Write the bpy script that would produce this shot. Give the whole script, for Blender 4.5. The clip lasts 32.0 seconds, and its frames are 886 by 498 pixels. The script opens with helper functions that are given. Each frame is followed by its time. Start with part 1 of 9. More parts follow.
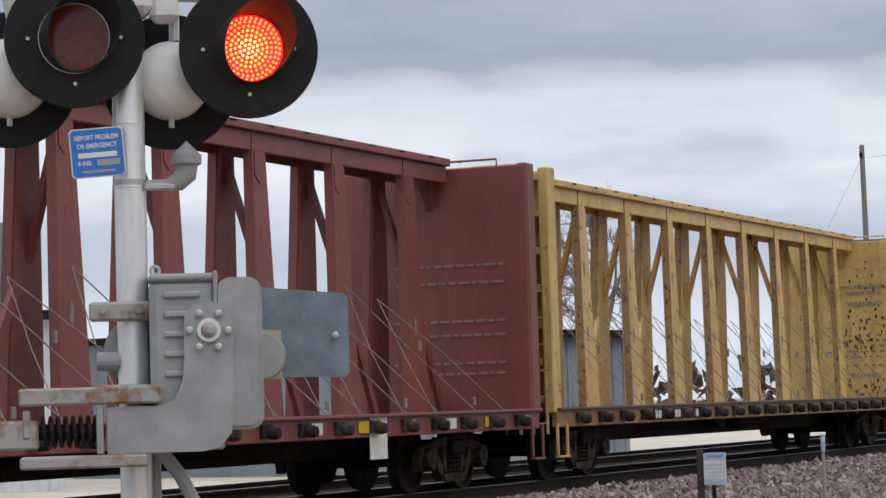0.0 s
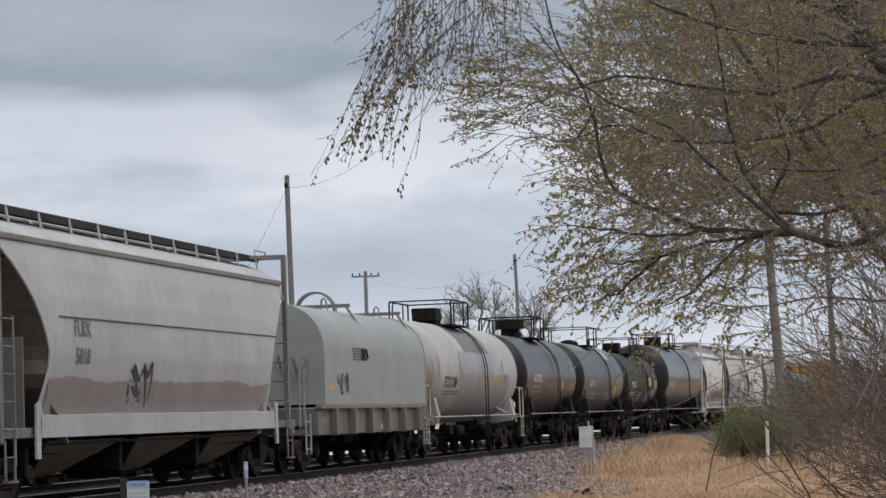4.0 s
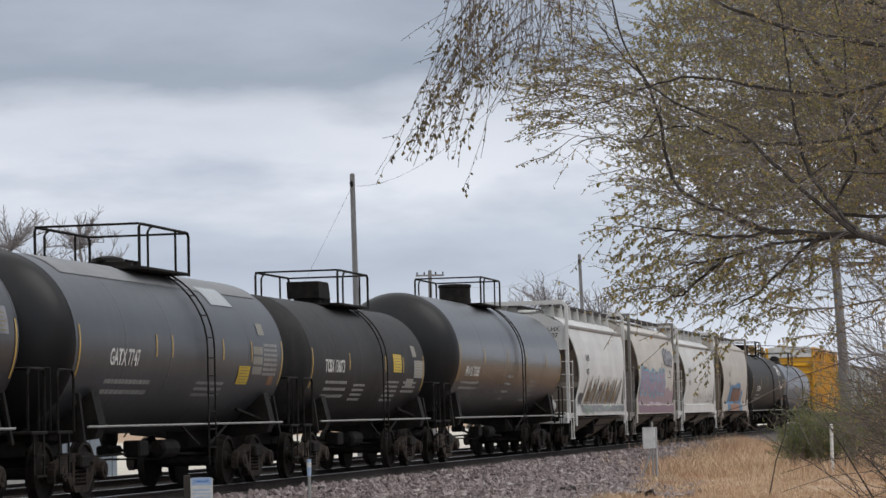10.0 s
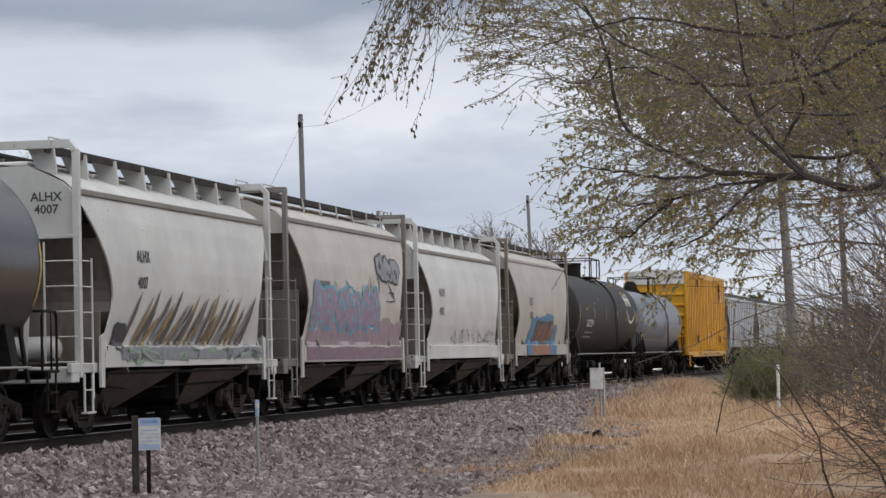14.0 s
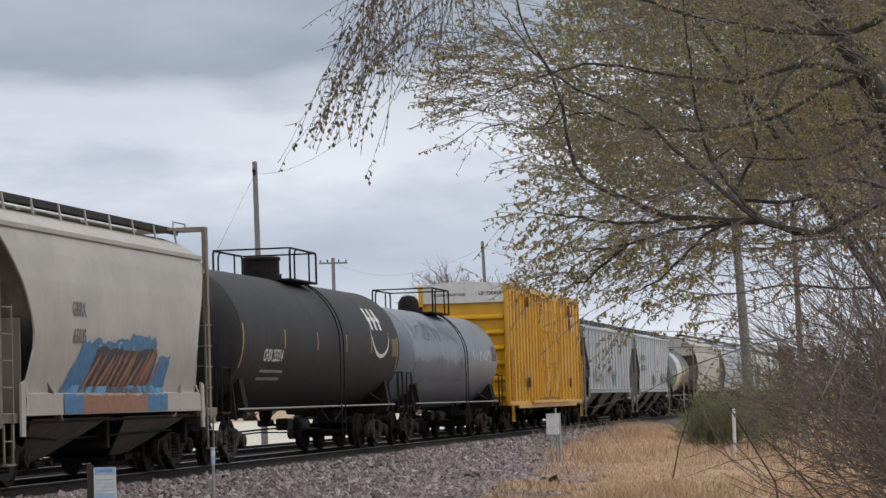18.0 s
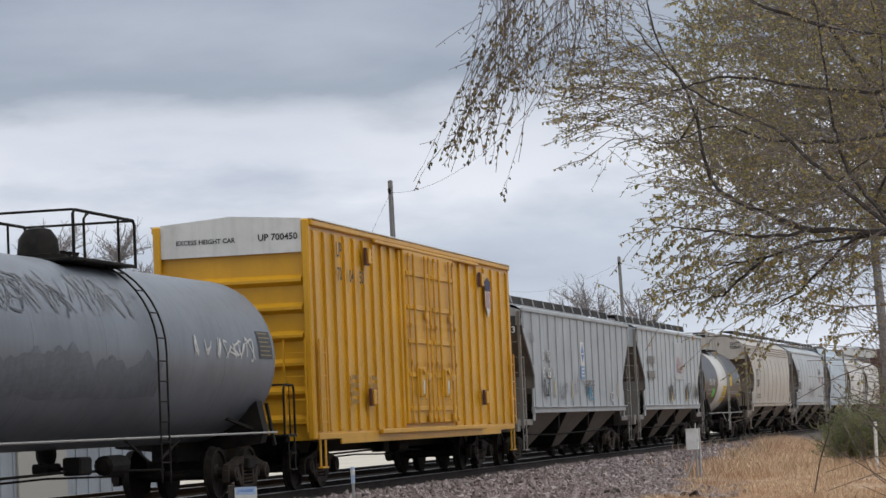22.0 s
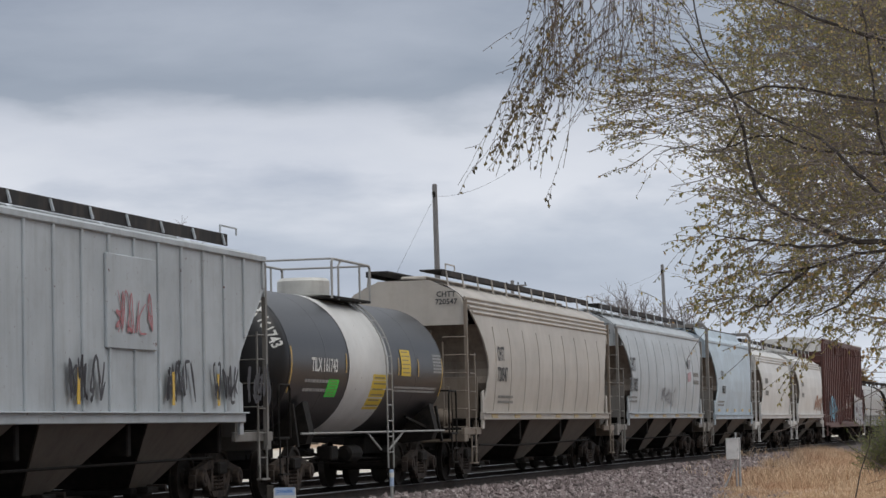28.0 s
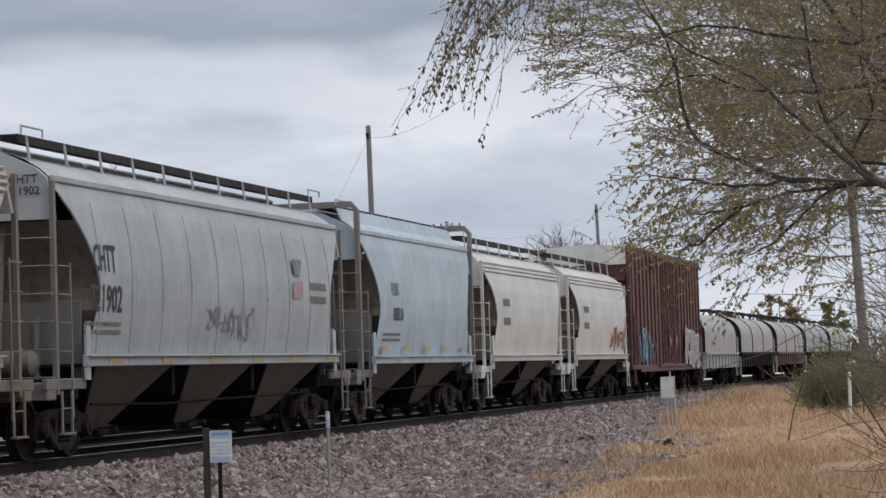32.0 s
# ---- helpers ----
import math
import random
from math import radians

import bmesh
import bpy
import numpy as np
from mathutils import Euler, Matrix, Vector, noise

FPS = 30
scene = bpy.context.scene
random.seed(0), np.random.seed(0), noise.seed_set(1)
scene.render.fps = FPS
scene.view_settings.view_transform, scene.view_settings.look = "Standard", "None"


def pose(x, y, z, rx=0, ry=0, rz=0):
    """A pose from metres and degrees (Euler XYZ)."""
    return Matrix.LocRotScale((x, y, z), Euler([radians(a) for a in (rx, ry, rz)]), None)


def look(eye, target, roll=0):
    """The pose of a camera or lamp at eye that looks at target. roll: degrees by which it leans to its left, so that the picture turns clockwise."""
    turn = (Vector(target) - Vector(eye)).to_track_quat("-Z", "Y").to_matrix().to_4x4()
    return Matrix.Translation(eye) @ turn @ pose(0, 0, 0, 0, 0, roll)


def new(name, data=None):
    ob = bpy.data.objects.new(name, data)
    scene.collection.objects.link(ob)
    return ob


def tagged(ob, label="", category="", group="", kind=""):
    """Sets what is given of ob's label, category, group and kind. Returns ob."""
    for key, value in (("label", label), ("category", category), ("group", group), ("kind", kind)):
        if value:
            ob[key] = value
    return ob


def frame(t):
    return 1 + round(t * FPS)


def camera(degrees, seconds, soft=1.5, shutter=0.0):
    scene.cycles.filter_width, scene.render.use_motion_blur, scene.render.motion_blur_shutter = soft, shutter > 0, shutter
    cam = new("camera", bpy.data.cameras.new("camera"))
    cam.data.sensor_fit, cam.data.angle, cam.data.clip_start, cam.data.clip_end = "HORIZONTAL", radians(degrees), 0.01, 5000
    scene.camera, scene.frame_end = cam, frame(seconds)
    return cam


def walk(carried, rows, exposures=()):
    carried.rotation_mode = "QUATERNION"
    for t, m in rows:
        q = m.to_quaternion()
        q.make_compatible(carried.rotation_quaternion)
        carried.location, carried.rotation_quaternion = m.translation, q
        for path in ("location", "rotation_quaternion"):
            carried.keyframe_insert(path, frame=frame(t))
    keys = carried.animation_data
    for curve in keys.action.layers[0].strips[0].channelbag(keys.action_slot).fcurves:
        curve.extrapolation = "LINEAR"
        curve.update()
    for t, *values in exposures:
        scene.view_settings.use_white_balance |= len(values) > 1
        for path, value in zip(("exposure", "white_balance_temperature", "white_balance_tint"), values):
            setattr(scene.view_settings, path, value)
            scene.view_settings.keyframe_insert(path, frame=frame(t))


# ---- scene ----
# camera: one spot beside the crossing, panned by hand
EYE = Vector((0.0, 0.0, 1.148))
TRACK_Y, BEND = 14.909, -6.8289e-05          # track centre line: y = TRACK_Y + BEND * x * x, rail head at z = 0


def aim(az, el, roll):
    a, e = radians(az), radians(el)
    return look(EYE, EYE + Vector((math.cos(a) * math.cos(e), math.sin(a) * math.cos(e), math.sin(e))), roll)


PATH = [
    (0.0, 22.847, 3.419, -1.69), (0.5, 21.695, 3.530, -1.48), (1.0, 20.767, 3.733, -1.65), (1.5, 19.920, 4.073, -1.74),
    (2.0, 18.992, 4.197, -1.79), (2.5, 17.068, 4.064, -1.89), (3.0, 14.326, 3.754, -1.68), (3.5, 11.385, 3.631, -1.30),
    (5.5, 9.526, 3.626, -2.37), (6.0, 10.139, 3.440, -3.10), (6.5, 12.337, 2.664, -2.85), (7.0, 13.625, 2.740, -2.18),
    (7.5, 13.871, 3.151, -1.93), (8.0, 13.697, 3.099, -2.00), (8.5, 13.363, 2.746, -1.98), (9.0, 12.894, 2.728, -1.89),
    (9.5, 12.371, 3.145, -1.65), (10.0, 11.751, 3.664, -1.35), (10.5, 11.446, 3.604, -1.43), (11.0, 11.537, 3.108, -1.42),
    (11.5, 11.556, 2.909, -1.53), (12.0, 11.411, 2.889, -1.43), (12.5, 11.116, 2.596, -1.30), (13.0, 10.744, 2.328, -1.06),
    (13.5, 10.717, 2.332, -1.22), (15.5, 10.175, 2.504, -1.75), (16.0, 9.780, 2.911, -2.02), (16.5, 9.360, 3.219, -2.07),
    (17.0, 9.128, 3.280, -1.92), (17.5, 9.293, 3.291, -1.81), (18.0, 9.644, 3.331, -1.76), (18.5, 9.856, 3.367, -1.89),
    (19.0, 10.140, 3.535, -2.14), (19.5, 10.611, 3.850, -2.15), (20.0, 11.110, 4.149, -1.89), (20.5, 11.458, 4.310, -1.86),
    (21.0, 11.648, 4.274, -1.84), (21.5, 12.059, 4.034, -2.02), (22.0, 12.605, 3.809, -2.42), (22.5, 12.895, 3.656, -2.35),
    (23.0, 13.056, 3.564, -2.06), (23.5, 13.268, 3.577, -1.60), (24.0, 13.471, 3.642, -1.09), (24.5, 13.528, 3.651, -1.01),
    (25.0, 13.411, 3.582, -0.89), (25.5, 13.347, 3.570, -0.76), (27.5, 13.382, 4.143, -0.96), (28.0, 13.546, 3.929, -1.29),
    (28.5, 13.486, 3.507, -1.34), (29.0, 13.026, 3.318, -1.20), (29.5, 12.033, 3.170, -0.82), (30.0, 11.044, 3.234, -0.72),
    (30.5, 10.940, 3.227, -0.83), (31.0, 11.305, 2.993, -1.18), (31.5, 11.709, 2.846, -1.30), (32.0, 12.147, 2.611, -1.79),
]
cam = camera(19.140, 32.0, soft=1.5)
walk(cam, [(t, aim(az, el, roll)) for t, az, el, roll in PATH], exposures=[(0.0, 0.09), (1.0, -0.02), (2.0, -0.17), (3.5, -0.10), (6.0, -0.04), (9.0, 0.0), (19.0, 0.02), (20.0, 0.10), (21.5, 0.05), (23.0, 0.0), (25.5, 0.0), (27.5, -0.12), (29.0, -0.12), (30.0, -0.04), (32.0, -0.05)])

# how far the train has come, every two seconds
RUN = [4.67, 25.69, 46.94, 67.65, 88.22, 109.00, 129.75, 150.60, 171.47, 192.36, 213.06, 233.16, 253.13, 272.85, 292.73, 312.60, 332.84]


def run(t):
    """Metres that the train has moved at t seconds."""
    u = min(max(t / 2, 0), len(RUN) - 1.0001)
    i = int(u)
    f = u - i
    p = [RUN[min(max(j, 0), len(RUN) - 1)] for j in (i - 1, i, i + 1, i + 2)]
    m0 = (p[2] - p[0]) / (2 if i > 0 else 1)
    m1 = (p[3] - p[1]) / (2 if i + 2 < len(RUN) else 1)
    return (2 * f**3 - 3 * f**2 + 1) * p[1] + (f**3 - 2 * f**2 + f) * m0 + (3 * f**2 - 2 * f**3) * p[2] + (f**3 - f**2) * m1


# ---------------------------------------------------------------- light
def nodes_of(tree):
    tree.nodes.clear()

    def add(kind, *links, **props):
        n = tree.nodes.new(kind)
        for key, value in props.items():
            setattr(n, key, value)
        for slot, value in links:
            if isinstance(value, bpy.types.NodeSocket):
                tree.links.new(value, n.inputs[slot])
            else:
                n.inputs[slot].default_value = value
        return n

    return add


def ramp(add, fac, stops):
    n = add("ShaderNodeValToRGB", ("Fac", fac))
    els = n.color_ramp.elements
    while len(els) < len(stops):
        els.new(0.5)
    for e, (p, c) in zip(els, stops):
        e.position, e.color = p, (*c, 1) if len(c) == 3 else c
    return n.outputs["Color"]


world = bpy.data.worlds.new("overcast")
scene.world = world
world.use_nodes = True
add = nodes_of(world.node_tree)
tc = add("ShaderNodeTexCoord").outputs["Generated"]
sep = add("ShaderNodeSeparateXYZ", (0, tc))
el = add("ShaderNodeMath", (0, sep.outputs[2]), (1, 1.0), operation="MULTIPLY").outputs[0]
# clouds: long flat streaks, stretched along the horizon
stretch = add("ShaderNodeMapping", ("Vector", tc), ("Scale", (1.0, 1.0, 3.6)), ("Location", (0.31, 0.12, 0.0)))
big = add("ShaderNodeTexNoise", ("Vector", stretch.outputs[0]), ("Scale", 6.5), ("Detail", 7.0), ("Roughness", 0.5), ("Distortion", 0.25))
fine = add("ShaderNodeTexNoise", ("Vector", stretch.outputs[0]), ("Scale", 22.0), ("Detail", 8.0), ("Roughness", 0.55))
mixn = add("ShaderNodeMath", (0, big.outputs["Fac"]), (1, 0.75), operation="MULTIPLY")
mixf = add("ShaderNodeMath", (0, fine.outputs["Fac"]), (1, 0.25), (2, mixn.outputs[0]), operation="MULTIPLY_ADD")
lift = add("ShaderNodeMath", (0, mixf.outputs[0]), (1, -0.5), operation="ADD")
warp = add("ShaderNodeMath", (0, lift.outputs[0]), (1, 0.085), (2, el), operation="MULTIPLY_ADD")
bands = ramp(add, warp.outputs[0], [
    (0.0, (0.60, 0.65, 0.73)), (0.026, (0.66, 0.70, 0.78)), (0.05, (0.45, 0.50, 0.59)), (0.072, (0.47, 0.52, 0.61)),
    (0.094, (0.66, 0.69, 0.76)), (0.112, (0.62, 0.65, 0.72)), (0.130, (0.30, 0.345, 0.42)), (0.175, (0.36, 0.40, 0.48)),
    (0.30, (0.60, 0.64, 0.71)), (0.6, (0.86, 0.88, 0.92)), (1.0, (1.0, 1.0, 1.0))])
tint = ramp(add, mixf.outputs[0], [(0.30, (0.80, 0.82, 0.86)), (0.5, (1.0, 1.0, 1.0)), (0.70, (1.13, 1.12, 1.10))])
clouds = add("ShaderNodeMix", ("Factor", 1.0), (6, bands), (7, tint), data_type="RGBA", blend_type="MULTIPLY")
sky = add("ShaderNodeTexSky", sky_type="NISHITA", sun_disc=False, sun_elevation=radians(54), sun_rotation=radians(200))
bg_sky = add("ShaderNodeBackground", ("Color", sky.outputs[0]), ("Strength", 0.05))
bg_cloud = add("ShaderNodeBackground", ("Color", clouds.outputs[2]), ("Strength", 1.2))
mixw = add("ShaderNodeMixShader", ("Fac", 0.92), (1, bg_sky.outputs[0]), (2, bg_cloud.outputs[0]))
add("ShaderNodeOutputWorld", ("Surface", mixw.outputs[0]))

sun = new("sun", bpy.data.lights.new("sun", "SUN"))
sun.data.energy, sun.data.angle, sun.data.color = 0.85, radians(40), (1.0, 0.97, 0.92)
sun.matrix_world = look((0, 0, 56), (18, 36, 0))


# ---------------------------------------------------------------- materials
def material(name, build, metallic=0.0, rough=0.6, bump=0.0, bump_scale=40.0, emit=None, spec=0.5):
    """build(add, coords) returns a colour socket (or an RGB tuple)."""
    m = bpy.data.materials.new(name)
    m.use_nodes = True
    add = nodes_of(m.node_tree)
    co = add("ShaderNodeTexCoord").outputs["Object"]
    colour = build(add, co) if callable(build) else (*build, 1)
    links = [("Base Color", colour), ("Metallic", metallic), ("Roughness", rough), ("Specular IOR Level", spec)]
    if bump:
        n = add("ShaderNodeTexNoise", ("Vector", co), ("Scale", bump_scale), ("Detail", 5.0))
        b = add("ShaderNodeBump", ("Height", n.outputs["Fac"]), ("Strength", bump), ("Distance", 0.02))
        links.append(("Normal", b.outputs[0]))
    if emit:
        links += [("Emission Color", (*emit[0], 1)), ("Emission Strength", emit[1])]
    p = add("ShaderNodeBsdfPrincipled", *links)
    add("ShaderNodeOutputMaterial", ("Surface", p.outputs[0]))
    return m


def mix(add, fac, a, b, blend="MIX"):
    return add("ShaderNodeMix", ("Factor", fac), (6, a if isinstance(a, bpy.types.NodeSocket) else (*a, 1)),
               (7, b if isinstance(b, bpy.types.NodeSocket) else (*b, 1)), data_type="RGBA", blend_type=blend).outputs[2]


def noise_fac(add, co, scale, lo, hi, detail=6.0, rough=0.6, squash=(1, 1, 1)):
    v = add("ShaderNodeMapping", ("Vector", co), ("Scale", squash)).outputs[0]
    n = add("ShaderNodeTexNoise", ("Vector", v), ("Scale", scale), ("Detail", detail), ("Roughness", rough))
    return add("ShaderNodeMapRange", ("Value", n.outputs["Fac"]), ("From Min", lo), ("From Max", hi)).outputs[0]


def paint(name, base, dirt=(0.12, 0.09, 0.07), amount=0.5, streak=0.35, rough=0.5, rust=0.0, spec=0.5):
    """Weathered car paint: broad fading, rain streaks, grime and, where asked for, rust specks."""
    def build(add, co):
        dark = tuple(c * 0.85 for c in base)
        pale = tuple(min(1, c * 1.06) for c in base)
        c = mix(add, noise_fac(add, co, 0.7, 0.35, 0.65), dark, pale)
        s = noise_fac(add, co, 3.0, 0.48, 0.75, squash=(1.6, 1.6, 0.12))
        s = add("ShaderNodeMath", (0, s), (1, streak), operation="MULTIPLY").outputs[0]
        c = mix(add, s, c, dirt)
        g = noise_fac(add, co, 2.1, 0.5, 0.8, detail=9.0, rough=0.7)
        g = add("ShaderNodeMath", (0, g), (1, amount), operation="MULTIPLY").outputs[0]
        c = mix(add, g, c, dirt)
        if rust:
            r = noise_fac(add, co, 9.0, 0.64 - rust * 0.1, 0.68 - rust * 0.1, detail=8.0, rough=0.75)
            c = mix(add, r, c, (0.10, 0.035, 0.018))
        return c
    return material(name, build, rough=rough, bump=0.06, bump_scale=18.0, spec=spec)


# ---------------------------------------------------------------- mesh kit
class Kit:
    """Gathers vertices and faces of one mesh."""

    def __init__(self):
        self.v, self.f = [], []

    def add(self, verts, faces):
        n = len(self.v)
        self.v += [tuple(p) for p in verts]
        self.f += [tuple(i + n for i in f) for f in faces]
        return self

    def box(self, c, s, cut=0.0, m=None):
        """A box, its edges chamfered by cut."""
        x, y, z = (a / 2 for a in s)
        if cut <= 0:
            p = [(i * x, j * y, k * z) for i in (-1, 1) for j in (-1, 1) for k in (-1, 1)]
            f = [(0, 1, 3, 2), (4, 6, 7, 5), (0, 4, 5, 1), (2, 3, 7, 6), (0, 2, 6, 4), (1, 5, 7, 3)]
        else:
            cut = min(cut, x * 0.9, y * 0.9, z * 0.9)
            p, f, at = [], [], {}
            for i in (-1, 1):
                for j in (-1, 1):
                    for k in (-1, 1):
                        for a, q in enumerate(((i * x, j * (y - cut), k * (z - cut)), (i * (x - cut), j * y, k * (z - cut)), (i * (x - cut), j * (y - cut), k * z))):
                            at[i, j, k, a] = len(p)
                            p.append(q)
            ring = ((-1, -1), (1, -1), (1, 1), (-1, 1))
            for e in (-1, 1):
                f.append([at[e, a, b, 0] for a, b in ring][::e])
                f.append([at[a, e, b, 1] for a, b in ring][::-e])
                f.append([at[a, b, e, 2] for a, b in ring][::e])
            for a in (-1, 1):
                for b in (-1, 1):
                    f.append([at[-1, a, b, 1], at[1, a, b, 1], at[1, a, b, 2], at[-1, a, b, 2]][::-a * b])
                    f.append([at[a, -1, b, 0], at[a, 1, b, 0], at[a, 1, b, 2], at[a, -1, b, 2]][::a * b])
                    f.append([at[a, b, -1, 0], at[a, b, 1, 0], at[a, b, 1, 1], at[a, b, -1, 1]][::-a * b])
            for i in (-1, 1):
                for j in (-1, 1):
                    for k in (-1, 1):
                        f.append([at[i, j, k, 0], at[i, j, k, 1], at[i, j, k, 2]][::i * j * k])
        q = [Vector(a) for a in p]
        if m is not None:
            q = [m @ a for a in q]
        return self.add([a + Vector(c) for a in q], f)

    def tube(self, pts, r, n=6, caps=True):
        """A round bar along pts; r one radius or one for each point."""
        pts = [Vector(p) for p in pts]
        rs = r if isinstance(r, (list, tuple)) else [r] * len(pts)
        rings = []
        side = None
        for i, p in enumerate(pts):
            d = (pts[min(i + 1, len(pts) - 1)] - pts[max(i - 1, 0)]).normalized()
            if side is None:
                side = d.cross(Vector((0, 0, 1)) if abs(d.z) < 0.9 else Vector((1, 0, 0))).normalized()
            side = (side - d * side.dot(d)).normalized()
            up = d.cross(side)
            rings.append([p + (side * math.cos(2 * math.pi * k / n) + up * math.sin(2 * math.pi * k / n)) * rs[i] for k in range(n)])
        f = [(i * n + k, i * n + (k + 1) % n, (i + 1) * n + (k + 1) % n, (i + 1) * n + k) for i in range(len(pts) - 1) for k in range(n)]
        if caps:
            f += [tuple(range(n))[::-1], tuple((len(pts) - 1) * n + k for k in range(n))]
        return self.add([p for ring in rings for p in ring], f)

    def lathe(self, prof, axis="x", c=(0, 0, 0), n=24, caps=True):
        """prof: (along, radius) pairs, turned round an axis through c."""
        put = {"x": lambda a, u, w: (a, u, w), "y": lambda a, u, w: (w, a, u), "z": lambda a, u, w: (u, w, a)}[axis]
        v = [Vector(put(a, r * math.cos(2 * math.pi * k / n), r * math.sin(2 * math.pi * k / n))) + Vector(c) for a, r in prof for k in range(n)]
        f = [(i * n + k, (i + 1) * n + k, (i + 1) * n + (k + 1) % n, i * n + (k + 1) % n)[::-1] for i in range(len(prof) - 1) for k in range(n)]
        if caps:
            f += [tuple(range(n))[::-1], tuple((len(prof) - 1) * n + k for k in range(n))]
        return self.add(v, f)

    def slab(self, outline, y0, y1):
        """An outline of (x, z) pairs pulled from y0 to y1."""
        n = len(outline)
        v = [(x, y, z) for y in (y0, y1) for x, z in outline]
        f = [tuple(range(n)), tuple(range(n, 2 * n))[::-1]] + [(i, n + i, n + (i + 1) % n, (i + 1) % n) for i in range(n)]
        return self.add(v, f)

    def slab_x(self, outline, x0, x1):
        """An outline of (y, z) pairs pulled from x0 to x1."""
        n = len(outline)
        v = [(x, y, z) for x in (x0, x1) for y, z in outline]
        f = [tuple(range(n))[::-1], tuple(range(n, 2 * n))] + [(i, (i + 1) % n, n + (i + 1) % n, n + i) for i in range(n)]
        return self.add(v, f)

    def bar(self, p, q, w, h):
        """A square bar from p to q, w wide and h deep."""
        p, q = Vector(p), Vector(q)
        d = (q - p).normalized()
        a = d.cross(Vector((0, 1, 0)) if abs(d.y) < 0.9 else Vector((1, 0, 0))).normalized() * (w / 2)
        b = d.cross(a).normalized() * (h / 2)
        v = [e + i * a + j * b for e in (p, q) for i, j in ((-1, -1), (1, -1), (1, 1), (-1, 1))]
        return self.add(v, [(0, 1, 2, 3)[::-1], (4, 5, 6, 7), (0, 1, 5, 4), (1, 2, 6, 5), (2, 3, 7, 6), (3, 0, 4, 7)])

    def mesh(self, name, smooth=False):
        me = bpy.data.meshes.new(name)
        me.from_pydata(self.v, [], self.f)
        me.update()
        bm = bmesh.new()
        bm.from_mesh(me)
        bmesh.ops.recalc_face_normals(bm, faces=bm.faces)
        bm.to_mesh(me)
        bm.free()
        if smooth:
            me.shade_smooth()
            me.set_sharp_from_angle(angle=radians(smooth if smooth is not True else 40))
        return me


def part(name, kit, mat, parent=None, label="", smooth=False):
    me = kit.mesh(name, smooth) if isinstance(kit, Kit) else kit
    if mat is not None and not me.materials:
        me.materials.append(mat)
    ob = new(name, me)
    if parent is not None:
        ob.parent = parent
    return tagged(ob, label) if label else ob


def thing(name, label, category, m=None, group="", kind=""):
    ob = new(name)
    ob.empty_display_size = 0.3
    if m is not None:
        ob.matrix_basis = m
    return tagged(ob, label, category, group, kind)


def lettering(text, size, mat, parent, m, bend=None, name="lettering", squeeze=1.0, label=""):
    """Writing as a flat mesh on the plane of m (its x to the right, its y up), bent by bend() where the surface curves."""
    cu = bpy.data.curves.new(name, "FONT")
    cu.body, cu.size, cu.align_x, cu.align_y, cu.resolution_u, cu.offset = text, size, "CENTER", "CENTER", 2, size * 0.022
    tmp = new(name, cu)
    me = bpy.data.meshes.new_from_object(tmp)
    bpy.data.objects.remove(tmp)
    for v in me.vertices:
        p = m @ Vector((v.co.x * squeeze, v.co.y, 0))
        v.co = bend(p) if bend else p
    return part(name, me, mat, parent, label)


def near_side(x, z, y):
    """The plane of a car's camera side."""
    return Matrix.Translation((x, y, z)) @ pose(0, 0, 0, 90, 0, 0)


def bars(parent, mat, x, z, w, rows, y, gap=0.07, h=0.04, bend=None, name="stencil_line"):
    """Rows of writing too small to read, as short bars."""
    k = Kit()
    for i in range(rows):
        u = x - w / 2
        while u < x + w / 2 - 0.02:
            l = min(random.uniform(0.06, 0.22), x + w / 2 - u)
            pts = [Vector((a, y, z - i * gap + b)) for a, b in ((u, 0), (u + l, 0), (u + l, h), (u, h))]
            k.add([bend(p) if bend else p for p in pts], [(0, 1, 2, 3)])
            u += l + 0.03
    return tagged(part(name, k, mat, parent), kind="stuff")


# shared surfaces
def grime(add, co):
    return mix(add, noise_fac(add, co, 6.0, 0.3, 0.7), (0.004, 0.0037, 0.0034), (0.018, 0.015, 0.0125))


def truck_dirt(add, co):
    r = add("ShaderNodeObjectInfo").outputs["Random"]
    tone = ramp(add, r, [(0.0, (0.028, 0.022, 0.019)), (0.6, (0.058, 0.043, 0.035)), (1.0, (0.115, 0.090, 0.074))])
    return mix(add, noise_fac(add, co, 7.0, 0.35, 0.7), (0.014, 0.012, 0.011), tone)


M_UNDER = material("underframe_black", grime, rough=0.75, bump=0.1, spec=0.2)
M_TRUCK = material("truck_brown", truck_dirt, rough=0.85, bump=0.2, spec=0.2)
M_WHEEL = material("wheel_steel", lambda a, c: mix(a, noise_fac(a, c, 9.0, 0.3, 0.7), (0.006, 0.0055, 0.005), (0.026, 0.020, 0.016)), rough=0.7, spec=0.2)
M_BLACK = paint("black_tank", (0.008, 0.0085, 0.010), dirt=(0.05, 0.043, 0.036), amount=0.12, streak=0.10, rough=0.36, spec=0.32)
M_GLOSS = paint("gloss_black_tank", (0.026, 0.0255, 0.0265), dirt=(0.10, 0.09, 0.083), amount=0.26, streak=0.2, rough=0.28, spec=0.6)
M_MATTE = paint("matte_black_tank", (0.021, 0.0205, 0.021), dirt=(0.075, 0.063, 0.055), amount=0.28, streak=0.25, rough=0.6, spec=0.25)
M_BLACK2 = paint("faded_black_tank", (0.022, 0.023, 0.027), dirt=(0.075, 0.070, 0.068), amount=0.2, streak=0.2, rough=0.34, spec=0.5)
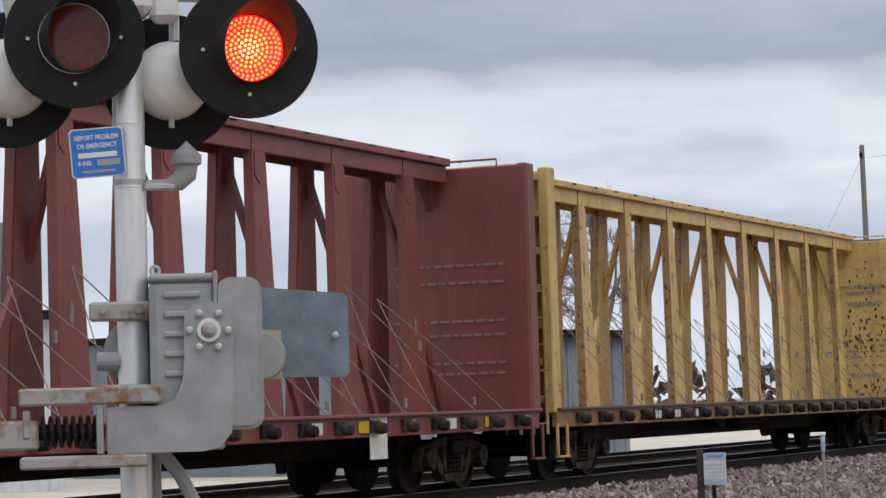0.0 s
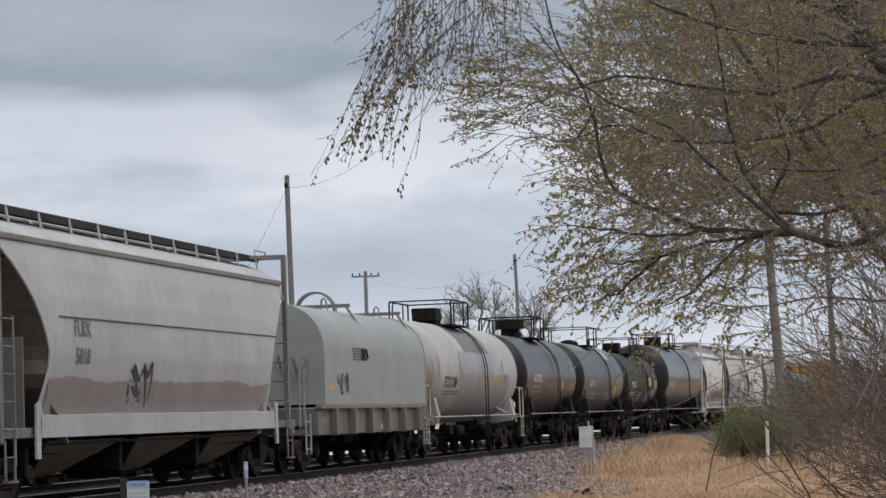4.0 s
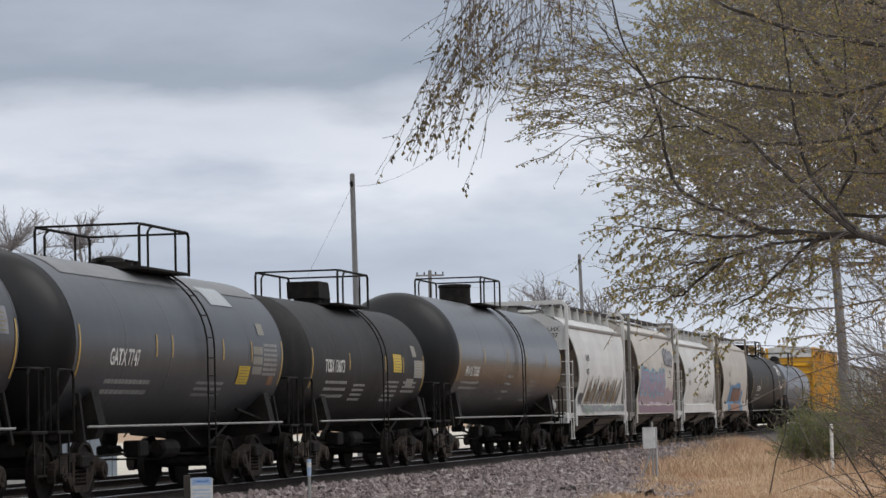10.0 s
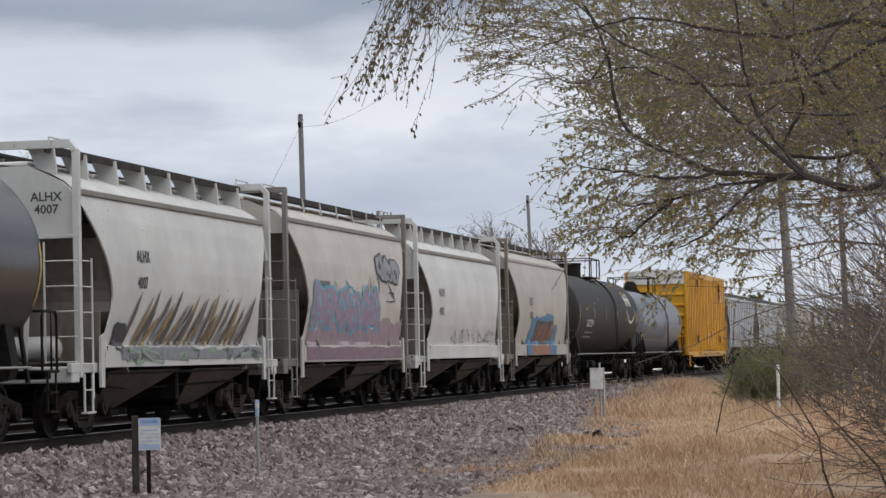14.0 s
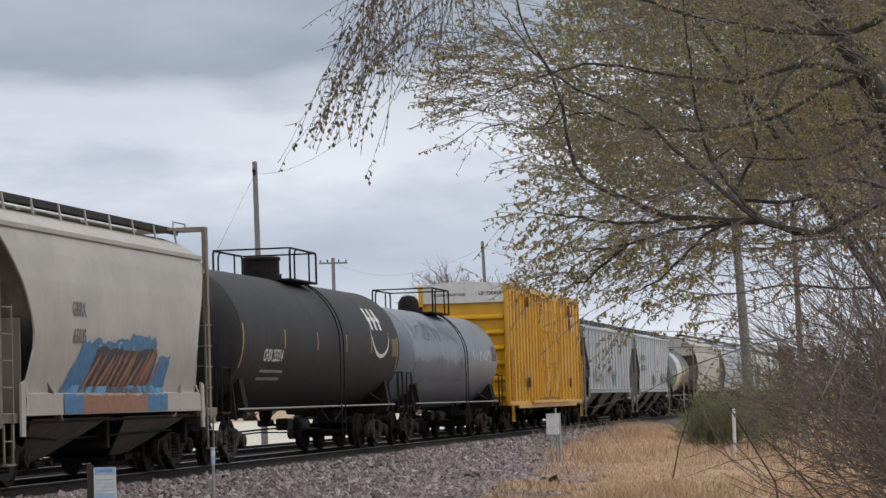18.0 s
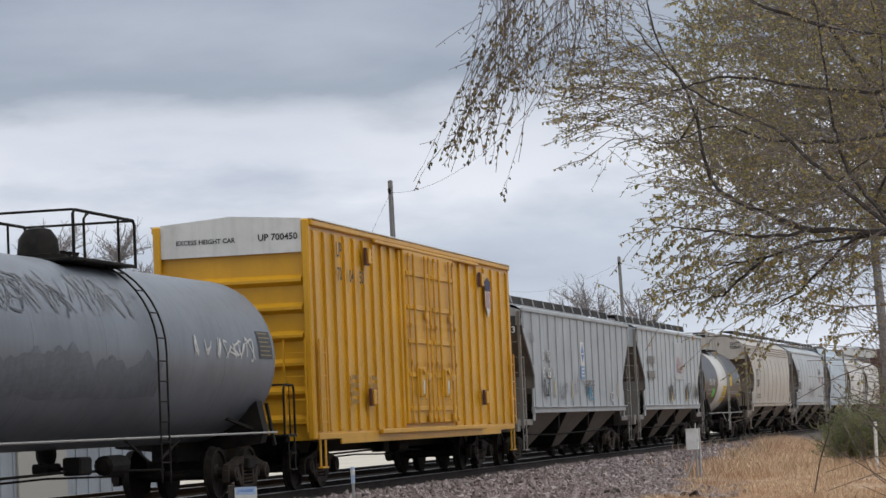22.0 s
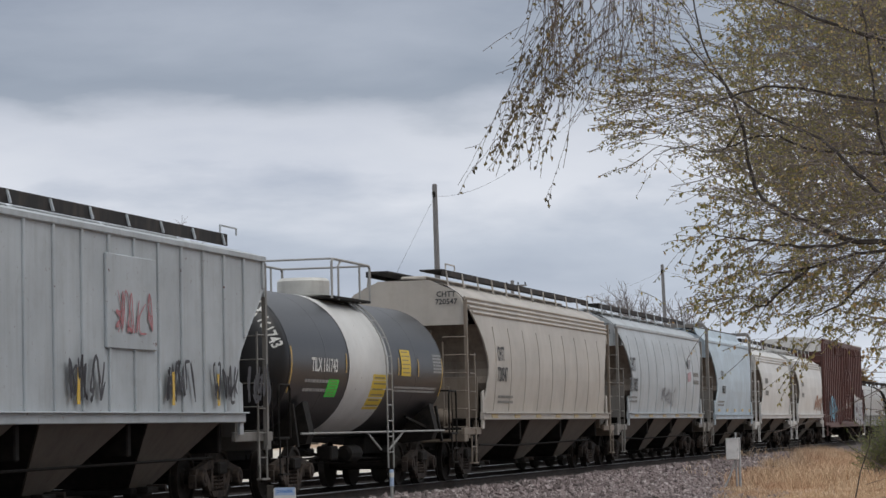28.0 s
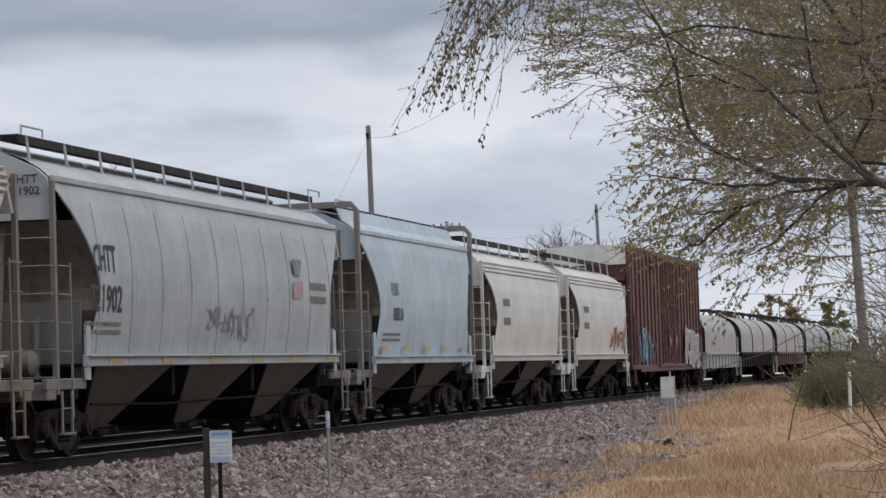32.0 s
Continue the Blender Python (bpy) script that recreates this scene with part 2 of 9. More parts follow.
M_SHINY = paint("shiny_black_tank", (0.010, 0.0105, 0.012), dirt=(0.06, 0.055, 0.05), amount=0.12, streak=0.12, rough=0.36, spec=0.45)
M_GREYTANK = paint("grey_tank", (0.15, 0.172, 0.205), dirt=(0.05, 0.05, 0.055), amount=0.3, streak=0.3, rough=0.42)
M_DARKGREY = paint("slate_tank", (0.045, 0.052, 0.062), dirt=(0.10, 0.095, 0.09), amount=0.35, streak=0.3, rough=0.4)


def stained_white(add, co):
    c = mix(add, noise_fac(add, co, 0.8, 0.35, 0.65), (0.35, 0.345, 0.33), (0.47, 0.465, 0.445))
    s = add("ShaderNodeMath", (0, noise_fac(add, co, 3.0, 0.48, 0.75, squash=(1.6, 1.6, 0.12))), (1, 0.3), operation="MULTIPLY").outputs[0]
    c = mix(add, s, c, (0.26, 0.19, 0.12))
    x = add("ShaderNodeSeparateXYZ", (0, co)).outputs[0]
    w = add("ShaderNodeMath", (0, noise_fac(add, co, 1.6, 0.3, 0.7, detail=8)), (1, -1.6), (2, x), operation="MULTIPLY_ADD").outputs[0]
    e = add("ShaderNodeMapRange", ("Value", w), ("From Min", -8.2), ("From Max", -6.6), ("To Min", 0.85), ("To Max", 0.0)).outputs[0]
    low = add("ShaderNodeMapRange", ("Value", add("ShaderNodeSeparateXYZ", (0, co)).outputs[2]), ("From Min", 1.9), ("From Max", 3.1), ("To Min", 1.0), ("To Max", 0.0)).outputs[0]
    e = add("ShaderNodeMath", (0, e), (1, low), operation="MULTIPLY").outputs[0]
    c = mix(add, e, c, (0.20, 0.125, 0.07))
    r = noise_fac(add, co, 9.0, 0.64, 0.70, detail=8.0, rough=0.75)
    return mix(add, r, c, (0.16, 0.08, 0.045))


M_WHITE = material("white_tank_stained", stained_white, rough=0.45, bump=0.06, bump_scale=18.0)
M_PATCH = paint("grey_patch", (0.40, 0.43, 0.46), amount=0.2, streak=0.2)
M_CREAM = paint("cream_hopper", (0.575, 0.575, 0.56), dirt=(0.30, 0.27, 0.23), amount=0.16, streak=0.08, rust=0.04)


def tan_over_grey(add, co):
    """Road dust: tan over the upper flank, greyer below, with rain streaks."""
    z = add("ShaderNodeSeparateXYZ", (0, co)).outputs[2]
    w = add("ShaderNodeMath", (0, noise_fac(add, co, 0.9, 0.3, 0.7)), (1, 0.7), (2, z), operation="MULTIPLY_ADD").outputs[0]
    f = add("ShaderNodeMapRange", ("Value", w), ("From Min", 3.0), ("From Max", 3.7)).outputs[0]
    c = mix(add, f, (0.345, 0.33, 0.30), (0.43, 0.325, 0.215))
    s = add("ShaderNodeMath", (0, noise_fac(add, co, 3.0, 0.48, 0.75, squash=(1.6, 1.6, 0.12))), (1, 0.25), operation="MULTIPLY").outputs[0]
    c = mix(add, s, c, (0.22, 0.16, 0.11))
    g = add("ShaderNodeMath", (0, noise_fac(add, co, 2.1, 0.5, 0.8, detail=9.0, rough=0.7)), (1, 0.3), operation="MULTIPLY").outputs[0]
    return mix(add, g, c, (0.22, 0.17, 0.12))


M_TANTOP = material("tan_dusted_hopper", tan_over_grey, rough=0.55, bump=0.06, bump_scale=18.0)
M_TAUPE = paint("taupe_hopper", (0.43, 0.40, 0.36), dirt=(0.22, 0.18, 0.14), amount=0.3, streak=0.16)
M_PALE = paint("pale_grey_hopper", (0.47, 0.48, 0.485), dirt=(0.22, 0.19, 0.16), amount=0.3, streak=0.22, rust=0.1)
M_STEELGREY = paint("steel_grey_hopper", (0.36, 0.39, 0.415), dirt=(0.15, 0.13, 0.11), amount=0.3, streak=0.35)
M_COOLGREY = paint("cool_grey_hopper", (0.405, 0.44, 0.465), dirt=(0.14, 0.12, 0.10), amount=0.25, streak=0.25, rust=0.15)
M_BLUE = paint("pale_blue_hopper", (0.41, 0.50, 0.57), dirt=(0.17, 0.15, 0.13), amount=0.3, streak=0.35)
M_YELLOW = paint("boxcar_yellow", (0.58, 0.30, 0.011), dirt=(0.30, 0.145, 0.018), amount=0.20, streak=0.22, rough=0.4)
M_CENTREYEL = paint("worn_ochre", (0.60, 0.40, 0.145), dirt=(0.17, 0.095, 0.045), amount=0.5, streak=0.4, rust=0.5)
M_RUSTYOCHRE = paint("rusted_ochre", (0.31, 0.185, 0.075), dirt=(0.09, 0.050, 0.031), amount=0.9, streak=0.6, rust=0.9)
M_SILLRUST = paint("sill_rust", (0.085, 0.042, 0.032), dirt=(0.045, 0.026, 0.02), amount=0.8, streak=0.3)
M_STRAP = material("strap_steel", lambda a, c: mix(a, noise_fac(a, c, 6.0, 0.3, 0.7), (0.16, 0.13, 0.11), (0.27, 0.25, 0.23)), rough=0.6)
M_MAROON = paint("oxide_red", (0.205, 0.058, 0.047), dirt=(0.085, 0.04, 0.033), amount=0.45, streak=0.4, rust=0.2)
M_BROWN = paint("boxcar_brown", (0.088, 0.032, 0.026), dirt=(0.05, 0.022, 0.018), amount=0.4, streak=0.4)
M_COIL = paint("coil_grey", (0.31, 0.325, 0.32), dirt=(0.18, 0.15, 0.12), amount=0.25, streak=0.12)
M_RUSTPATCH = paint("rust_patch", (0.30, 0.20, 0.125), dirt=(0.16, 0.11, 0.08), amount=0.7, streak=0.5)
M_COILBASE = paint("coil_base_grime", (0.185, 0.172, 0.158), dirt=(0.045, 0.036, 0.028), amount=0.8, streak=0.6)
M_SILVER = paint("coil_silver", (0.34, 0.34, 0.33), dirt=(0.12, 0.10, 0.085), amount=0.5, streak=0.5)
M_BAY = paint("bay_grime_shade", (0.17, 0.147, 0.122), dirt=(0.06, 0.048, 0.04), amount=0.6, streak=0.5, rough=0.7, spec=0.25)
M_CREAMRAIL = paint("cream_rail", (0.50, 0.46, 0.40), dirt=(0.22, 0.15, 0.10), amount=0.6, streak=0.4)
M_PALEMETAL = paint("pale_metal", (0.56, 0.56, 0.53), amount=0.3, streak=0.3)
M_FRAMEBROWN = paint("frame_brown", (0.20, 0.165, 0.13), dirt=(0.11, 0.08, 0.055), amount=0.6, streak=0.5)
M_ENDGRIMESHADE = paint("end_sheet_grime_shade", (0.20, 0.17, 0.14), dirt=(0.06, 0.045, 0.033), amount=0.7, streak=0.6, rough=0.7)
M_PALEWARM = paint("pale_warm_hopper", (0.50, 0.47, 0.425), dirt=(0.25, 0.20, 0.155), amount=0.3, streak=0.12)
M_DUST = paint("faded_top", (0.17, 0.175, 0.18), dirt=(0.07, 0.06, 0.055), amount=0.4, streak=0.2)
M_BAYLIGHT = paint("bay_weathered_shade", (0.125, 0.108, 0.09), dirt=(0.065, 0.05, 0.04), amount=0.7, streak=0.5, rough=0.7)
# Roof edge darkened in colour for the shaded gap below it.
M_EDGE = paint("roof_edge_gap_dark", (0.22, 0.205, 0.185), dirt=(0.10, 0.08, 0.065), amount=0.5)
M_DUSTEDGE = paint("dusty_brown_edge", (0.20, 0.145, 0.108), dirt=(0.10, 0.07, 0.05), amount=0.5)
M_FRAMEGREY = paint("frame_grey", (0.19, 0.182, 0.168), dirt=(0.11, 0.09, 0.07), amount=0.6, streak=0.5)
M_ROOF = paint("galvanised_walk", (0.026, 0.025, 0.025), amount=0.3, rough=0.7, spec=0.2)
M_WHITEPAINT = material("white_lettering", lambda a, c: mix(a, noise_fac(a, c, 12.0, 0.35, 0.75), (0.55, 0.55, 0.53), (0.74, 0.74, 0.72)), rough=0.6)
M_FAINT = material("faded_white_lettering", (0.30, 0.30, 0.29), rough=0.7)
M_DARKPAINT = material("dark_lettering", (0.035, 0.037, 0.04), rough=0.6)
M_FAINTDARK = material("faded_dark_lettering", (0.17, 0.165, 0.155), rough=0.7)
M_PLATETEXT = material("worn_plate_print", (0.24, 0.20, 0.10), rough=0.7)
M_STRIPE = material("reflective_yellow", (0.62, 0.40, 0.04), rough=0.4)
M_DULLSTRIPE = material("dull_reflective_yellow", lambda a, c: mix(a, noise_fac(a, c, 9.0, 0.4, 0.7), (0.55, 0.35, 0.06), (0.34, 0.26, 0.13)), rough=0.5)
M_WORNSTRIPE = material("worn_reflective", lambda a, c: mix(a, noise_fac(a, c, 14.0, 0.4, 0.7), (0.46, 0.33, 0.10), (0.40, 0.37, 0.31)), rough=0.5)
M_PLACARD = material("placard_yellow", (0.60, 0.42, 0.02), rough=0.5)
M_GREEN = material("label_green", (0.04, 0.62, 0.05), rough=0.5)
M_BLUESIGN = material("sign_blue", (0.018, 0.15, 0.50), rough=0.45)
M_GALV = material("galvanised_steel", lambda a, c: mix(a, noise_fac(a, c, 14.0, 0.3, 0.7), (0.36, 0.37, 0.38), (0.50, 0.51, 0.52)), metallic=0.55, rough=0.5, bump=0.05)
M_ALU = material("brushed_aluminium", lambda a, c: mix(a, noise_fac(a, c, 5.0, 0.3, 0.7, squash=(6, 6, 0.6)), (0.62, 0.63, 0.64), (0.78, 0.79, 0.80)), metallic=0.75, rough=0.42)
M_RAIL = material("rail_brown", lambda a, c: mix(a, noise_fac(a, c, 5.0, 0.3, 0.7), (0.014, 0.011, 0.010), (0.038, 0.028, 0.024)), rough=0.8, spec=0.2)
M_RAILHEAD = material("rail_head_polished", (0.55, 0.55, 0.56), metallic=0.9, rough=0.28)
M_TIE = material("tie_timber", lambda a, c: mix(a, noise_fac(a, c, 8.0, 0.3, 0.7), (0.018, 0.016, 0.014), (0.06, 0.05, 0.042)), rough=0.9, bump=0.3)
M_OILSHADE = material("oily_ballast", lambda a, c: mix(a, noise_fac(a, c, 12.0, 0.35, 0.7, detail=9), (0.016, 0.014, 0.013), (0.09, 0.075, 0.07)), rough=0.9, bump=0.8, bump_scale=14.0)
M_WOODPOLE = material("pole_timber", lambda a, c: mix(a, noise_fac(a, c, 6.0, 0.3, 0.7, squash=(5, 5, 0.3)), (0.12, 0.118, 0.12), (0.24, 0.235, 0.235)), rough=0.9, bump=0.3)


def stone_colour(add, co):
    r = add("ShaderNodeNewGeometry").outputs["Random Per Island"]
    c = ramp(add, r, [(0.0, (0.065, 0.050, 0.050)), (0.35, (0.205, 0.162, 0.160)), (0.7, (0.33, 0.268, 0.264)), (0.9, (0.46, 0.395, 0.385)), (1.0, (0.62, 0.57, 0.55))])
    return mix(add, noise_fac(add, co, 30.0, 0.3, 0.8), c, (0.14, 0.115, 0.11))


M_STONE = material("ballast_stone", stone_colour, rough=0.9)
M_BALLAST = material("ballast_bed", lambda a, c: mix(a, noise_fac(a, c, 11.0, 0.35, 0.65, detail=9, rough=0.75), (0.040, 0.031, 0.030), (0.16, 0.130, 0.125)), rough=0.95, bump=1.0, bump_scale=14.0)


def grass_colour(add, co):
    r = add("ShaderNodeNewGeometry").outputs["Random Per Island"]
    c = ramp(add, r, [(0.0, (0.36, 0.245, 0.155)), (0.5, (0.63, 0.465, 0.30)), (0.88, (0.76, 0.62, 0.44)), (1.0, (0.32, 0.26, 0.145))])
    return mix(add, noise_fac(add, co, 0.35, 0.35, 0.7), c, (0.48, 0.30, 0.19))


M_GRASS = material("dry_grass", grass_colour, rough=0.85)


def ground_colour(add, co):
    sep = add("ShaderNodeSeparateXYZ", (0, co))
    turf = mix(add, noise_fac(add, co, 1.3, 0.3, 0.7, detail=9, rough=0.7), (0.25, 0.165, 0.11), (0.50, 0.35, 0.225))
    grit = mix(add, noise_fac(add, co, 9.0, 0.35, 0.65, detail=9, rough=0.75), (0.085, 0.07, 0.065), (0.26, 0.225, 0.21))
    lane = mix(add, noise_fac(add, co, 0.6, 0.3, 0.7, detail=8), (0.46, 0.42, 0.35), (0.60, 0.56, 0.49))
    # grit strip along the line; turf on the near side of it, pale gravel yard on the far side
    edge = add("ShaderNodeMath", (0, noise_fac(add, co, 0.5, 0.2, 0.8)), (1, 2.4), (2, sep.outputs[1]), operation="MULTIPLY_ADD").outputs[0]
    slope = add("ShaderNodeMath", (0, sep.outputs[0]), (1, -0.085), (2, edge), operation="MULTIPLY_ADD").outputs[0]
    near = add("ShaderNodeMapRange", ("Value", slope), ("From Min", 3.9), ("From Max", 4.9)).outputs[0]
    c = mix(add, near, turf, grit)
    far = add("ShaderNodeMapRange", ("Value", edge), ("From Min", 24.0), ("From Max", 24.8)).outputs[0]
    c = mix(add, far, c, lane)
    beyond = add("ShaderNodeMapRange", ("Value", edge), ("From Min", 75.0), ("From Max", 85.0)).outputs[0]
    return mix(add, beyond, c, turf)


M_GROUND = material("ground_cover", ground_colour, rough=0.95, bump=0.7, bump_scale=5.0)


# ---------------------------------------------------------------- ground and track
def line_y(x):
    return TRACK_Y + BEND * x * x if x < 400 else TRACK_Y + BEND * (800 * x - 160000)


def ground_height(x, y):
    """The lie of the land: level but for the low bank that carries the two tracks."""
    o = y - line_y(min(max(x, -100), 380))
    if o < 0:
        bank = min(max((-o - 1.7) / 2.2, 0), 1)
    else:
        bank = min(max((o - 5.8) / 1.6, 0), 1)
        return -0.30 - 0.22 * bank
    return -0.26 - 0.49 * bank


def make_ground():
    xs = sorted(set([-1500, -600, -250, -100] + list(range(-60, 200, 2)) + list(range(200, 400, 10)) + [450, 550, 700, 1000, 1600, 2600, 4200]))
    ys = sorted(set([-3000, -1200, -500, -200, -80, -40] + list(np.arange(-24, 28, 0.8)) + [30, 34, 40, 50, 65, 85, 120, 180, 300, 600, 1400, 3600]))
    k = Kit()
    for x in xs:
        for y in ys:
            z = ground_height(x, y)
            near = -30 < x < 190 and -24 < y < 11
            z += 0.07 * noise.noise((x * 0.35, y * 0.5, 0)) if near else 0
            k.v.append((x, y, z))
    n = len(ys)
    k.f = [(i * n + j, (i + 1) * n + j, (i + 1) * n + j + 1, i * n + j + 1) for i in range(len(xs) - 1) for j in range(n - 1)]
    tagged(part("ground", k, M_GROUND, smooth=True), "dry turf and pale gravel ground beside the railway", "ground", kind="structure")


make_ground()
RUNX = [-60 + 4 * i for i in range(116)]


def along(outline, x0=None):
    """A bar with the outline (offset from the line, height), following the track's bend."""
    k = Kit()
    n = len(outline)
    for x in RUNX:
        k.v += [(x, line_y(x) + o, z) for o, z in outline]
    k.f = [(i * n + j, i * n + (j + 1) % n, (i + 1) * n + (j + 1) % n, (i + 1) * n + j) for i in range(len(RUNX) - 1) for j in range(n)]
    return k


bed = thing("railway_bed", "reddish grey crushed stone bank under two railway tracks", "track bed", kind="structure")
part("ballast", along([(-4.1, -0.80), (-1.9, -0.22), (-1.3, -0.175), (5.3, -0.175), (6.0, -0.24), (7.6, -0.62), (7.6, -1.2), (-4.1, -1.2)]), M_BALLAST, bed)


def make_track(offset, name, tie_rows):
    tr = thing(name, "steel rails on timber ties, worn bright on top", "railway track", kind="structure")
    for side in (-0.7525, 0.7525):
        c = offset + side
        part("rail", along([(c - 0.07, -0.17), (c - 0.07, -0.155), (c - 0.012, -0.13), (c - 0.012, -0.045), (c - 0.036, -0.035), (c - 0.036, -0.003),
                            (c + 0.036, -0.003), (c + 0.036, -0.035), (c + 0.012, -0.045), (c + 0.012, -0.13), (c + 0.07, -0.155), (c + 0.07, -0.17)]), M_RAIL, tr)
        part("rail_head", along([(c - 0.03, -0.004), (c - 0.028, 0.0), (c + 0.028, 0.0), (c + 0.03, -0.004)]), M_RAILHEAD, tr, "rail head polished by wheels")
    # Black strip: oily stone, with the shade beside and under cars painted in.
    part("oily_ballast", along([(offset - 1.5, -0.180), (offset - 1.25, -0.166), (offset + 1.25, -0.166), (offset + 1.5, -0.180)]), M_OILSHADE, tr, "oily ballast along the rails, under-train shade painted in")
    me = Kit().box((0, 0, 0), (0.23, 2.6, 0.17), 0.012).mesh("tie")
    for i in range(tie_rows):
        x = 24 + 0.52 * i
        t = part("tie", me, M_TIE, tr)
        t.matrix_basis = pose(x, line_y(x) + offset, -0.245 + random.uniform(-0.008, 0.008), 0, 0, random.uniform(-1, 1))


make_track(0.0, "track_near", 240)
make_track(4.2, "track_far", 60)


# ---------------------------------------------------------------- what all freight cars share
WHEELSETS = []           # (wheelset, place in its car)
SIDE = -1.55             # the camera side of a car


def wheel_mesh():
    k = Kit()
    for s in (-1, 1):
        prof = [(0.675, 0.0), (0.675, 0.485), (0.705, 0.485), (0.712, 0.458), (0.815, 0.452), (0.815, 0.395), (0.775, 0.375), (0.765, 0.17), (0.80, 0.13), (0.80, 0.10), (0.98, 0.08), (0.98, 0.0)]
        k.lathe([(s * a, r) for a, r in prof], axis="y", n=28, caps=False)
    k.lathe([(-0.7, 0.08), (0.7, 0.08)], axis="y", n=10)
    return k.mesh("wheelset", 35)


def frame_mesh():
    """A cast truck side frame with its two windows, bearings and pedestals."""
    k = Kit()
    t = 0.11
    top = [(-1.12, 0.50), (-1.10, 0.60), (-0.74, 0.66), (-0.42, 0.735), (0.42, 0.735), (0.74, 0.66), (1.10, 0.60), (1.12, 0.50), (0.76, 0.545), (0.42, 0.60), (-0.42, 0.60), (-0.76, 0.545)]
    k.slab(top, -t / 2, t / 2)
    for s in (-1, 1):
        k.slab([(s * x, z) for x, z in [(0.76, 0.56), (0.60, 0.585), (0.23, 0.22), (0.30, 0.15), (0.40, 0.17)]], -t / 2, t / 2)
        k.slab([(s * x, z) for x, z in [(0.25, 0.61), (0.36, 0.61), (0.36, 0.24), (0.25, 0.22)]], -t / 2, t / 2)
        k.slab([(s * x, z) for x, z in [(1.06, 0.52), (1.16, 0.50), (1.16, 0.30), (1.08, 0.30)]], -t / 2, t / 2)
        k.slab([(s * x, z) for x, z in [(0.62, 0.55), (0.72, 0.53), (0.70, 0.36), (0.64, 0.36)]], -t / 2, t / 2)
        k.lathe([(-0.14, 0.13), (-0.13, 0.145), (0.06, 0.145)], axis="y", c=(s * 0.89, 0, 0.455), n=14)
        k.lathe([(-0.16, 0.07), (-0.14, 0.08), (-0.12, 0.08)], axis="y", c=(s * 0.89, 0, 0.455), n=10)
    k.slab([(-0.42, 0.24), (-0.30, 0.135), (0.30, 0.135), (0.42, 0.24)], -t / 2 - 0.02, t / 2 + 0.04)
    return k.mesh("side_frame")


def spring_mesh():
    k = Kit()
    for x in (-0.15, 0.0, 0.15):
        pts = [(x + 0.065 * math.cos(a * 0.9), 0.065 * math.sin(a * 0.9), 0.24 + a * 0.0088) for a in range(0, 30)]
        k.tube(pts, 0.017, 5)
    return k.mesh("spring_nest")


def bolster_mesh():
    k = Kit()
    k.box((0, 0, 0.60), (0.42, 2.3, 0.20), 0.03)
    k.box((0, 0, 0.73), (0.36, 0.5, 0.12), 0.02)
    for s in (-1, 1):
        k.box((0.55 * s, 0, 0.42), (0.12, 1.9, 0.14), 0.02)
        k.bar((0.55 * s, -0.6, 0.42), (0.2 * s, -0.5, 0.62), 0.06, 0.06)
    return k.mesh("bolster")


def coupler_mesh():
    k = Kit()
    k.box((0.28, 0, 0.86), (0.62, 0.17, 0.18), 0.02)
    k.slab([(0.5, 0.72), (0.62, 0.70), (0.80, 0.73), (0.80, 0.99), (0.62, 1.02), (0.5, 1.0)], -0.15, 0.13)
    k.box((0.78, -0.12, 0.86), (0.16, 0.12, 0.26), 0.03)
    k.tube([(0.35, -0.28, 0.80), (0.5, -0.3, 0.62), (0.66, -0.22, 0.48), (0.85, -0.1, 0.52)], 0.022, 6)
    return k.mesh("coupler")


WHEEL, FRAME, SPRINGS, BOLSTER, COUPLER = wheel_mesh(), frame_mesh(), spring_mesh(), bolster_mesh(), coupler_mesh()


def running_gear(car, length, inset, rusty=None):
    """Two trucks and two couplers. inset: from the car's end to the truck's centre."""
    for s in (-1, 1):
        cx = s * (length / 2 - inset)
        part("bolster", BOLSTER, M_UNDER, car).location = (cx, 0, 0)
        for side in (-1, 1):
            f = part("side_frame", FRAME, rusty or M_TRUCK, car)
            f.matrix_basis = pose(cx, side * 1.0, 0, 0, 0, 0 if side < 0 else 180)
            part("spring_nest", SPRINGS, M_TRUCK, f).location = (0, 0, 0)
        for a in (-0.89, 0.89):
            w = part("wheelset", WHEEL, M_WHEEL, car)
            w.location = (cx + a, 0, 0.455)
            WHEELSETS.append((w, (cx + a, 0, 0.455)))
        c = part("coupler", COUPLER, M_TRUCK, car)
        c.matrix_basis = pose(s * (length / 2 - 0.45), 0, 0, 0, 0, 0 if s > 0 else 180)


def ladder(car, x, y, z0, z1, rungs, mat, w=0.42, turned=False, name="ladder"):
    k = Kit()
    d = Vector((0, 1, 0)) if turned else Vector((1, 0, 0))
    c = Vector((x, y, 0))
    for s in (-1, 1):
        a = c + d * (s * w / 2)
        k.bar((*a.xy, z0), (*a.xy, z1), 0.05, 0.03)
    for i in range(rungs):
        z = z0 + (z1 - z0) * (i + 0.4) / rungs
        k.tube([(*(c - d * (w / 2)).xy, z), (*(c + d * (w / 2)).xy, z)], 0.014, 5)
    return part(name, k, mat, car)


def grab(car, pts, mat, r=0.016, name="grab_iron"):
    return part(name, Kit().tube(pts, r, 6), mat, car)


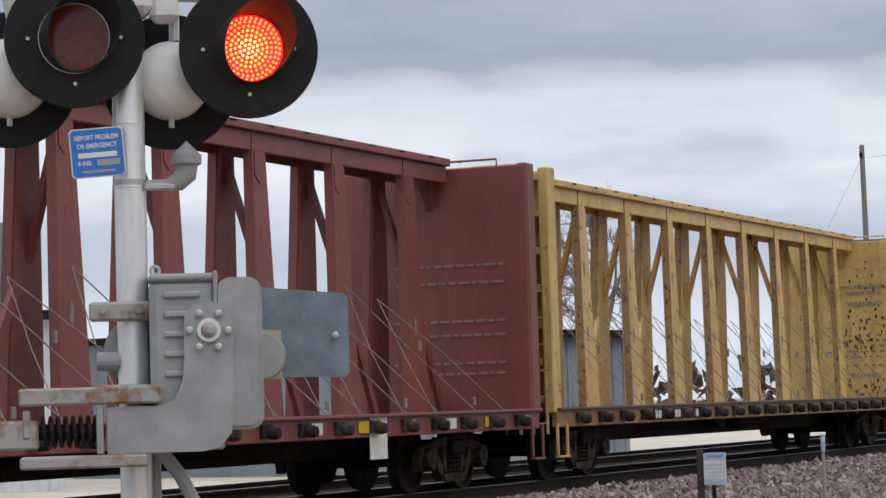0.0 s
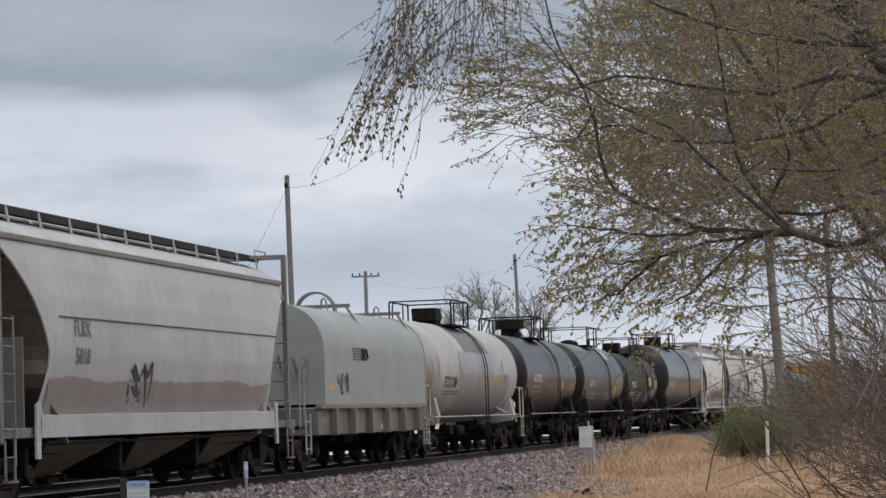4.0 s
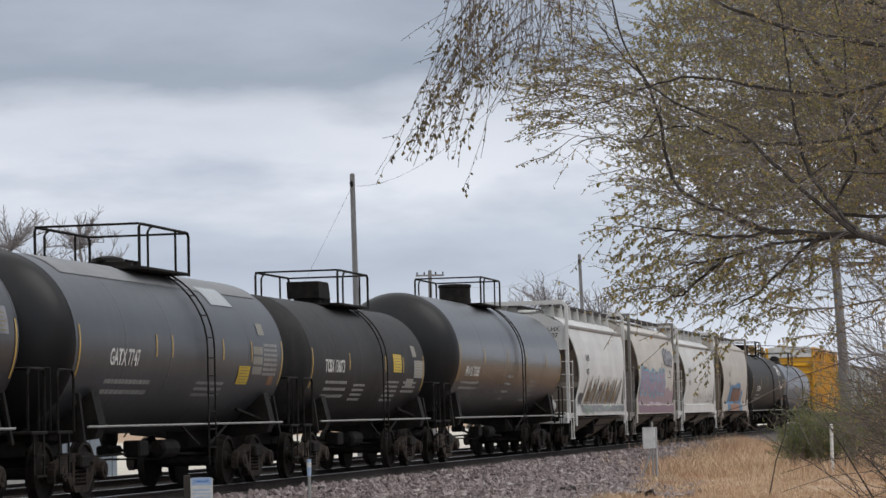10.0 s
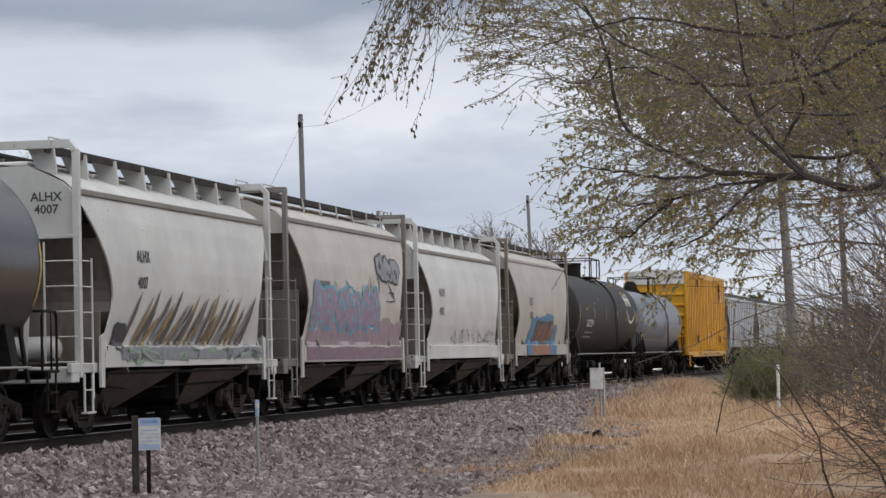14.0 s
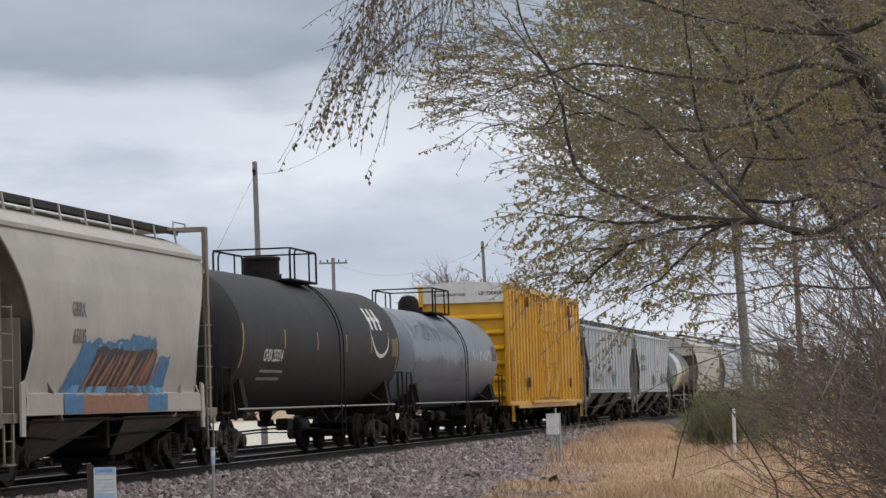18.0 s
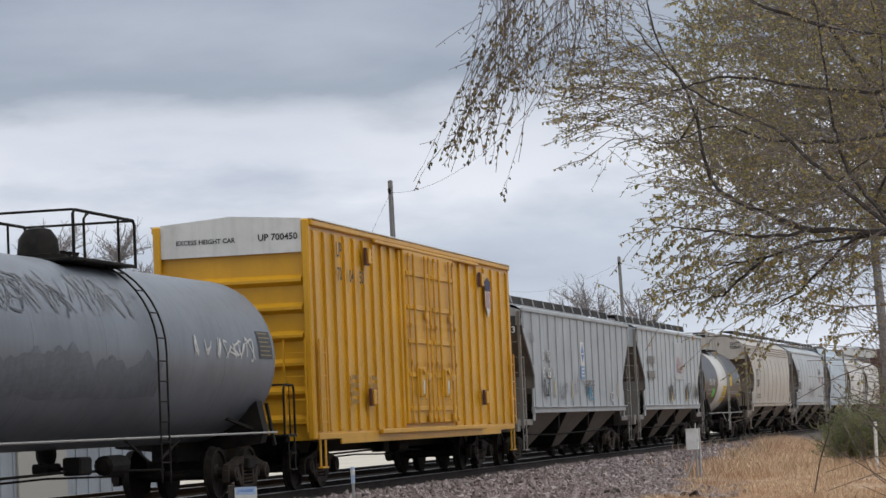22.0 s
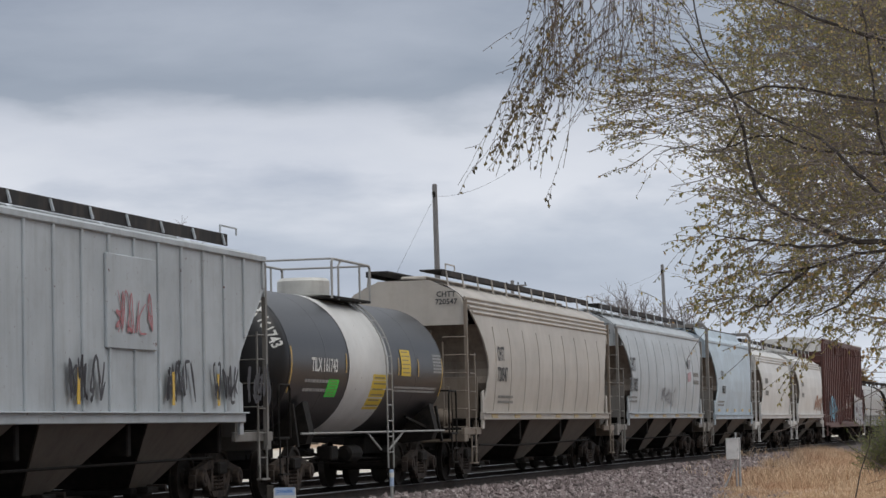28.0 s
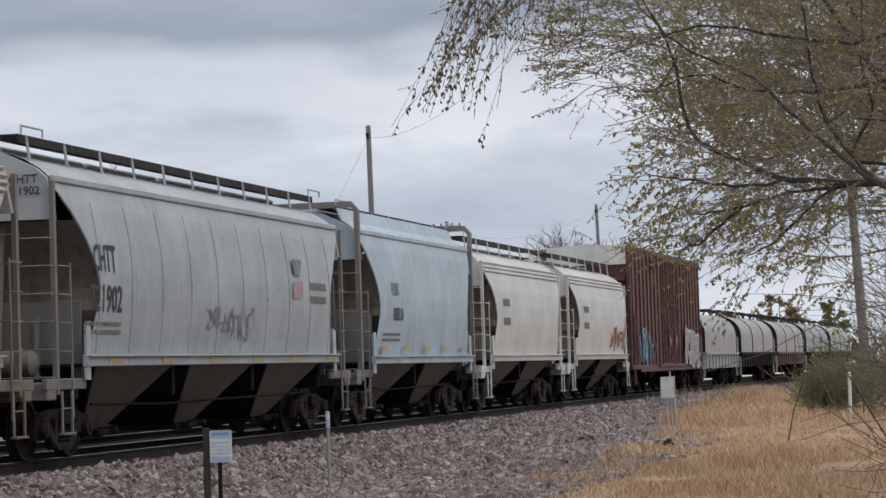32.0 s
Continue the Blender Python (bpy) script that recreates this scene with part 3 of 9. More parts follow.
def brake_gear(car, mat=None):
    part("air_reservoir", Kit().lathe([(-0.45, 0.10), (-0.40, 0.16), (0.4, 0.16), (0.45, 0.10)], axis="x", c=(0.9, -0.55, 0.72), n=12), M_UNDER, car)
    part("brake_valve", Kit().box((-0.5, -0.5, 0.74), (0.5, 0.3, 0.28), 0.03), M_UNDER, car)
    part("brake_rod", Kit().tube([(-4.2, -0.3, 0.62), (-0.6, -0.4, 0.66), (3.9, -0.35, 0.58)], 0.022, 5), M_UNDER, car)
    part("brake_rod", Kit().tube([(-3.9, 0.25, 0.52), (0, 0.2, 0.56), (3.6, 0.25, 0.5)], 0.018, 5), M_UNDER, car)


# ---------------------------------------------------------------- tank car
def tank_car(label, length, shell, radius, zc, mat, dome="drum", rail="black", band=None, loops="dark", stripes=(), category="tank car", head=None):
    """shell: (from, to) along the car of the tank; its heads are elliptical."""
    car = thing("tank_car", label, category, group="freight cars of the train")
    a, b = shell
    hd = radius * 0.42
    mid_prof = [(a + hd + (b - a - 2 * hd) * i / 10, radius) for i in range(11)]
    body = part("tank_shell", Kit().lathe(mid_prof, axis="x", c=(0, 0, zc), n=56, caps=False), mat, car, smooth=50)
    # head: a blacker colour, part paint, part shade between the cars painted in.
    for e, s in ((a + hd, -1), (b - hd, 1)):
        dish = [(e + s * hd * math.sin(math.pi / 2 * i / 9), max(radius * math.cos(math.pi / 2 * i / 9), 0.01)) for i in range(10)]
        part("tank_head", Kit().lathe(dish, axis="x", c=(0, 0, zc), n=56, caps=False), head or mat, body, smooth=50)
        part("weld_seam", Kit().lathe([(e - 0.03, radius + 0.0005), (e - 0.012, radius + 0.004), (e + 0.012, radius + 0.004), (e + 0.03, radius + 0.0005)], axis="x", c=(0, 0, zc), n=56, caps=False), mat, body)
    for i in range(1, 5):
        x = a + hd + (b - a - 2 * hd) * i / 5
        seam = Kit().lathe([(x - 0.03, radius + 0.0005), (x - 0.012, radius + 0.003), (x + 0.012, radius + 0.003), (x + 0.03, radius + 0.0005)], axis="x", c=(0, 0, zc), n=56, caps=False)
        part("weld_seam", seam, mat, body)

    def wrap(p, out=0.006):
        h = max(min((p.z - zc) / radius, 0.99), -0.99)
        return Vector((p.x, -(radius + out) * math.sqrt(1 - h * h), zc + (radius + out) * h))
    car_bend = wrap
    # stub sills, bolster saddles, side handrail
    for s in (-1, 1):
        e = s * length / 2
        part("stub_sill", Kit().box((e - s * 1.7, 0, 0.86), (3.4, 0.46, 0.36), 0.02), M_UNDER, car)
        part("end_beam", Kit().box((e - s * 0.2, 0, 0.99), (0.3, 2.6, 0.10), 0.02), M_UNDER, car)
    for s in (-1, 1):
        cx = s * (length / 2 - 1.95)
        k = Kit()
        k.slab_x([(-1.35, 0.95), (-1.42, 1.15), (-1.30, zc - radius * 0.52), (-0.75, zc - radius * 0.82), (0.75, zc - radius * 0.82), (1.30, zc - radius * 0.52), (1.42, 1.15), (1.35, 0.95), (0.5, 0.85), (-0.5, 0.85)], cx - 0.16, cx + 0.16)
        part("saddle", k, M_UNDER if mat is not M_WHITE else mat, car)
        for y in (-1, 1):
            k = Kit().bar((cx + s * 0.2, y * 1.3, 1.12), (cx - s * 1.0, y * 1.0, zc - radius * 0.72), 0.05, 0.05)
            part("brace", k, M_UNDER if mat is not M_WHITE else mat, car)
    hand = M_CREAMRAIL if loops == "white" else M_FAINT
    for y in (-1.42, 1.42):
        part("side_handrail", Kit().tube([(-length / 2 + 1.3, y, 1.13), (length / 2 - 1.3, y, 1.13)], 0.021, 6), hand, car)
    # end platforms with loops and steps
    lm = M_CREAMRAIL if loops == "white" else M_UNDER
    for s in (-1, 1):
        e = s * (length / 2 - 0.32)
        part("end_platform", Kit().box((e, 0, 1.06), (0.62, 2.85, 0.05), 0.01), M_UNDER if loops != "white" else M_WHITE, car)
        grab(car, [(e + s * 0.25, -1.40, 1.06), (e + s * 0.25, -1.40, 1.88), (e + s * 0.2, -1.40, 1.98), (e - s * 0.35, -1.40, 1.98), (e - s * 0.42, -1.40, 1.9), (e - s * 0.42, -1.40, 1.06)], lm, 0.022, "end_loop")
        grab(car, [(e + s * 0.28, -1.3, 1.06), (e + s * 0.28, -1.3, 2.0), (e + s * 0.28, 1.3, 2.0), (e + s * 0.28, 1.3, 1.06)], lm, 0.02, "end_rail")
        k = Kit()
        for d in (-0.19, 0.19):
            k.bar((e + d, -1.40, 1.04), (e + d, -1.40, 0.42), 0.05, 0.02)
        k.bar((e - 0.2, -1.40, 0.44), (e + 0.2, -1.40, 0.44), 0.03, 0.09)
        k.bar((e - 0.2, -1.40, 0.74), (e + 0.2, -1.40, 0.74), 0.03, 0.09)
        part("sill_step", k, lm, car)
        part("end_stanchion", Kit().bar((e - s * 0.95, -1.36, 0.9), (e - s * 1.02, -1.25, zc - radius * 0.55), 0.09, 0.05), M_UNDER if mat is not M_WHITE else mat, car)
    # manway, platform and railing on top
    mid = (a + b) / 2
    top = zc + radius
    if dome:
        if dome == "drum":
            k = Kit().lathe([(top - 0.05, 0.34), (top + 0.26, 0.32), (top + 0.27, 0.50), (top + 0.58, 0.50), (top + 0.61, 0.46), (top + 0.62, 0.44)], axis="z", c=(mid - 0.35, 0, 0), n=22)
        elif dome == "box":
            k = Kit().lathe([(top - 0.05, 0.30), (top + 0.16, 0.30)], axis="z", c=(mid - 0.35, 0, 0), n=18)
            k.slab([(mid - 0.72, top + 0.10), (mid - 0.76, top + 0.46), (mid + 0.10, top + 0.46), (mid + 0.22, top + 0.20), (mid + 0.16, top + 0.10)], -0.36, 0.36)
        elif dome == "can":
            k = Kit().lathe([(top - 0.05, 0.44), (top + 0.42, 0.44), (top + 0.44, 0.47), (top + 0.50, 0.47), (top + 0.52, 0.40)], axis="z", c=(mid - 0.35, 0, 0), n=16)
            k.slab([(mid + 0.05, top - 0.05), (mid + 0.05, top + 0.44), (mid + 0.30, top + 0.16), (mid + 0.34, top - 0.05)], -0.2, 0.2)
        elif dome == "bell":
            k = Kit().lathe([(top - 0.05, 0.44), (top + 0.06, 0.44), (top + 0.07, 0.33), (top + 0.32, 0.30), (top + 0.46, 0.20), (top + 0.50, 0.04)], axis="z", c=(mid - 0.35, 0, 0), n=22)
        elif dome == "white":
            k = Kit().lathe([(top - 0.05, 0.40), (top + 0.02, 0.52), (top + 0.30, 0.52), (top + 0.36, 0.46), (top + 0.37, 0.1)], axis="z", c=(mid - 0.1, 0, 0), n=22)
        else:
            k = Kit().lathe([(top - 0.05, 0.42), (top + 0.08, 0.42), (top + 0.09, 0.30), (top + 0.16, 0.26), (top + 0.2, 0.1)], axis="z", c=(mid - 0.2, 0, 0), n=20)
            k.box((mid - 0.2, 0, top + 0.12), (0.95, 0.12, 0.06), 0.01)
        part("manway", k, {"white": M_PALEMETAL}.get(dome, M_UNDER), car, smooth=40)
        for i in range(5):
            x = mid + 0.25 + 0.14 * i
            part("valve", Kit().lathe([(top - 0.02, 0.05), (top + 0.12 + 0.05 * (i % 2), 0.05), (top + 0.16 + 0.05 * (i % 2), 0.07)], axis="z", c=(x, -0.16 + 0.3 * (i % 2), 0), n=8), M_UNDER, car)
        rm = M_FAINT if rail == "white" else M_UNDER
        part("top_platform", Kit().box((mid + 0.1, 0, top - 0.07), (2.6, 1.9, 0.05), 0.01), M_UNDER, car)
        zr = top + 0.66
        x0, x1 = mid - 1.25, mid + 1.45
        for y in (-0.92, 0.92):
            grab(car, [(x0, y, top - 0.1), (x0, y, zr - 0.06), (x0 + 0.08, y, zr), (x1 - 0.08, y, zr), (x1, y, zr - 0.06), (x1, y, top - 0.1)], rm, 0.026, "platform_railing")
            grab(car, [(x0 + 0.45, y, top - 0.12), (x0 + 0.45, y, zr - 0.12), (x0 + 0.55, y, zr - 0.05), (x0 + 0.7, y, zr)], rm, 0.022, "railing_stay")
            grab(car, [(x1 - 0.75, y, top - 0.12), (x1 - 0.75, y, zr)], rm, 0.022, "railing_post")
        for x in (x0, x1):
            grab(car, [(x, -0.92, zr), (x, 0.92, zr)], rm, 0.022, "railing_end")
    # ladder: over the shoulder along the shell, then straight down to below the sill
    k = Kit()
    hang = [wrap(Vector((mid + 0.75, 0, zc + radius * math.sin(t))), 0.10) for t in np.linspace(0.0, 1.2, 10)]
    hang = [Vector((mid + 0.75, -radius - 0.10, z)) for z in np.linspace(0.42, zc - 0.15, 7)] + hang
    for d in (-0.2, 0.2):
        k.tube([p + Vector((d, 0, 0)) for p in hang], 0.017, 5)
    walked = 0.0
    for p, q in zip(hang, hang[1:]):
        walked += (q - p).length
        if walked > 0.28:
            walked = 0.0
            k.tube([q - Vector((0.2, 0, 0)), q + Vector((0.2, 0, 0))], 0.012, 5)
    k.bar((mid - 0.6, -1.38, 1.12), (mid + 0.4, -1.38, 0.78), 0.03, 0.03)
    k.bar((mid + 2.1, -1.38, 1.12), (mid + 1.0, -1.38, 0.78), 0.03, 0.03)
    part("tank_ladder", k, M_FAINT if rail == "white" else M_UNDER, car)
    k = Kit()
    k.lathe([(zc - radius - 0.30, 0.10), (zc - radius - 0.1, 0.16), (zc - radius + 0.05, 0.16)], axis="z", c=(mid - 0.3, 0, 0), n=12)
    k.box((mid - 0.3, 0, zc - radius - 0.28), (0.5, 0.3, 0.16), 0.03)
    k.tube([(mid - 1.0, -0.2, 0.80), (mid - 0.3, -0.3, 0.70), (mid + 0.5, -0.2, 0.82)], 0.03, 6)
    part("bottom_outlet", k, M_UNDER, car)
    if stripes:
        n = len(stripes)
        for i, x in enumerate(stripes):
            tall = i in (0, n - 1)
            k = Kit()
            t0, t1 = (-0.42, 0.18) if tall else (-0.12, 0.14)
            ts = np.linspace(t0, t1, 6)
            rows = [wrap(Vector((x, 0, zc + radius * math.sin(t))), 0.008) for t in ts]
            v = [p + Vector((d, 0, 0)) for p in rows for d in (-0.032, 0.032)]
            k.add(v, [(2 * j, 2 * j + 1, 2 * j + 3, 2 * j + 2) for j in range(5)])
            part("reflector_strip", k, M_DULLSTRIPE, body)
    brake_gear(car)
    running_gear(car, length, 1.95)
    return car, body, wrap


def patch_on(parent, wrap, x0, x1, t0, t1, zc, radius, mat, name="patch", n=8, label=""):
    """A piece of sheet or paint that follows the shell between two angles."""
    k = Kit()
    rows = [wrap(Vector((0, 0, zc + radius * math.sin(t))), 0.009) for t in np.linspace(t0, t1, n)]
    k.add([Vector((x, p.y, p.z)) for p in rows for x in (x0, x1)], [(2 * j, 2 * j + 1, 2 * j + 3, 2 * j + 2) for j in range(n - 1)])
    ob = part(name, k, mat, parent, label, smooth=60)
    if name in ("placard", "data_panel", "label_plate"):
        lines = 6
        for i in range(lines):
            t = t0 + (t1 - t0) * (i + 0.7) / (lines + 0.4)
            rows = [wrap(Vector((0, 0, zc + radius * math.sin(u))), 0.014) for u in (t, t + (t1 - t0) * 0.042)]
            a, b = x0 + 0.1 * (x1 - x0), x1 - (0.1 + 0.12 * (i % 2)) * (x1 - x0)
            part("text_bar", Kit().add([Vector((x, p.y, p.z)) for p in rows for x in (a, b)], [(0, 1, 3, 2)]), M_PLATETEXT, ob)
    return ob


# ---------------------------------------------------------------- covered hoppers
def hopper_car(label, length, mat, bays, style="round", edge=4.0, sill=1.35, cut=2.0, corner="post", beads=0, ribs=0, walk_z=4.8, roof_mat=None, ledge=0.0, bay_mat=None, frame_mat=None, edge_mat=None, tuck=0.10, gussets=False, skirt=False, flange=True, panel=0.55):
    """A covered hopper: curved (round) or flat, ribbed sides, sloped end sheets, bays beneath, a walk on the roof."""
    car = thing("covered_hopper", label, "hopper car", group="freight cars of the train")
    h = length / 2
    end = h - 0.55
    if style == "round":
        sec = [(1.46, sill), (1.53, sill + 0.45), (1.575, sill + 0.9), (1.58, sill + 1.3), (1.545, sill + 1.75), (1.46, edge - 0.35), (1.36, edge - 0.06), (1.34, edge)]
        if ledge:
            t = sill + ledge
            sec = [(1.54, sill), (1.54, t), (1.54 - tuck, t + 0.02), (1.545 - tuck * 0.6, t + 0.25), (1.56 - tuck * 0.2, t + 0.55), (1.58, t + 0.95), (1.58, t + 1.3), (1.55, edge - 0.85), (1.46, edge - 0.38), (1.36, edge - 0.06), (1.33, edge)]
        roof = [(1.18, edge + 0.15), (0.95, edge + 0.29), (0.6, edge + 0.42), (0.0, edge + 0.47)]
    else:
        sec = [(1.55, sill), (1.55, sill + 0.7), (1.55, sill + 1.4), (1.55, edge - 0.25), (1.55, edge)]
        roof = [(1.40, edge + 0.10), (0.9, edge + 0.22), (0.4, edge + 0.27), (0.0, edge + 0.28)]
    prof = sec + roof + [(-y, z) for y, z in reversed(roof[:-1])] + [(-y, z) for y, z in reversed(sec)]

    def xend(z):
        t = min(max((edge - 0.15 - z) / (edge - 0.15 - sill), 0), 1)
        if style == "round":
            return end - 0.15 - cut * (1 - (1 - min(t * 1.7, 1)) ** 1.6) + 0.35 * max(t - 0.62, 0) / 0.38
        return end - 0.1 - cut * min(max(t - 0.12, 0) / 0.50, 1)
    # the side is cut finely in height so that its end edges curve
    zs = sorted(set([z for _, z in sec] + list(np.linspace(sill, edge, 16))))
    fine = [(float(np.interp(z, [p[1] for p in sec], [p[0] for p in sec])), z) for z in zs]
    outline = fine + roof + [(-y, z) for y, z in reversed(roof[:-1])] + [(-y, z) for y, z in reversed(fine)]
    cols = 13
    k = Kit()
    n = len(outline)
    for i in range(cols):
        u = -1 + 2 * i / (cols - 1)
        k.v += [(u * xend(z), -y, z) for y, z in outline]
    k.f = [(i * n + j, (i + 1) * n + j, (i + 1) * n + j + 1, i * n + j + 1) for i in range(cols - 1) for j in range(n - 1)]
    body = part("hopper_shell", k, mat, car, smooth=28)
    fm = frame_mat or mat
    for s in (-1, 1):
        # slope sheet: from under the end panel down and inwards, kept behind the edge of the side sheet
        top, low = edge - panel + 0.02, sill - 0.1
        x0 = end - 0.14
        k = Kit()
        zz = np.linspace(top, low, 14)
        for z in zz:
            x = min(x0 - (top - z) * 0.92, xend(z) - 0.015)
            w = float(np.interp(z, [p[1] for p in sec], [p[0] for p in sec])) - 0.012
            k.v += [(s * x, -w, z), (s * x, w, z), (s * (x - 0.05), -w, z), (s * (x - 0.05), w, z)]
        for j in range(13):
            q = 4 * j
            k.f += [(q, q + 1, q + 5, q + 4), (q + 2, q + 6, q + 7, q + 3), (q, q + 4, q + 6, q + 2), (q + 1, q + 3, q + 7, q + 5)]
        k.f += [(0, 2, 3, 1), (52, 53, 55, 54)]
        # Dark colour: grime, and the shade of the end recess painted in.
        part("end_slope_sheet", k, M_ENDGRIMESHADE, car, "grimy end slope sheet, recess shade in its colour")
        # upright web over the truck, and its stiffeners
        xw = h - 1.75
        zt = top - (x0 - xw) / 0.92 - 0.02
        part("bolster_web", Kit().box((s * xw, 0, (zt + 1.1) / 2), (0.04, 2.74, zt - 1.1), 0.01), frame_mat or M_ENDGRIMESHADE, car)
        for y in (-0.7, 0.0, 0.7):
            part("web_stiffener", Kit().box((s * (xw + 0.10), y, (zt + 0.9) / 2), (0.16, 0.05, zt - 1.3), 0.008), frame_mat or M_ENDGRIMESHADE, car)
        # rolled edge of the side sheet
        for y in (-1, 1):
            zz = np.linspace(sill, edge - panel * 0.4, 12)
            yy = [float(np.interp(z, [p[1] for p in sec], [p[0] for p in sec])) for z in zz]
            part("edge_flange", Kit().tube([(s * (xend(z) - 0.005), y * (w - 0.01), z) for z, w in zip(zz, yy)], 0.022, 5), mat, body)
    # side sills, end sills
    if flange:
        for y in (-1, 1):
            k = Kit()
            k.box((0, y * 1.53, sill - 0.05), (2 * (xend(sill) + 0.25), 0.10, 0.15), 0.012)
            k.box((0, y * 1.56, sill + 0.03), (2 * (xend(sill) + 0.25), 0.16, 0.025), 0.006)
            part("side_sill", k, mat, car)
    for s in (-1, 1):
        k = Kit()
        k.box((s * (h - 0.28), 0, 1.0), (0.35, 2.9, 0.26), 0.02)
        part("end_sill", k, fm, car)
        part("draft_sill", Kit().box((s * (h - 1.2), 0, 0.92), (2.4, 0.5, 0.36), 0.02), M_UNDER, car)
        for y in (-1, 1):
            part("sill_bracket", Kit().slab([(s * (xend(sill) + 0.02), sill + 0.55), (s * (xend(sill) + 0.22), sill + 0.50), (s * (xend(sill) + 0.24), sill - 0.32), (s * (xend(sill) + 0.06), sill - 0.32)], *sorted((y * 1.50, y * 1.54))), mat, car)
            part("end_sill_rail", Kit().box((s * (xend(sill) + (h - xend(sill)) / 2), y * 1.42, 1.10), (h - xend(sill) - 0.1, 0.08, 0.16), 0.012), fm, car)
    # roof: running boards, hatches
    rm = roof_mat or mat
    zr = walk_z
    for y in (-0.62, 0.62):
        part("running_board", Kit().box((0, y, zr - 0.02), (length - 1.2, 0.52, 0.04), 0.008), M_ROOF, car, "dark steel grating walk")
        part("walk_edge", Kit().box((0, y * 1.42, zr - (0.065 if style == "round" else 0.10)), (length - 1.2, 0.03, 0.13 if style == "round" else 0.20), 0.006), M_ROOF, car)
    posts = max(8, int(length / 1.45))
    for i in range(posts):
        x = -end + 0.35 + (2 * end - 0.7) * i / (posts - 1)
        for y in (-1, 1):
            if gussets:
                k = Kit().slab_x([(y * 0.93, zr - 0.04), (y * 0.50, zr - 0.05), (y * 0.66, edge + 0.36), (y * 0.98, edge + 0.24)], x - 0.035, x + 0.035)
            else:
                k = Kit().bar((x, y * 0.90, zr - 0.02), (x, y * 0.95, edge + 0.26), 0.045, 0.03)
            part("walk_bracket", k, rm, car)
    if skirt:
        for y in (-1, 1):
            part("roof_skirt", Kit().slab_x([(y * 0.92, zr - 0.05), (y * 0.90, zr - 0.05), (y * 1.02, edge + 0.22), (y * 1.05, edge + 0.22)], -end + 0.2, end - 0.2), mat, car)
    k = Kit()
    for i in range(3 if bays < 3 else 4):
        m = 3 if bays < 3 else 4
        w = (2 * end - 1.6) / m
        k.box((-end + 0.8 + w * (i + 0.5), 0, edge + (0.52 if style == "round" else 0.34)), (w - 0.18, 0.62, 0.10), 0.03)
    part("hatch_trough", k, rm, car)
    # roof edge beads
    for i in range(beads):
        k = Kit()
        z = edge + 0.02 - 0.11 * i
        k.tube([(-xend(z) + 0.05, -1.35 - 0.038 * i, z), (xend(z) - 0.05, -1.35 - 0.038 * i, z)], 0.035, 6)
        part("roof_bead", k, mat, body)
    if not beads:
        for y in (-1, 1):
            part("roof_edge", Kit().box((0, y * 1.36 if style == "round" else y * 1.565, edge), (2 * (end - 0.12), 0.07, 0.10), 0.015), edge_mat or mat, body)
    # ribs
    for i in range(ribs):
        x = -end + 0.25 + (2 * end - 0.5) * i / (ribs - 1)
        z0 = sill
        while xend(z0) < abs(x) + 0.05 and z0 < edge - 0.4:
            z0 += 0.05
        for y in (-1, 1):
            k = Kit().box((x, y * 1.565, (z0 + edge) / 2), (0.07, 0.045, edge - z0), 0.012)
            part("side_rib", k, mat, body)
    # corner posts, ladders, platforms
    for s in (-1, 1):
        xe = s * (end + 0.02)
        ypost = 1.42 if style == "round" else 1.50
        for y in (-1, 1):
            k = Kit()
            if corner == "hoop":
                k.bar((xe, y * 1.42, 0.95), (xe, y * 1.42, walk_z - 0.12), 0.13, 0.10)
                k.bar((xe, y * 1.42, walk_z - 0.14), (xe, y * 1.30, walk_z), 0.13, 0.09)
                k.bar((xe, y * 1.32, walk_z - 0.01), (xe, 0, walk_z - 0.01), 0.13, 0.09)
            elif corner == "square":
                k.bar((xe, y * 1.42, 0.95), (xe, y * 1.42, walk_z + 0.02), 0.15, 0.09)
                k.bar((xe, y * 1.44, walk_z - 0.02), (xe, 0, walk_z - 0.02), 0.10, 0.09)
                k.bar((xe - s * 0.9, y * 0.9, walk_z - 0.05), (xe, y * 1.38, walk_z - 0.05), 0.05, 0.05)
            else:
                k.bar((xe, y * ypost, 0.95), (xe, y * ypost, edge - 0.05), 0.09, 0.07)
            part("corner_post", k, fm, car)
        if style == "round":
            k = Kit().slab_x([(-1.43, edge - panel), (-1.32, edge + 0.0), (-1.16, edge + 0.15), (-0.6, edge + 0.42), (0.6, edge + 0.42), (1.16, edge + 0.15), (1.32, edge + 0.0), (1.43, edge - panel)], s * (end - 0.12), s * (end - 0.02))
        else:
            k = Kit().slab_x([(-1.53, edge - panel), (-1.53, edge - 0.02), (-0.9, edge + 0.2), (0.9, edge + 0.2), (1.53, edge - 0.02), (1.53, edge - panel)], s * (end - 0.06), s * (end + 0.02))
        part("end_panel", k, mat, car)
        # rungs between the corner post and a thin outer rail, on the side and on the end
        rail = part("ladder", Kit().bar((xe - s * 0.44, -1.50, 0.62), (xe - s * 0.44, -1.50, 2.85), 0.034, 0.025), fm, car)
        for i in range(6):
            z = 0.75 + 0.41 * i
            part("rung", Kit().tube([(xe + s * 0.03, -1.50, z), (xe - s * 0.46, -1.50, z)], 0.012, 5), fm, rail)
        rail = part("end_ladder", Kit().bar((s * (h - 0.36), -0.92, 1.0), (s * (h - 0.36), -0.92, 3.1), 0.034, 0.025), fm, car)
        for i in range(6):
            z = 1.2 + 0.40 * i
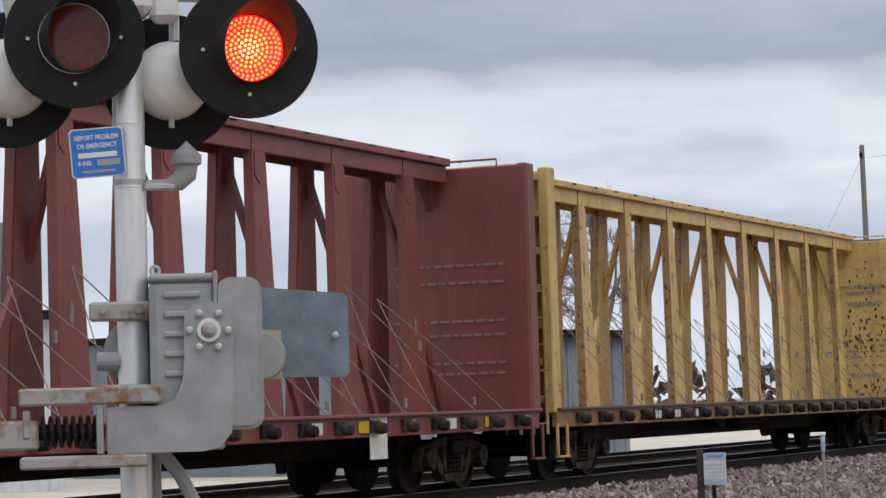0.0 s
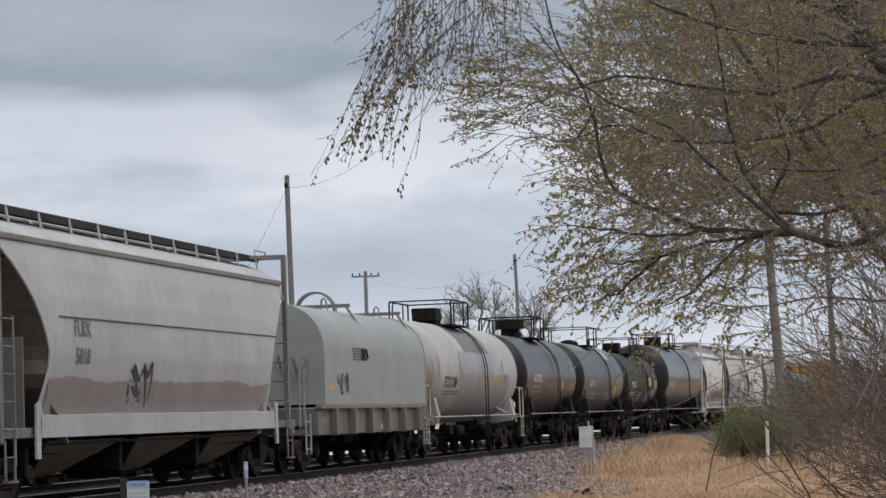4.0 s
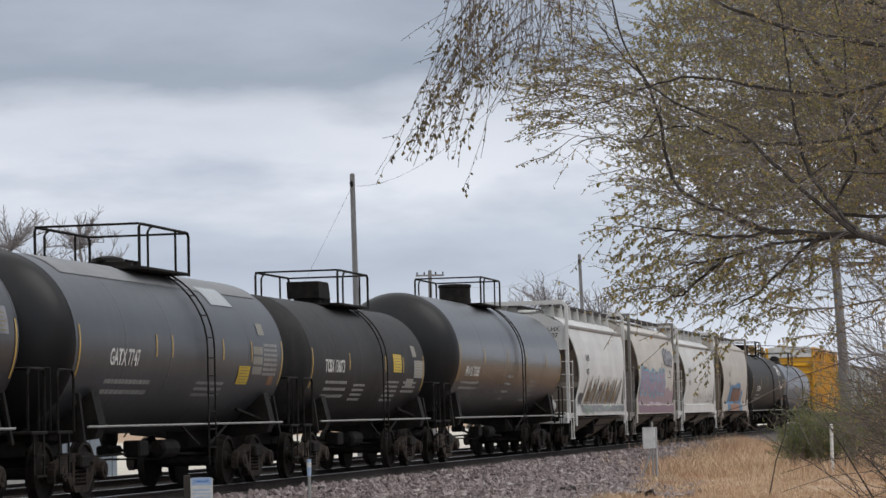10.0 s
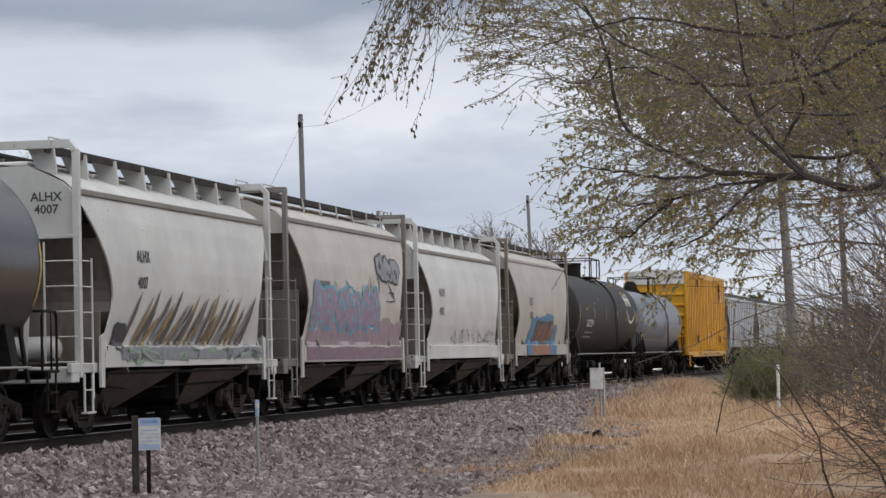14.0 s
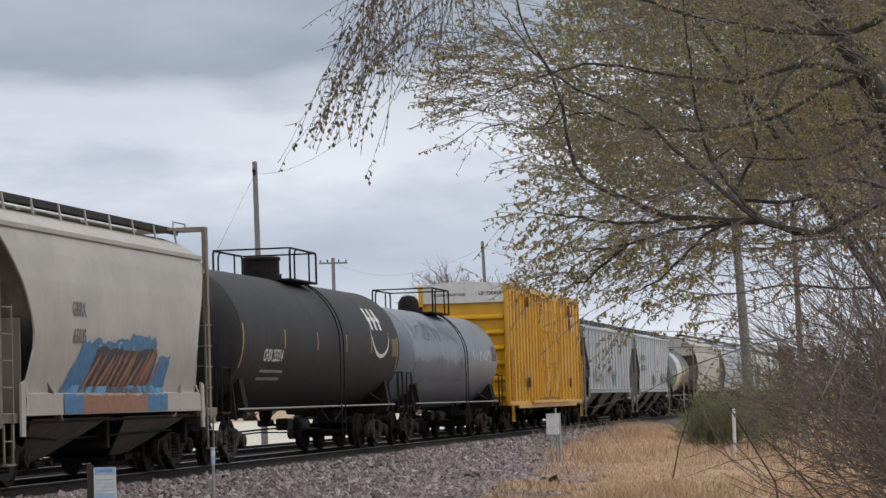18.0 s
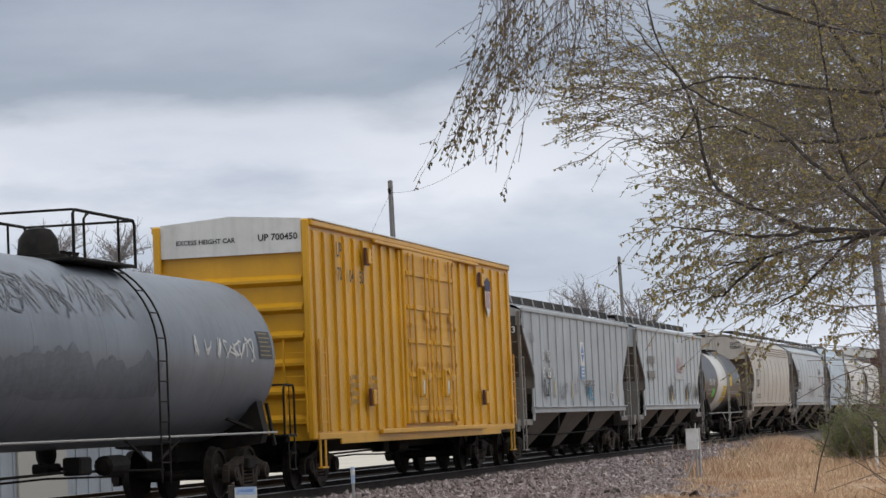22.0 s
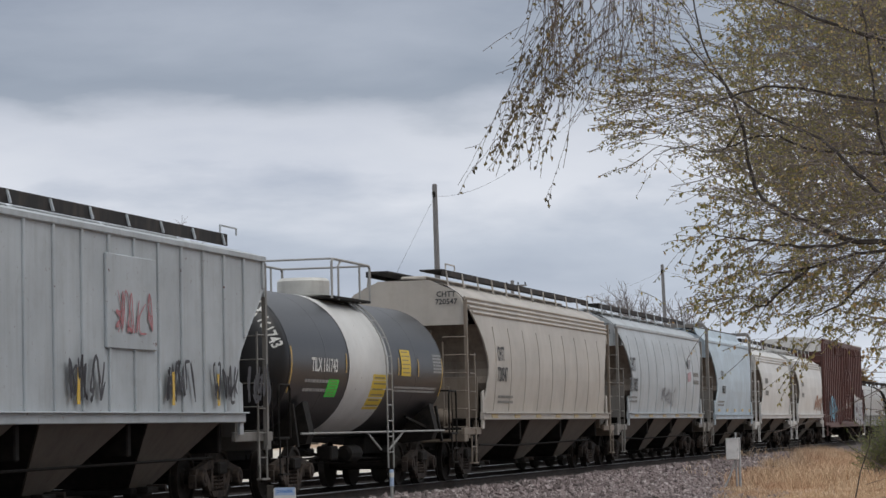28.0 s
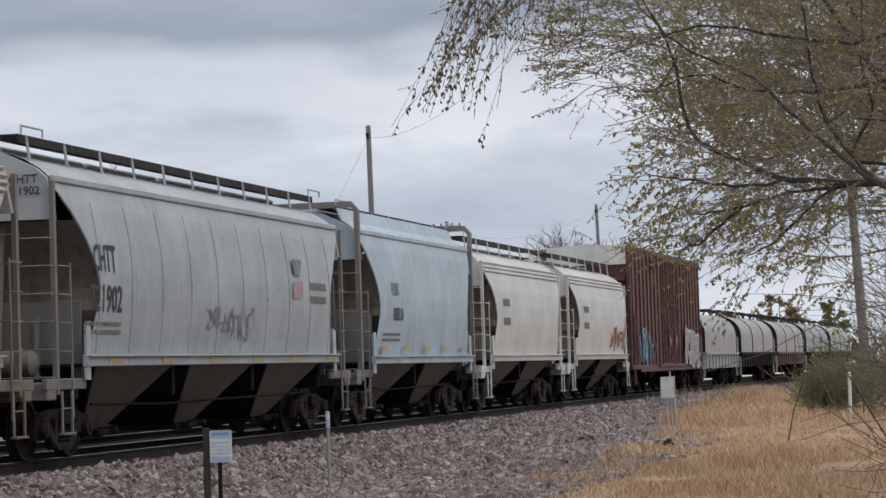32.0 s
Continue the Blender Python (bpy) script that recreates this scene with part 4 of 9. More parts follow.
            part("rung", Kit().tube([(s * (h - 0.36), -0.92, z), (s * (h - 0.36), -1.42, z), (xe, -1.42, z)], 0.012, 5), fm, rail)
        k = Kit()
        for d in (0.0, 0.40):
            k.bar((xe - s * d, -1.50, 1.0), (xe - s * d, -1.50, 0.38), 0.045, 0.025)
        k.bar((xe + s * 0.02, -1.50, 0.39), (xe - s * 0.42, -1.50, 0.39), 0.03, 0.1)
        part("sill_step", k, fm, car)
        part("end_platform", Kit().box((s * (h - 0.55), 0, 1.16), (0.7, 2.7, 0.04), 0.008), M_UNDER, car)
        part("air_reservoir", Kit().lathe([(-0.5, 0.08), (-0.42, 0.2), (0.42, 0.2), (0.5, 0.08)], axis="y", c=(s * (h - 1.15), -0.4, 1.42), n=12), fm, car, smooth=40)
        for y in (-1, 1):
            part("end_strut", Kit().bar((s * (h - 0.55), y * 0.5, 1.1), (s * (end - 0.35), y * 0.5, edge - panel - 0.1), 0.08, 0.06), fm, car)
        grab(car, [(s * (end + 0.1), -1.0, zr - 0.02), (s * (end + 0.1), -1.0, zr + 0.10), (s * (end - 0.75), -1.0, zr + 0.10), (s * (end - 0.75), -1.0, zr - 0.02)], mat)
    # bays
    span = 2 * (xend(sill) - 0.1)
    bw = span / bays
    for i in range(bays):
        x = -span / 2 + bw * (i + 0.5)
        t, lo = sill - 0.06, 0.26
        k = Kit()
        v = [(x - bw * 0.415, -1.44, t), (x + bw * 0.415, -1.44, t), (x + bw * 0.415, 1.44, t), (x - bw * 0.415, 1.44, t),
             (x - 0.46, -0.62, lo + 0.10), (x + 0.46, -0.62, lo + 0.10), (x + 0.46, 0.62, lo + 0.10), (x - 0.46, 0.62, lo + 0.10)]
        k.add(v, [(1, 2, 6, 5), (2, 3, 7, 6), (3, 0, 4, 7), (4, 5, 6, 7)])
        # Slope faces black: the shade between bays is put into their colour.
        bay = part("discharge_bay", k, M_UNDER, car, "sloped discharge bay, its shade coloured black")
        # Side sheet: grime, with underside shade mixed into the colour.
        part("bay_side_sheet", Kit().add([v[0], v[1], v[5], v[4], *[(p[0], p[1] + 0.03, p[2]) for p in (v[0], v[1], v[5], v[4])]], [(0, 1, 2, 3), (7, 6, 5, 4), (0, 4, 5, 1), (1, 5, 6, 2), (2, 6, 7, 3), (3, 7, 4, 0)]), bay_mat or M_BAY, bay, "bay side sheet, grime and shade in its colour")
        k = Kit().box((x, 0, lo + 0.04), (0.95, 1.35, 0.10), 0.02)
        k.box((x, -0.75, lo + 0.06), (0.5, 0.2, 0.1), 0.02)
        part("outlet_gate", k, M_UNDER, bay)
        part("gate_shaft", Kit().tube([(x + 0.30, -0.95, lo + 0.09), (x + 0.30, -0.6, lo + 0.09)], 0.05, 8), M_TRUCK, bay)
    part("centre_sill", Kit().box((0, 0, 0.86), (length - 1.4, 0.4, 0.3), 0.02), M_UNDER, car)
    # Black plate and ridges added to keep the gaps between bays in shade.
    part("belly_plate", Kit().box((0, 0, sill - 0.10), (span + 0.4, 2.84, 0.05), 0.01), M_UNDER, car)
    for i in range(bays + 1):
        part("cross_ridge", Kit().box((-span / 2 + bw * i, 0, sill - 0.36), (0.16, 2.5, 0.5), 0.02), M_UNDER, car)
    part("brake_pipe", Kit().tube([(-h + 2.5, -1.2, 0.78), (-2, -1.0, 0.72), (h - 2.5, -1.2, 0.78)], 0.022, 5), M_UNDER, car)
    running_gear(car, length, 1.75)
    curve = sorted((z, y) for y, z in sec)

    def bend(p):
        z = min(max(p.z, curve[0][0]), curve[-1][0])
        y = np.interp(z, [c[0] for c in curve], [c[1] for c in curve])
        return Vector((p.x, -y - 0.012, p.z))
    return car, body, bend


# ---------------------------------------------------------------- boxcar
def box_car(label, length, mat, top=5.12, sill=0.95, door=(0.0, 2.4), roof_band=None, ribs_l=10, ribs_r=8):
    car = thing("boxcar", label, "boxcar", group="freight cars of the train")
    h = length / 2
    k = Kit().slab_x([(-1.52, sill), (-1.52, top - 0.05), (-1.40, top), (0, top + 0.10), (1.40, top), (1.52, top - 0.05), (1.52, sill)], -h + 0.15, h - 0.15)
    body = part("car_body", k, mat, car)
    a, b = door
    for n, x0, x1 in ((ribs_l, -h + 0.35, a - 0.15), (ribs_r, b + 0.15, h - 0.35)):
        for i in range(n):
            x = x0 + (x1 - x0) * i / (n - 1)
            for y in (-1, 1):
                k = Kit().slab_x([(y * 1.515, sill + 0.14), (y * 1.575, sill + 0.18), (y * 1.575, top - 0.24), (y * 1.515, top - 0.18)], x - 0.08, x + 0.08)
                part("side_post", k, mat, body)
    for y in (-1, 1):
        part("side_sill", Kit().box((0, y * 1.535, sill - 0.02), (length - 3.6, 0.045, 0.16), 0.01), mat, body)
        part("side_sill", Kit().box((0, y * 1.53, sill + 0.06), (length - 0.4, 0.06, 0.11), 0.01), mat, body)
        part("roof_rail", Kit().box((0, y * 1.54, top - 0.07), (length - 0.2, 0.11, 0.12), 0.02), mat, body)
        part("roof_lip", Kit().box((0, y * 1.56, top + 0.0), (length - 0.2, 0.10, 0.03), 0.006), roof_band or mat, body)
    k = Kit()
    for i in range(int(length / 1.15)):
        x = -h + 0.6 + 1.15 * i
        k.slab_x([(-1.44, top + 0.01), (0, top + 0.125), (1.44, top + 0.01), (1.44, top - 0.04), (0, top + 0.06), (-1.44, top - 0.04)], x - 0.05, x + 0.05)
    part("roof_seam", k, roof_band or mat, body)
    # corrugated ends
    for s in (-1, 1):
        for i in range(6):
            z0 = sill + 0.28 + i * (top - sill - 1.0) / 6
            hh = (top - sill - 1.0) / 6
            k = Kit()
            e = s * (h - 0.15)
            k.add([(e, -1.38, z0), (e, 1.38, z0), (e + s * 0.12, -1.36, z0 + hh * 0.14), (e + s * 0.12, 1.36, z0 + hh * 0.14), (e + s * 0.12, -1.36, z0 + hh * 0.24), (e + s * 0.12, 1.36, z0 + hh * 0.24), (e, -1.38, z0 + hh * 0.40), (e, 1.38, z0 + hh * 0.40)],
                  [(0, 1, 3, 2), (2, 3, 5, 4), (4, 5, 7, 6), (0, 2, 4, 6), (1, 3, 5, 7)])
            part("end_corrugation", k, mat, body)
        for y in (-1, 1):
            part("corner_post", Kit().box((s * (h - 0.1), y * 1.47, (sill + top) / 2), (0.22, 0.14, top - sill), 0.03), mat, body)
        k = Kit().slab_x([(-1.5, top - 0.62), (-1.5, top - 0.04), (-1.38, top + 0.02), (0, top + 0.12), (1.38, top + 0.02), (1.5, top - 0.04), (1.5, top - 0.62)], s * (h - 0.15), s * (h - 0.06))
        part("end_panel", k, roof_band or mat, body, "white upper end panel" if roof_band else "")
        ladder(car, s * (h - 0.42), -1.62, sill + 0.15, sill + 1.9, 4, mat)
        ladder(car, s * (h + 0.05), -1.20, sill + 0.15, sill + 1.9, 4, mat, turned=True, name="end_ladder")
        k = Kit()
        for d in (-0.18, 0.18):
            k.bar((s * (h - 0.42) + d, -1.56, sill), (s * (h - 0.42) + d, -1.56, 0.42), 0.05, 0.03)
        k.bar((s * (h - 0.42) - 0.2, -1.56, 0.43), (s * (h - 0.42) + 0.2, -1.56, 0.43), 0.03, 0.09)
        part("sill_step", k, mat, car)
    # two plug doors with bars, cranks and tracks
    if a < b:
        w = (b - a) / 2
        for i in range(2):
            c = a + w * (i + 0.5)
            k = Kit().box((c, -1.57, (sill + top) / 2 + 0.02), (w - 0.05, 0.10, top - sill - 0.42), 0.02)
            d = part("plug_door", k, mat, car)
            for z in np.linspace(sill + 0.55, top - 0.7, 5):
                part("door_bar", Kit().box((c, -1.635, z), (w - 0.25, 0.05, 0.10), 0.012), mat, d)
            for x in (c - w * 0.22, c + w * 0.22):
                part("lock_rod", Kit().tube([(x, -1.68, sill + 0.25), (x, -1.68, top - 0.3)], 0.028, 6), mat, d)
            for z in (sill + 0.35, sill + 1.25, top - 1.6):
                part("hinge_plate", Kit().box((c + w * 0.22, -1.68, z), (0.22, 0.06, 0.16), 0.012), mat, d)
            part("gear_box", Kit().box((c - w * 0.05, -1.67, sill + 1.12), (0.42, 0.09, 0.62), 0.02), mat, d)
            part("seal_plate", Kit().box((c - w * 0.05, -1.722, sill + 1.02), (0.11, 0.012, 0.30), 0.004), M_WHITEPAINT, d, "small white plate")
            k = Kit().bar((c - w * 0.05, -1.75, sill + 0.75), (c + w * 0.05, -1.75, sill + 1.38), 0.05, 0.03)
            k.lathe([(-1.76, 0.07), (-1.72, 0.08)], axis="y", c=(c - w * 0.05, 0, sill + 1.38), n=12)
            part("door_crank", k, mat, d)
            for x in (c - w * 0.40, c + w * 0.40):
                part("guide_rod", Kit().tube([(x, -1.66, sill + 0.25), (x, -1.66, top - 0.3)], 0.02, 6), mat, d)
            for x in (c - w * 0.40, c - w * 0.22, c + w * 0.22, c + w * 0.40):
                for z in (sill + 0.3, sill + 1.55, sill + 2.35, top - 0.32):
                    part("rod_keeper", Kit().box((x, -1.69, z), (0.13, 0.05, 0.09), 0.01), mat, d)
        part("door_track", Kit().box(((a + b) / 2 + 0.2, -1.62, sill + 0.10), (2.1 * (b - a), 0.10, 0.10), 0.015), mat, car)
        part("door_track", Kit().box(((a + b) / 2 + 0.2, -1.60, top - 0.17), (2.1 * (b - a), 0.07, 0.07), 0.015), mat, car)
    for x, z in ((a - 3.1, top - 0.53), (a - 3.1, sill + 0.80), (b + 2.9, top - 0.53), (b + 2.9, sill + 0.80)):
        board = part("placard_board", Kit().box((x, -1.69, z), (0.20, 0.04, 0.30), 0.01), mat, car)
        part("board_back", Kit().box((x - 0.02, -1.64, z), (0.26, 0.06, 0.36), 0.01), M_BROWN, board)
        for dz in (-0.11, 0.0, 0.11):
            part("board_slat", Kit().box((x + 0.18, -1.66, z + dz), (0.14, 0.06, 0.035), 0.006), mat, board)
    part("centre_sill", Kit().box((0, 0, 0.82), (length - 1.0, 0.4, 0.3), 0.02), M_UNDER, car)
    part("floor_frame", Kit().box((0, 0, sill + 0.02), (length - 0.6, 2.8, 0.12), 0.02), M_UNDER, car)
    brake_gear(car)
    running_gear(car, length, 2.0)
    return car, body


# ---------------------------------------------------------------- centre-beam lumber car
def centre_beam(label, length, mat, worn=None):
    worn = worn or mat
    car = thing("centre_beam_car", label, "flat car", group="freight cars of the train")
    h = length / 2
    part("deck", Kit().box((0, 0, 0.99), (length - 0.3, 2.7, 0.08), 0.01), worn, car)
    for y in (-1, 1):
        k = Kit().box((0, y * 1.44, 0.93), (length - 0.1, 0.10, 0.28), 0.012)
        part("side_sill", k, worn, car)
        part("sill_flange", Kit().box((0, y * 1.42, 1.055), (length - 0.1, 0.26, 0.04), 0.008), M_SILLRUST if worn is not mat else worn, car, "dark rusted top flange")
    part("centre_sill", Kit().box((0, 0, 0.75), (length - 3.6, 0.5, 0.5), 0.02), M_UNDER, car)
    n = 22
    winch = Kit().lathe([(-0.16, 0.06), (-0.10, 0.075), (-0.06, 0.075), (0.0, 0.05)], axis="y", n=10).box((0, 0, 0.02), (0.26, 0.06, 0.16), 0.01).mesh("strap_winch")
    for i in range(n):
        x = -h + 0.9 + (length - 1.8) * i / (n - 1)
        for y in (-1, 1):
            part("strap_winch", winch, M_TRUCK, car).matrix_basis = pose(x, y * 1.52, 0.90, 0, 0, 0 if y < 0 else 180)
    # beam: top chord, posts in pairs at each station, cross braces
    part("top_chord", Kit().box((0, 0, 4.635), (length - 0.7, 0.72, 0.11), 0.012), mat, car)
    for i in range(int(length)):
        part("chord_slot", Kit().box((-h + 1.1 + i, -0.3615, 4.665), (0.16, 0.004, 0.028)), M_TRUCK, car)
    for y in (-1, 1):
        part("chord_flange", Kit().box((0, y * 0.265, 4.46), (length - 0.7, 0.05, 0.24), 0.01), mat, car)
    posts = 9
    step = 2.28
    for i in range(posts):
        x = -8.85 + step * i
        for y in (-1, 1):
            k = Kit()
            o = [(x - 0.36, 1.03), (x + 0.36, 1.03), (x + 0.28, 2.6), (x + 0.19, 4.6), (x - 0.19, 4.6), (x - 0.28, 2.6)]
            m = len(o)
            yb = [0.36, 0.36, 0.31, 0.26, 0.26, 0.31]
            k.v += [(p[0], y * w, p[1]) for p, w in zip(o, yb)] + [(p[0], y * (w - 0.10), p[1]) for p, w in zip(o, yb)]
            k.f += [tuple(range(m)), tuple(range(m, 2 * m))[::-1]] + [(j, (j + 1) % m, m + (j + 1) % m, m + j) for j in range(m)]
            post = part("beam_post", k, mat, car)
            for z, w in ((2.25, 0.322), (3.3, 0.292)):
                part("post_hole", Kit().slab([(x + 0.045 * math.cos(a), z + 0.13 * math.sin(a)) for a in np.linspace(0, 2 * math.pi, 11)[:-1]], *sorted((y * w, y * (w + 0.004)))), worn if z > 3 else M_STRAP, post)
            part("post_flange", Kit().bar((x - 0.37, y * 0.34, 1.03), (x - 0.20, y * 0.24, 4.6), 0.03, 0.12), worn, post)
            part("post_gusset", Kit().slab([(x - 0.13, 4.5), (x + 0.13, 4.5), (x + 0.12, 4.05), (x, 3.95), (x - 0.12, 4.05)], y * 0.275 - 0.012, y * 0.275 + 0.012), mat, car)
        f = -1 if i < posts / 2 else 1
        part("cross_brace", Kit().bar((x, f * 0.22, 4.35), (x + 0.05, -f * 0.26, 2.75), 0.13, 0.07), mat, car)
        part("cross_brace", Kit().bar((x, -f * 0.26, 2.85), (x + f * 1.35, -f * 0.1, 1.06), 0.13, 0.07), mat, car)
        if i < posts - 1:
            for e, z in ((0.0, 2.75), (1.0, 2.6)):
                part("lading_strap", Kit().tube([(x + e, -0.34, z), (x + e + 0.8, -0.95, 1.85), (x + e + 1.5, -1.52, 1.06)], 0.008, 4), M_STRAP, car)
                part("lading_strap", Kit().tube([(x + e, -0.34, z), (x + e - 0.5, -0.92, 1.85), (x + e - 0.9, -1.52, 1.06)], 0.007, 4), M_STRAP, car)
            part("strap_hook", Kit().box((x + 0.75, -1.05, 1.95), (0.05, 0.04, 0.13), 0.01), M_STRAP, car)
            part("strap_hook", Kit().box((x + 1.6, -1.45, 1.2), (0.055, 0.04, 0.12), 0.01), M_STRAP, car)
    # bulkheads
    for s in (-1, 1):
        e = s * (h - 0.18)
        k = Kit().box((e - s * 0.06, 0, 2.79), (0.08, 2.92, 3.52), 0.012)
        bh = part("bulkhead", k, mat, car)
        for y in (-1.40, 1.40):
            part("bulkhead_post", Kit().box((e + s * 0.08, y, 2.79), (0.30, 0.16, 3.58), 0.02), mat, bh)
        for z in np.linspace(1.2, 4.45, 7):
            part("bulkhead_rib", Kit().box((e + s * 0.08, 0, z), (0.22, 2.66, 0.11), 0.015), mat, bh)
        part("corner_gusset", Kit().slab([(e - s * 0.1, 4.5), (e - s * 0.55, 4.5), (e - s * 0.1, 3.95)], -0.06, 0.06), mat, bh)
        grab(car, [(e, -1.0, 4.56), (e, -1.0, 4.66), (e, -0.2, 4.66), (e, -0.2, 4.56)], mat)
        ladder(car, e + s * 0.22, -1.15, 0.7, 3.0, 6, mat, turned=True)
        k = Kit()
        for d in (-0.2, 0.2):
            k.bar((e + d, -1.5, 0.85), (e + d, -1.5, 0.36), 0.05, 0.03)
        k.bar((e - 0.2, -1.5, 0.37), (e + 0.2, -1.5, 0.37), 0.03, 0.09)
        part("sill_step", k, mat, car)
    brake_gear(car)
    running_gear(car, length, 2.2)
    return car


# ---------------------------------------------------------------- coil car
def coil_car(label, length, mat, hoods=1, hood_mat=None, base_mat=None, wall=2.70, hoop=None, single=False):
    car = thing("coil_car", label, "coil car", group="freight cars of the train")
    h = length / 2
    base_mat = base_mat or mat
    hood_mat = hood_mat or mat
    a, b = (-h + 1.55, h - 0.55) if single else (-h + 1.1, h - 0.15)
    part("side_trough", Kit().box(((a + b) / 2, 0, 1.12), (b - a, 2.95, 0.62), 0.02), base_mat, car)
    for y in (-1, 1):
        part("side_rail", Kit().box(((a + b) / 2, y * 1.50, 1.44), (b - a + 0.1, 0.16, 0.10), 0.015), M_FRAMEBROWN if single else base_mat, car)
        n = 6 if single else int((b - a) / 0.95)
        for i in range(n):
            x = a + 0.15 + (b - a - 0.3) * i / (n - 1)
            if single:
                x = a + 1.15 + 1.87 * i
            part("side_stake", Kit().box((x, y * (1.55 if single else 1.50), 1.10), (0.16, 0.20 if single else 0.10, 0.60), 0.012), base_mat, car)
    w = (b - a) / hoods
    for i in range(hoods):
        x0, x1 = (-h + 2.25, h - 0.15) if single else (a + w * i + 0.06, a + w * (i + 1) - 0.06)
        arc = [(-1.47, 1.50), (-1.47, wall)] + [(-1.47 * math.cos(t) ** 0.75, wall + (1.12 if single else 0.98) * math.sin(t)) for t in np.linspace(0.12, math.pi / 2, 12)]
        out = arc + [(-y, z) for y, z in reversed(arc[:-1])]
        hood = part("coil_hood", Kit().slab_x(out, x0, x1), hood_mat, car, smooth=30)
        part("hood_flange", Kit().slab_x([(y * 1.012, z * 1.004) for y, z in out], x0 - 0.03, x0 + 0.04), hoop or hood_mat, hood)
        part("hood_flange", Kit().slab_x([(y * 1.012, z * 1.004) for y, z in out], x1 - 0.04, x1 + 0.03), hoop or hood_mat, hood)
        for x in (x0 + 0.8, x1 - 0.8) if not single else (x0 + 5.0, x1 - 0.5):
            k = Kit()
            if single:
                k.bar((x, -0.95, 3.90), (x, 0.75, 3.90), 0.09, 0.06)
                k.bar((x - 0.1, -1.16, 3.42), (x, -0.86, 3.88), 0.06, 0.06)
                k.bar((x - 0.1, 1.16, 3.42), (x, 0.75, 3.88), 0.06, 0.06)
                k.tube([(x - 0.15, -0.45, 3.72), (x, -0.36, 4.06), (x + 0.03, -0.30, 4.10), (x + 0.06, -0.24, 4.06), (x + 0.1, -0.2, 3.74)], 0.022, 6)
                part("lifting_bracket", k, M_FRAMEGREY, hood, "grey steel lifting beam")
                continue
            for y in (-0.55, 0.55):
                k.bar((x - 0.25, y, wall + 0.75), (x, y * 0.5, wall + 1.25), 0.06, 0.06)
                k.bar((x + 0.25, y, wall + 0.75), (x, y * 0.5, wall + 1.25), 0.06, 0.06)
            k.bar((x, -0.5, wall + 1.23), (x, 0.5, wall + 1.23), 0.08, 0.08)
            part("lifting_bracket", k, M_TRUCK, hood, "dark steel lifting bracket")
    part("centre_sill", Kit().box((0, 0, 0.75), (length - 0.9, 0.6, 0.34), 0.02), M_UNDER, car)
    for s in (-1, 1):
        e = s * (h - 0.5)
        part("end_platform", Kit().box((e, 0, 1.0), (0.9, 2.8, 0.08), 0.01), M_UNDER, car)
        grab(car, [(e + s * 0.3, -1.4, 1.0), (e + s * 0.3, -1.4, 2.2), (e - s * 0.1, -1.4, 2.2), (e - s * 0.1, -1.4, 1.0)], mat, 0.02, "end_loop")
        ladder(car, e, -1.5, 0.42, 1.3, 3, mat)
    brake_gear(car)
    running_gear(car, length, 1.9)
    return car


# ---------------------------------------------------------------- the train, car by car: where each begins and ends along it
TRAIN = []


def in_train(car, s0, s1):
    TRAIN.append((car, (s0 + s1) / 2))


def blob(k, bend, cx, cz, rx, rz, lean, out, wob, ph):
    """A rounded, lobed patch laid on a car side."""
    v = [bend(Vector((cx, 0, cz)))]
    n = 18
    for ring in (0.5, 1.0):
        for i in range(n):
            t = 2 * math.pi * i / n
            c, q = math.cos(t), math.sin(t)
            e = ring * (1 + wob * math.sin(3 * t + ph) + wob * 0.7 * math.sin(5 * t + 2 * ph)) / max(abs(c) ** 3 + abs(q) ** 3, 0.3) ** (1 / 3)
            v.append(bend(Vector((cx + rx * e * c + lean * rz * e * q, 0, cz + rz * e * q))))
    f = [(0, 1 + i, 1 + (i + 1) % n) for i in range(n)] + [(1 + i, 1 + n + i, 1 + n + (i + 1) % n, 1 + (i + 1) % n) for i in range(n)]
    k.add([(p.x, p.y - out, p.z) for p in v], f)


def spikes(parent, bend, x0, x1, z0, z1, mats, n, out=0.010, name="graffiti_spike"):
    """Slanted spear-shaped strokes standing side by side."""
    for i in range(n):
        x = x0 + (x1 - x0 - 0.9) * i / (n - 1) + random.uniform(-0.08, 0.08)
        top, w, lean = z1 - random.uniform(0, 0.28) * (z1 - z0), random.uniform(0.16, 0.26), random.uniform(0.75, 1.1)
        k, v = Kit(), []
        for r in range(9):
            f = r / 8
            half = w * (0.55 + 0.75 * f - 1.28 * f ** 3) * 0.6
            for e in (-1, 1):
                p = bend(Vector((x + lean * f + e * half, 0, z0 + (top - z0) * f)))
                v.append((p.x, p.y - out - 0.002 * (i % 3), p.z))
        k.add(v, [(2 * r, 2 * r + 1, 2 * r + 3, 2 * r + 2) for r in range(8)])
        part(name, k, mats[i % len(mats)], parent)


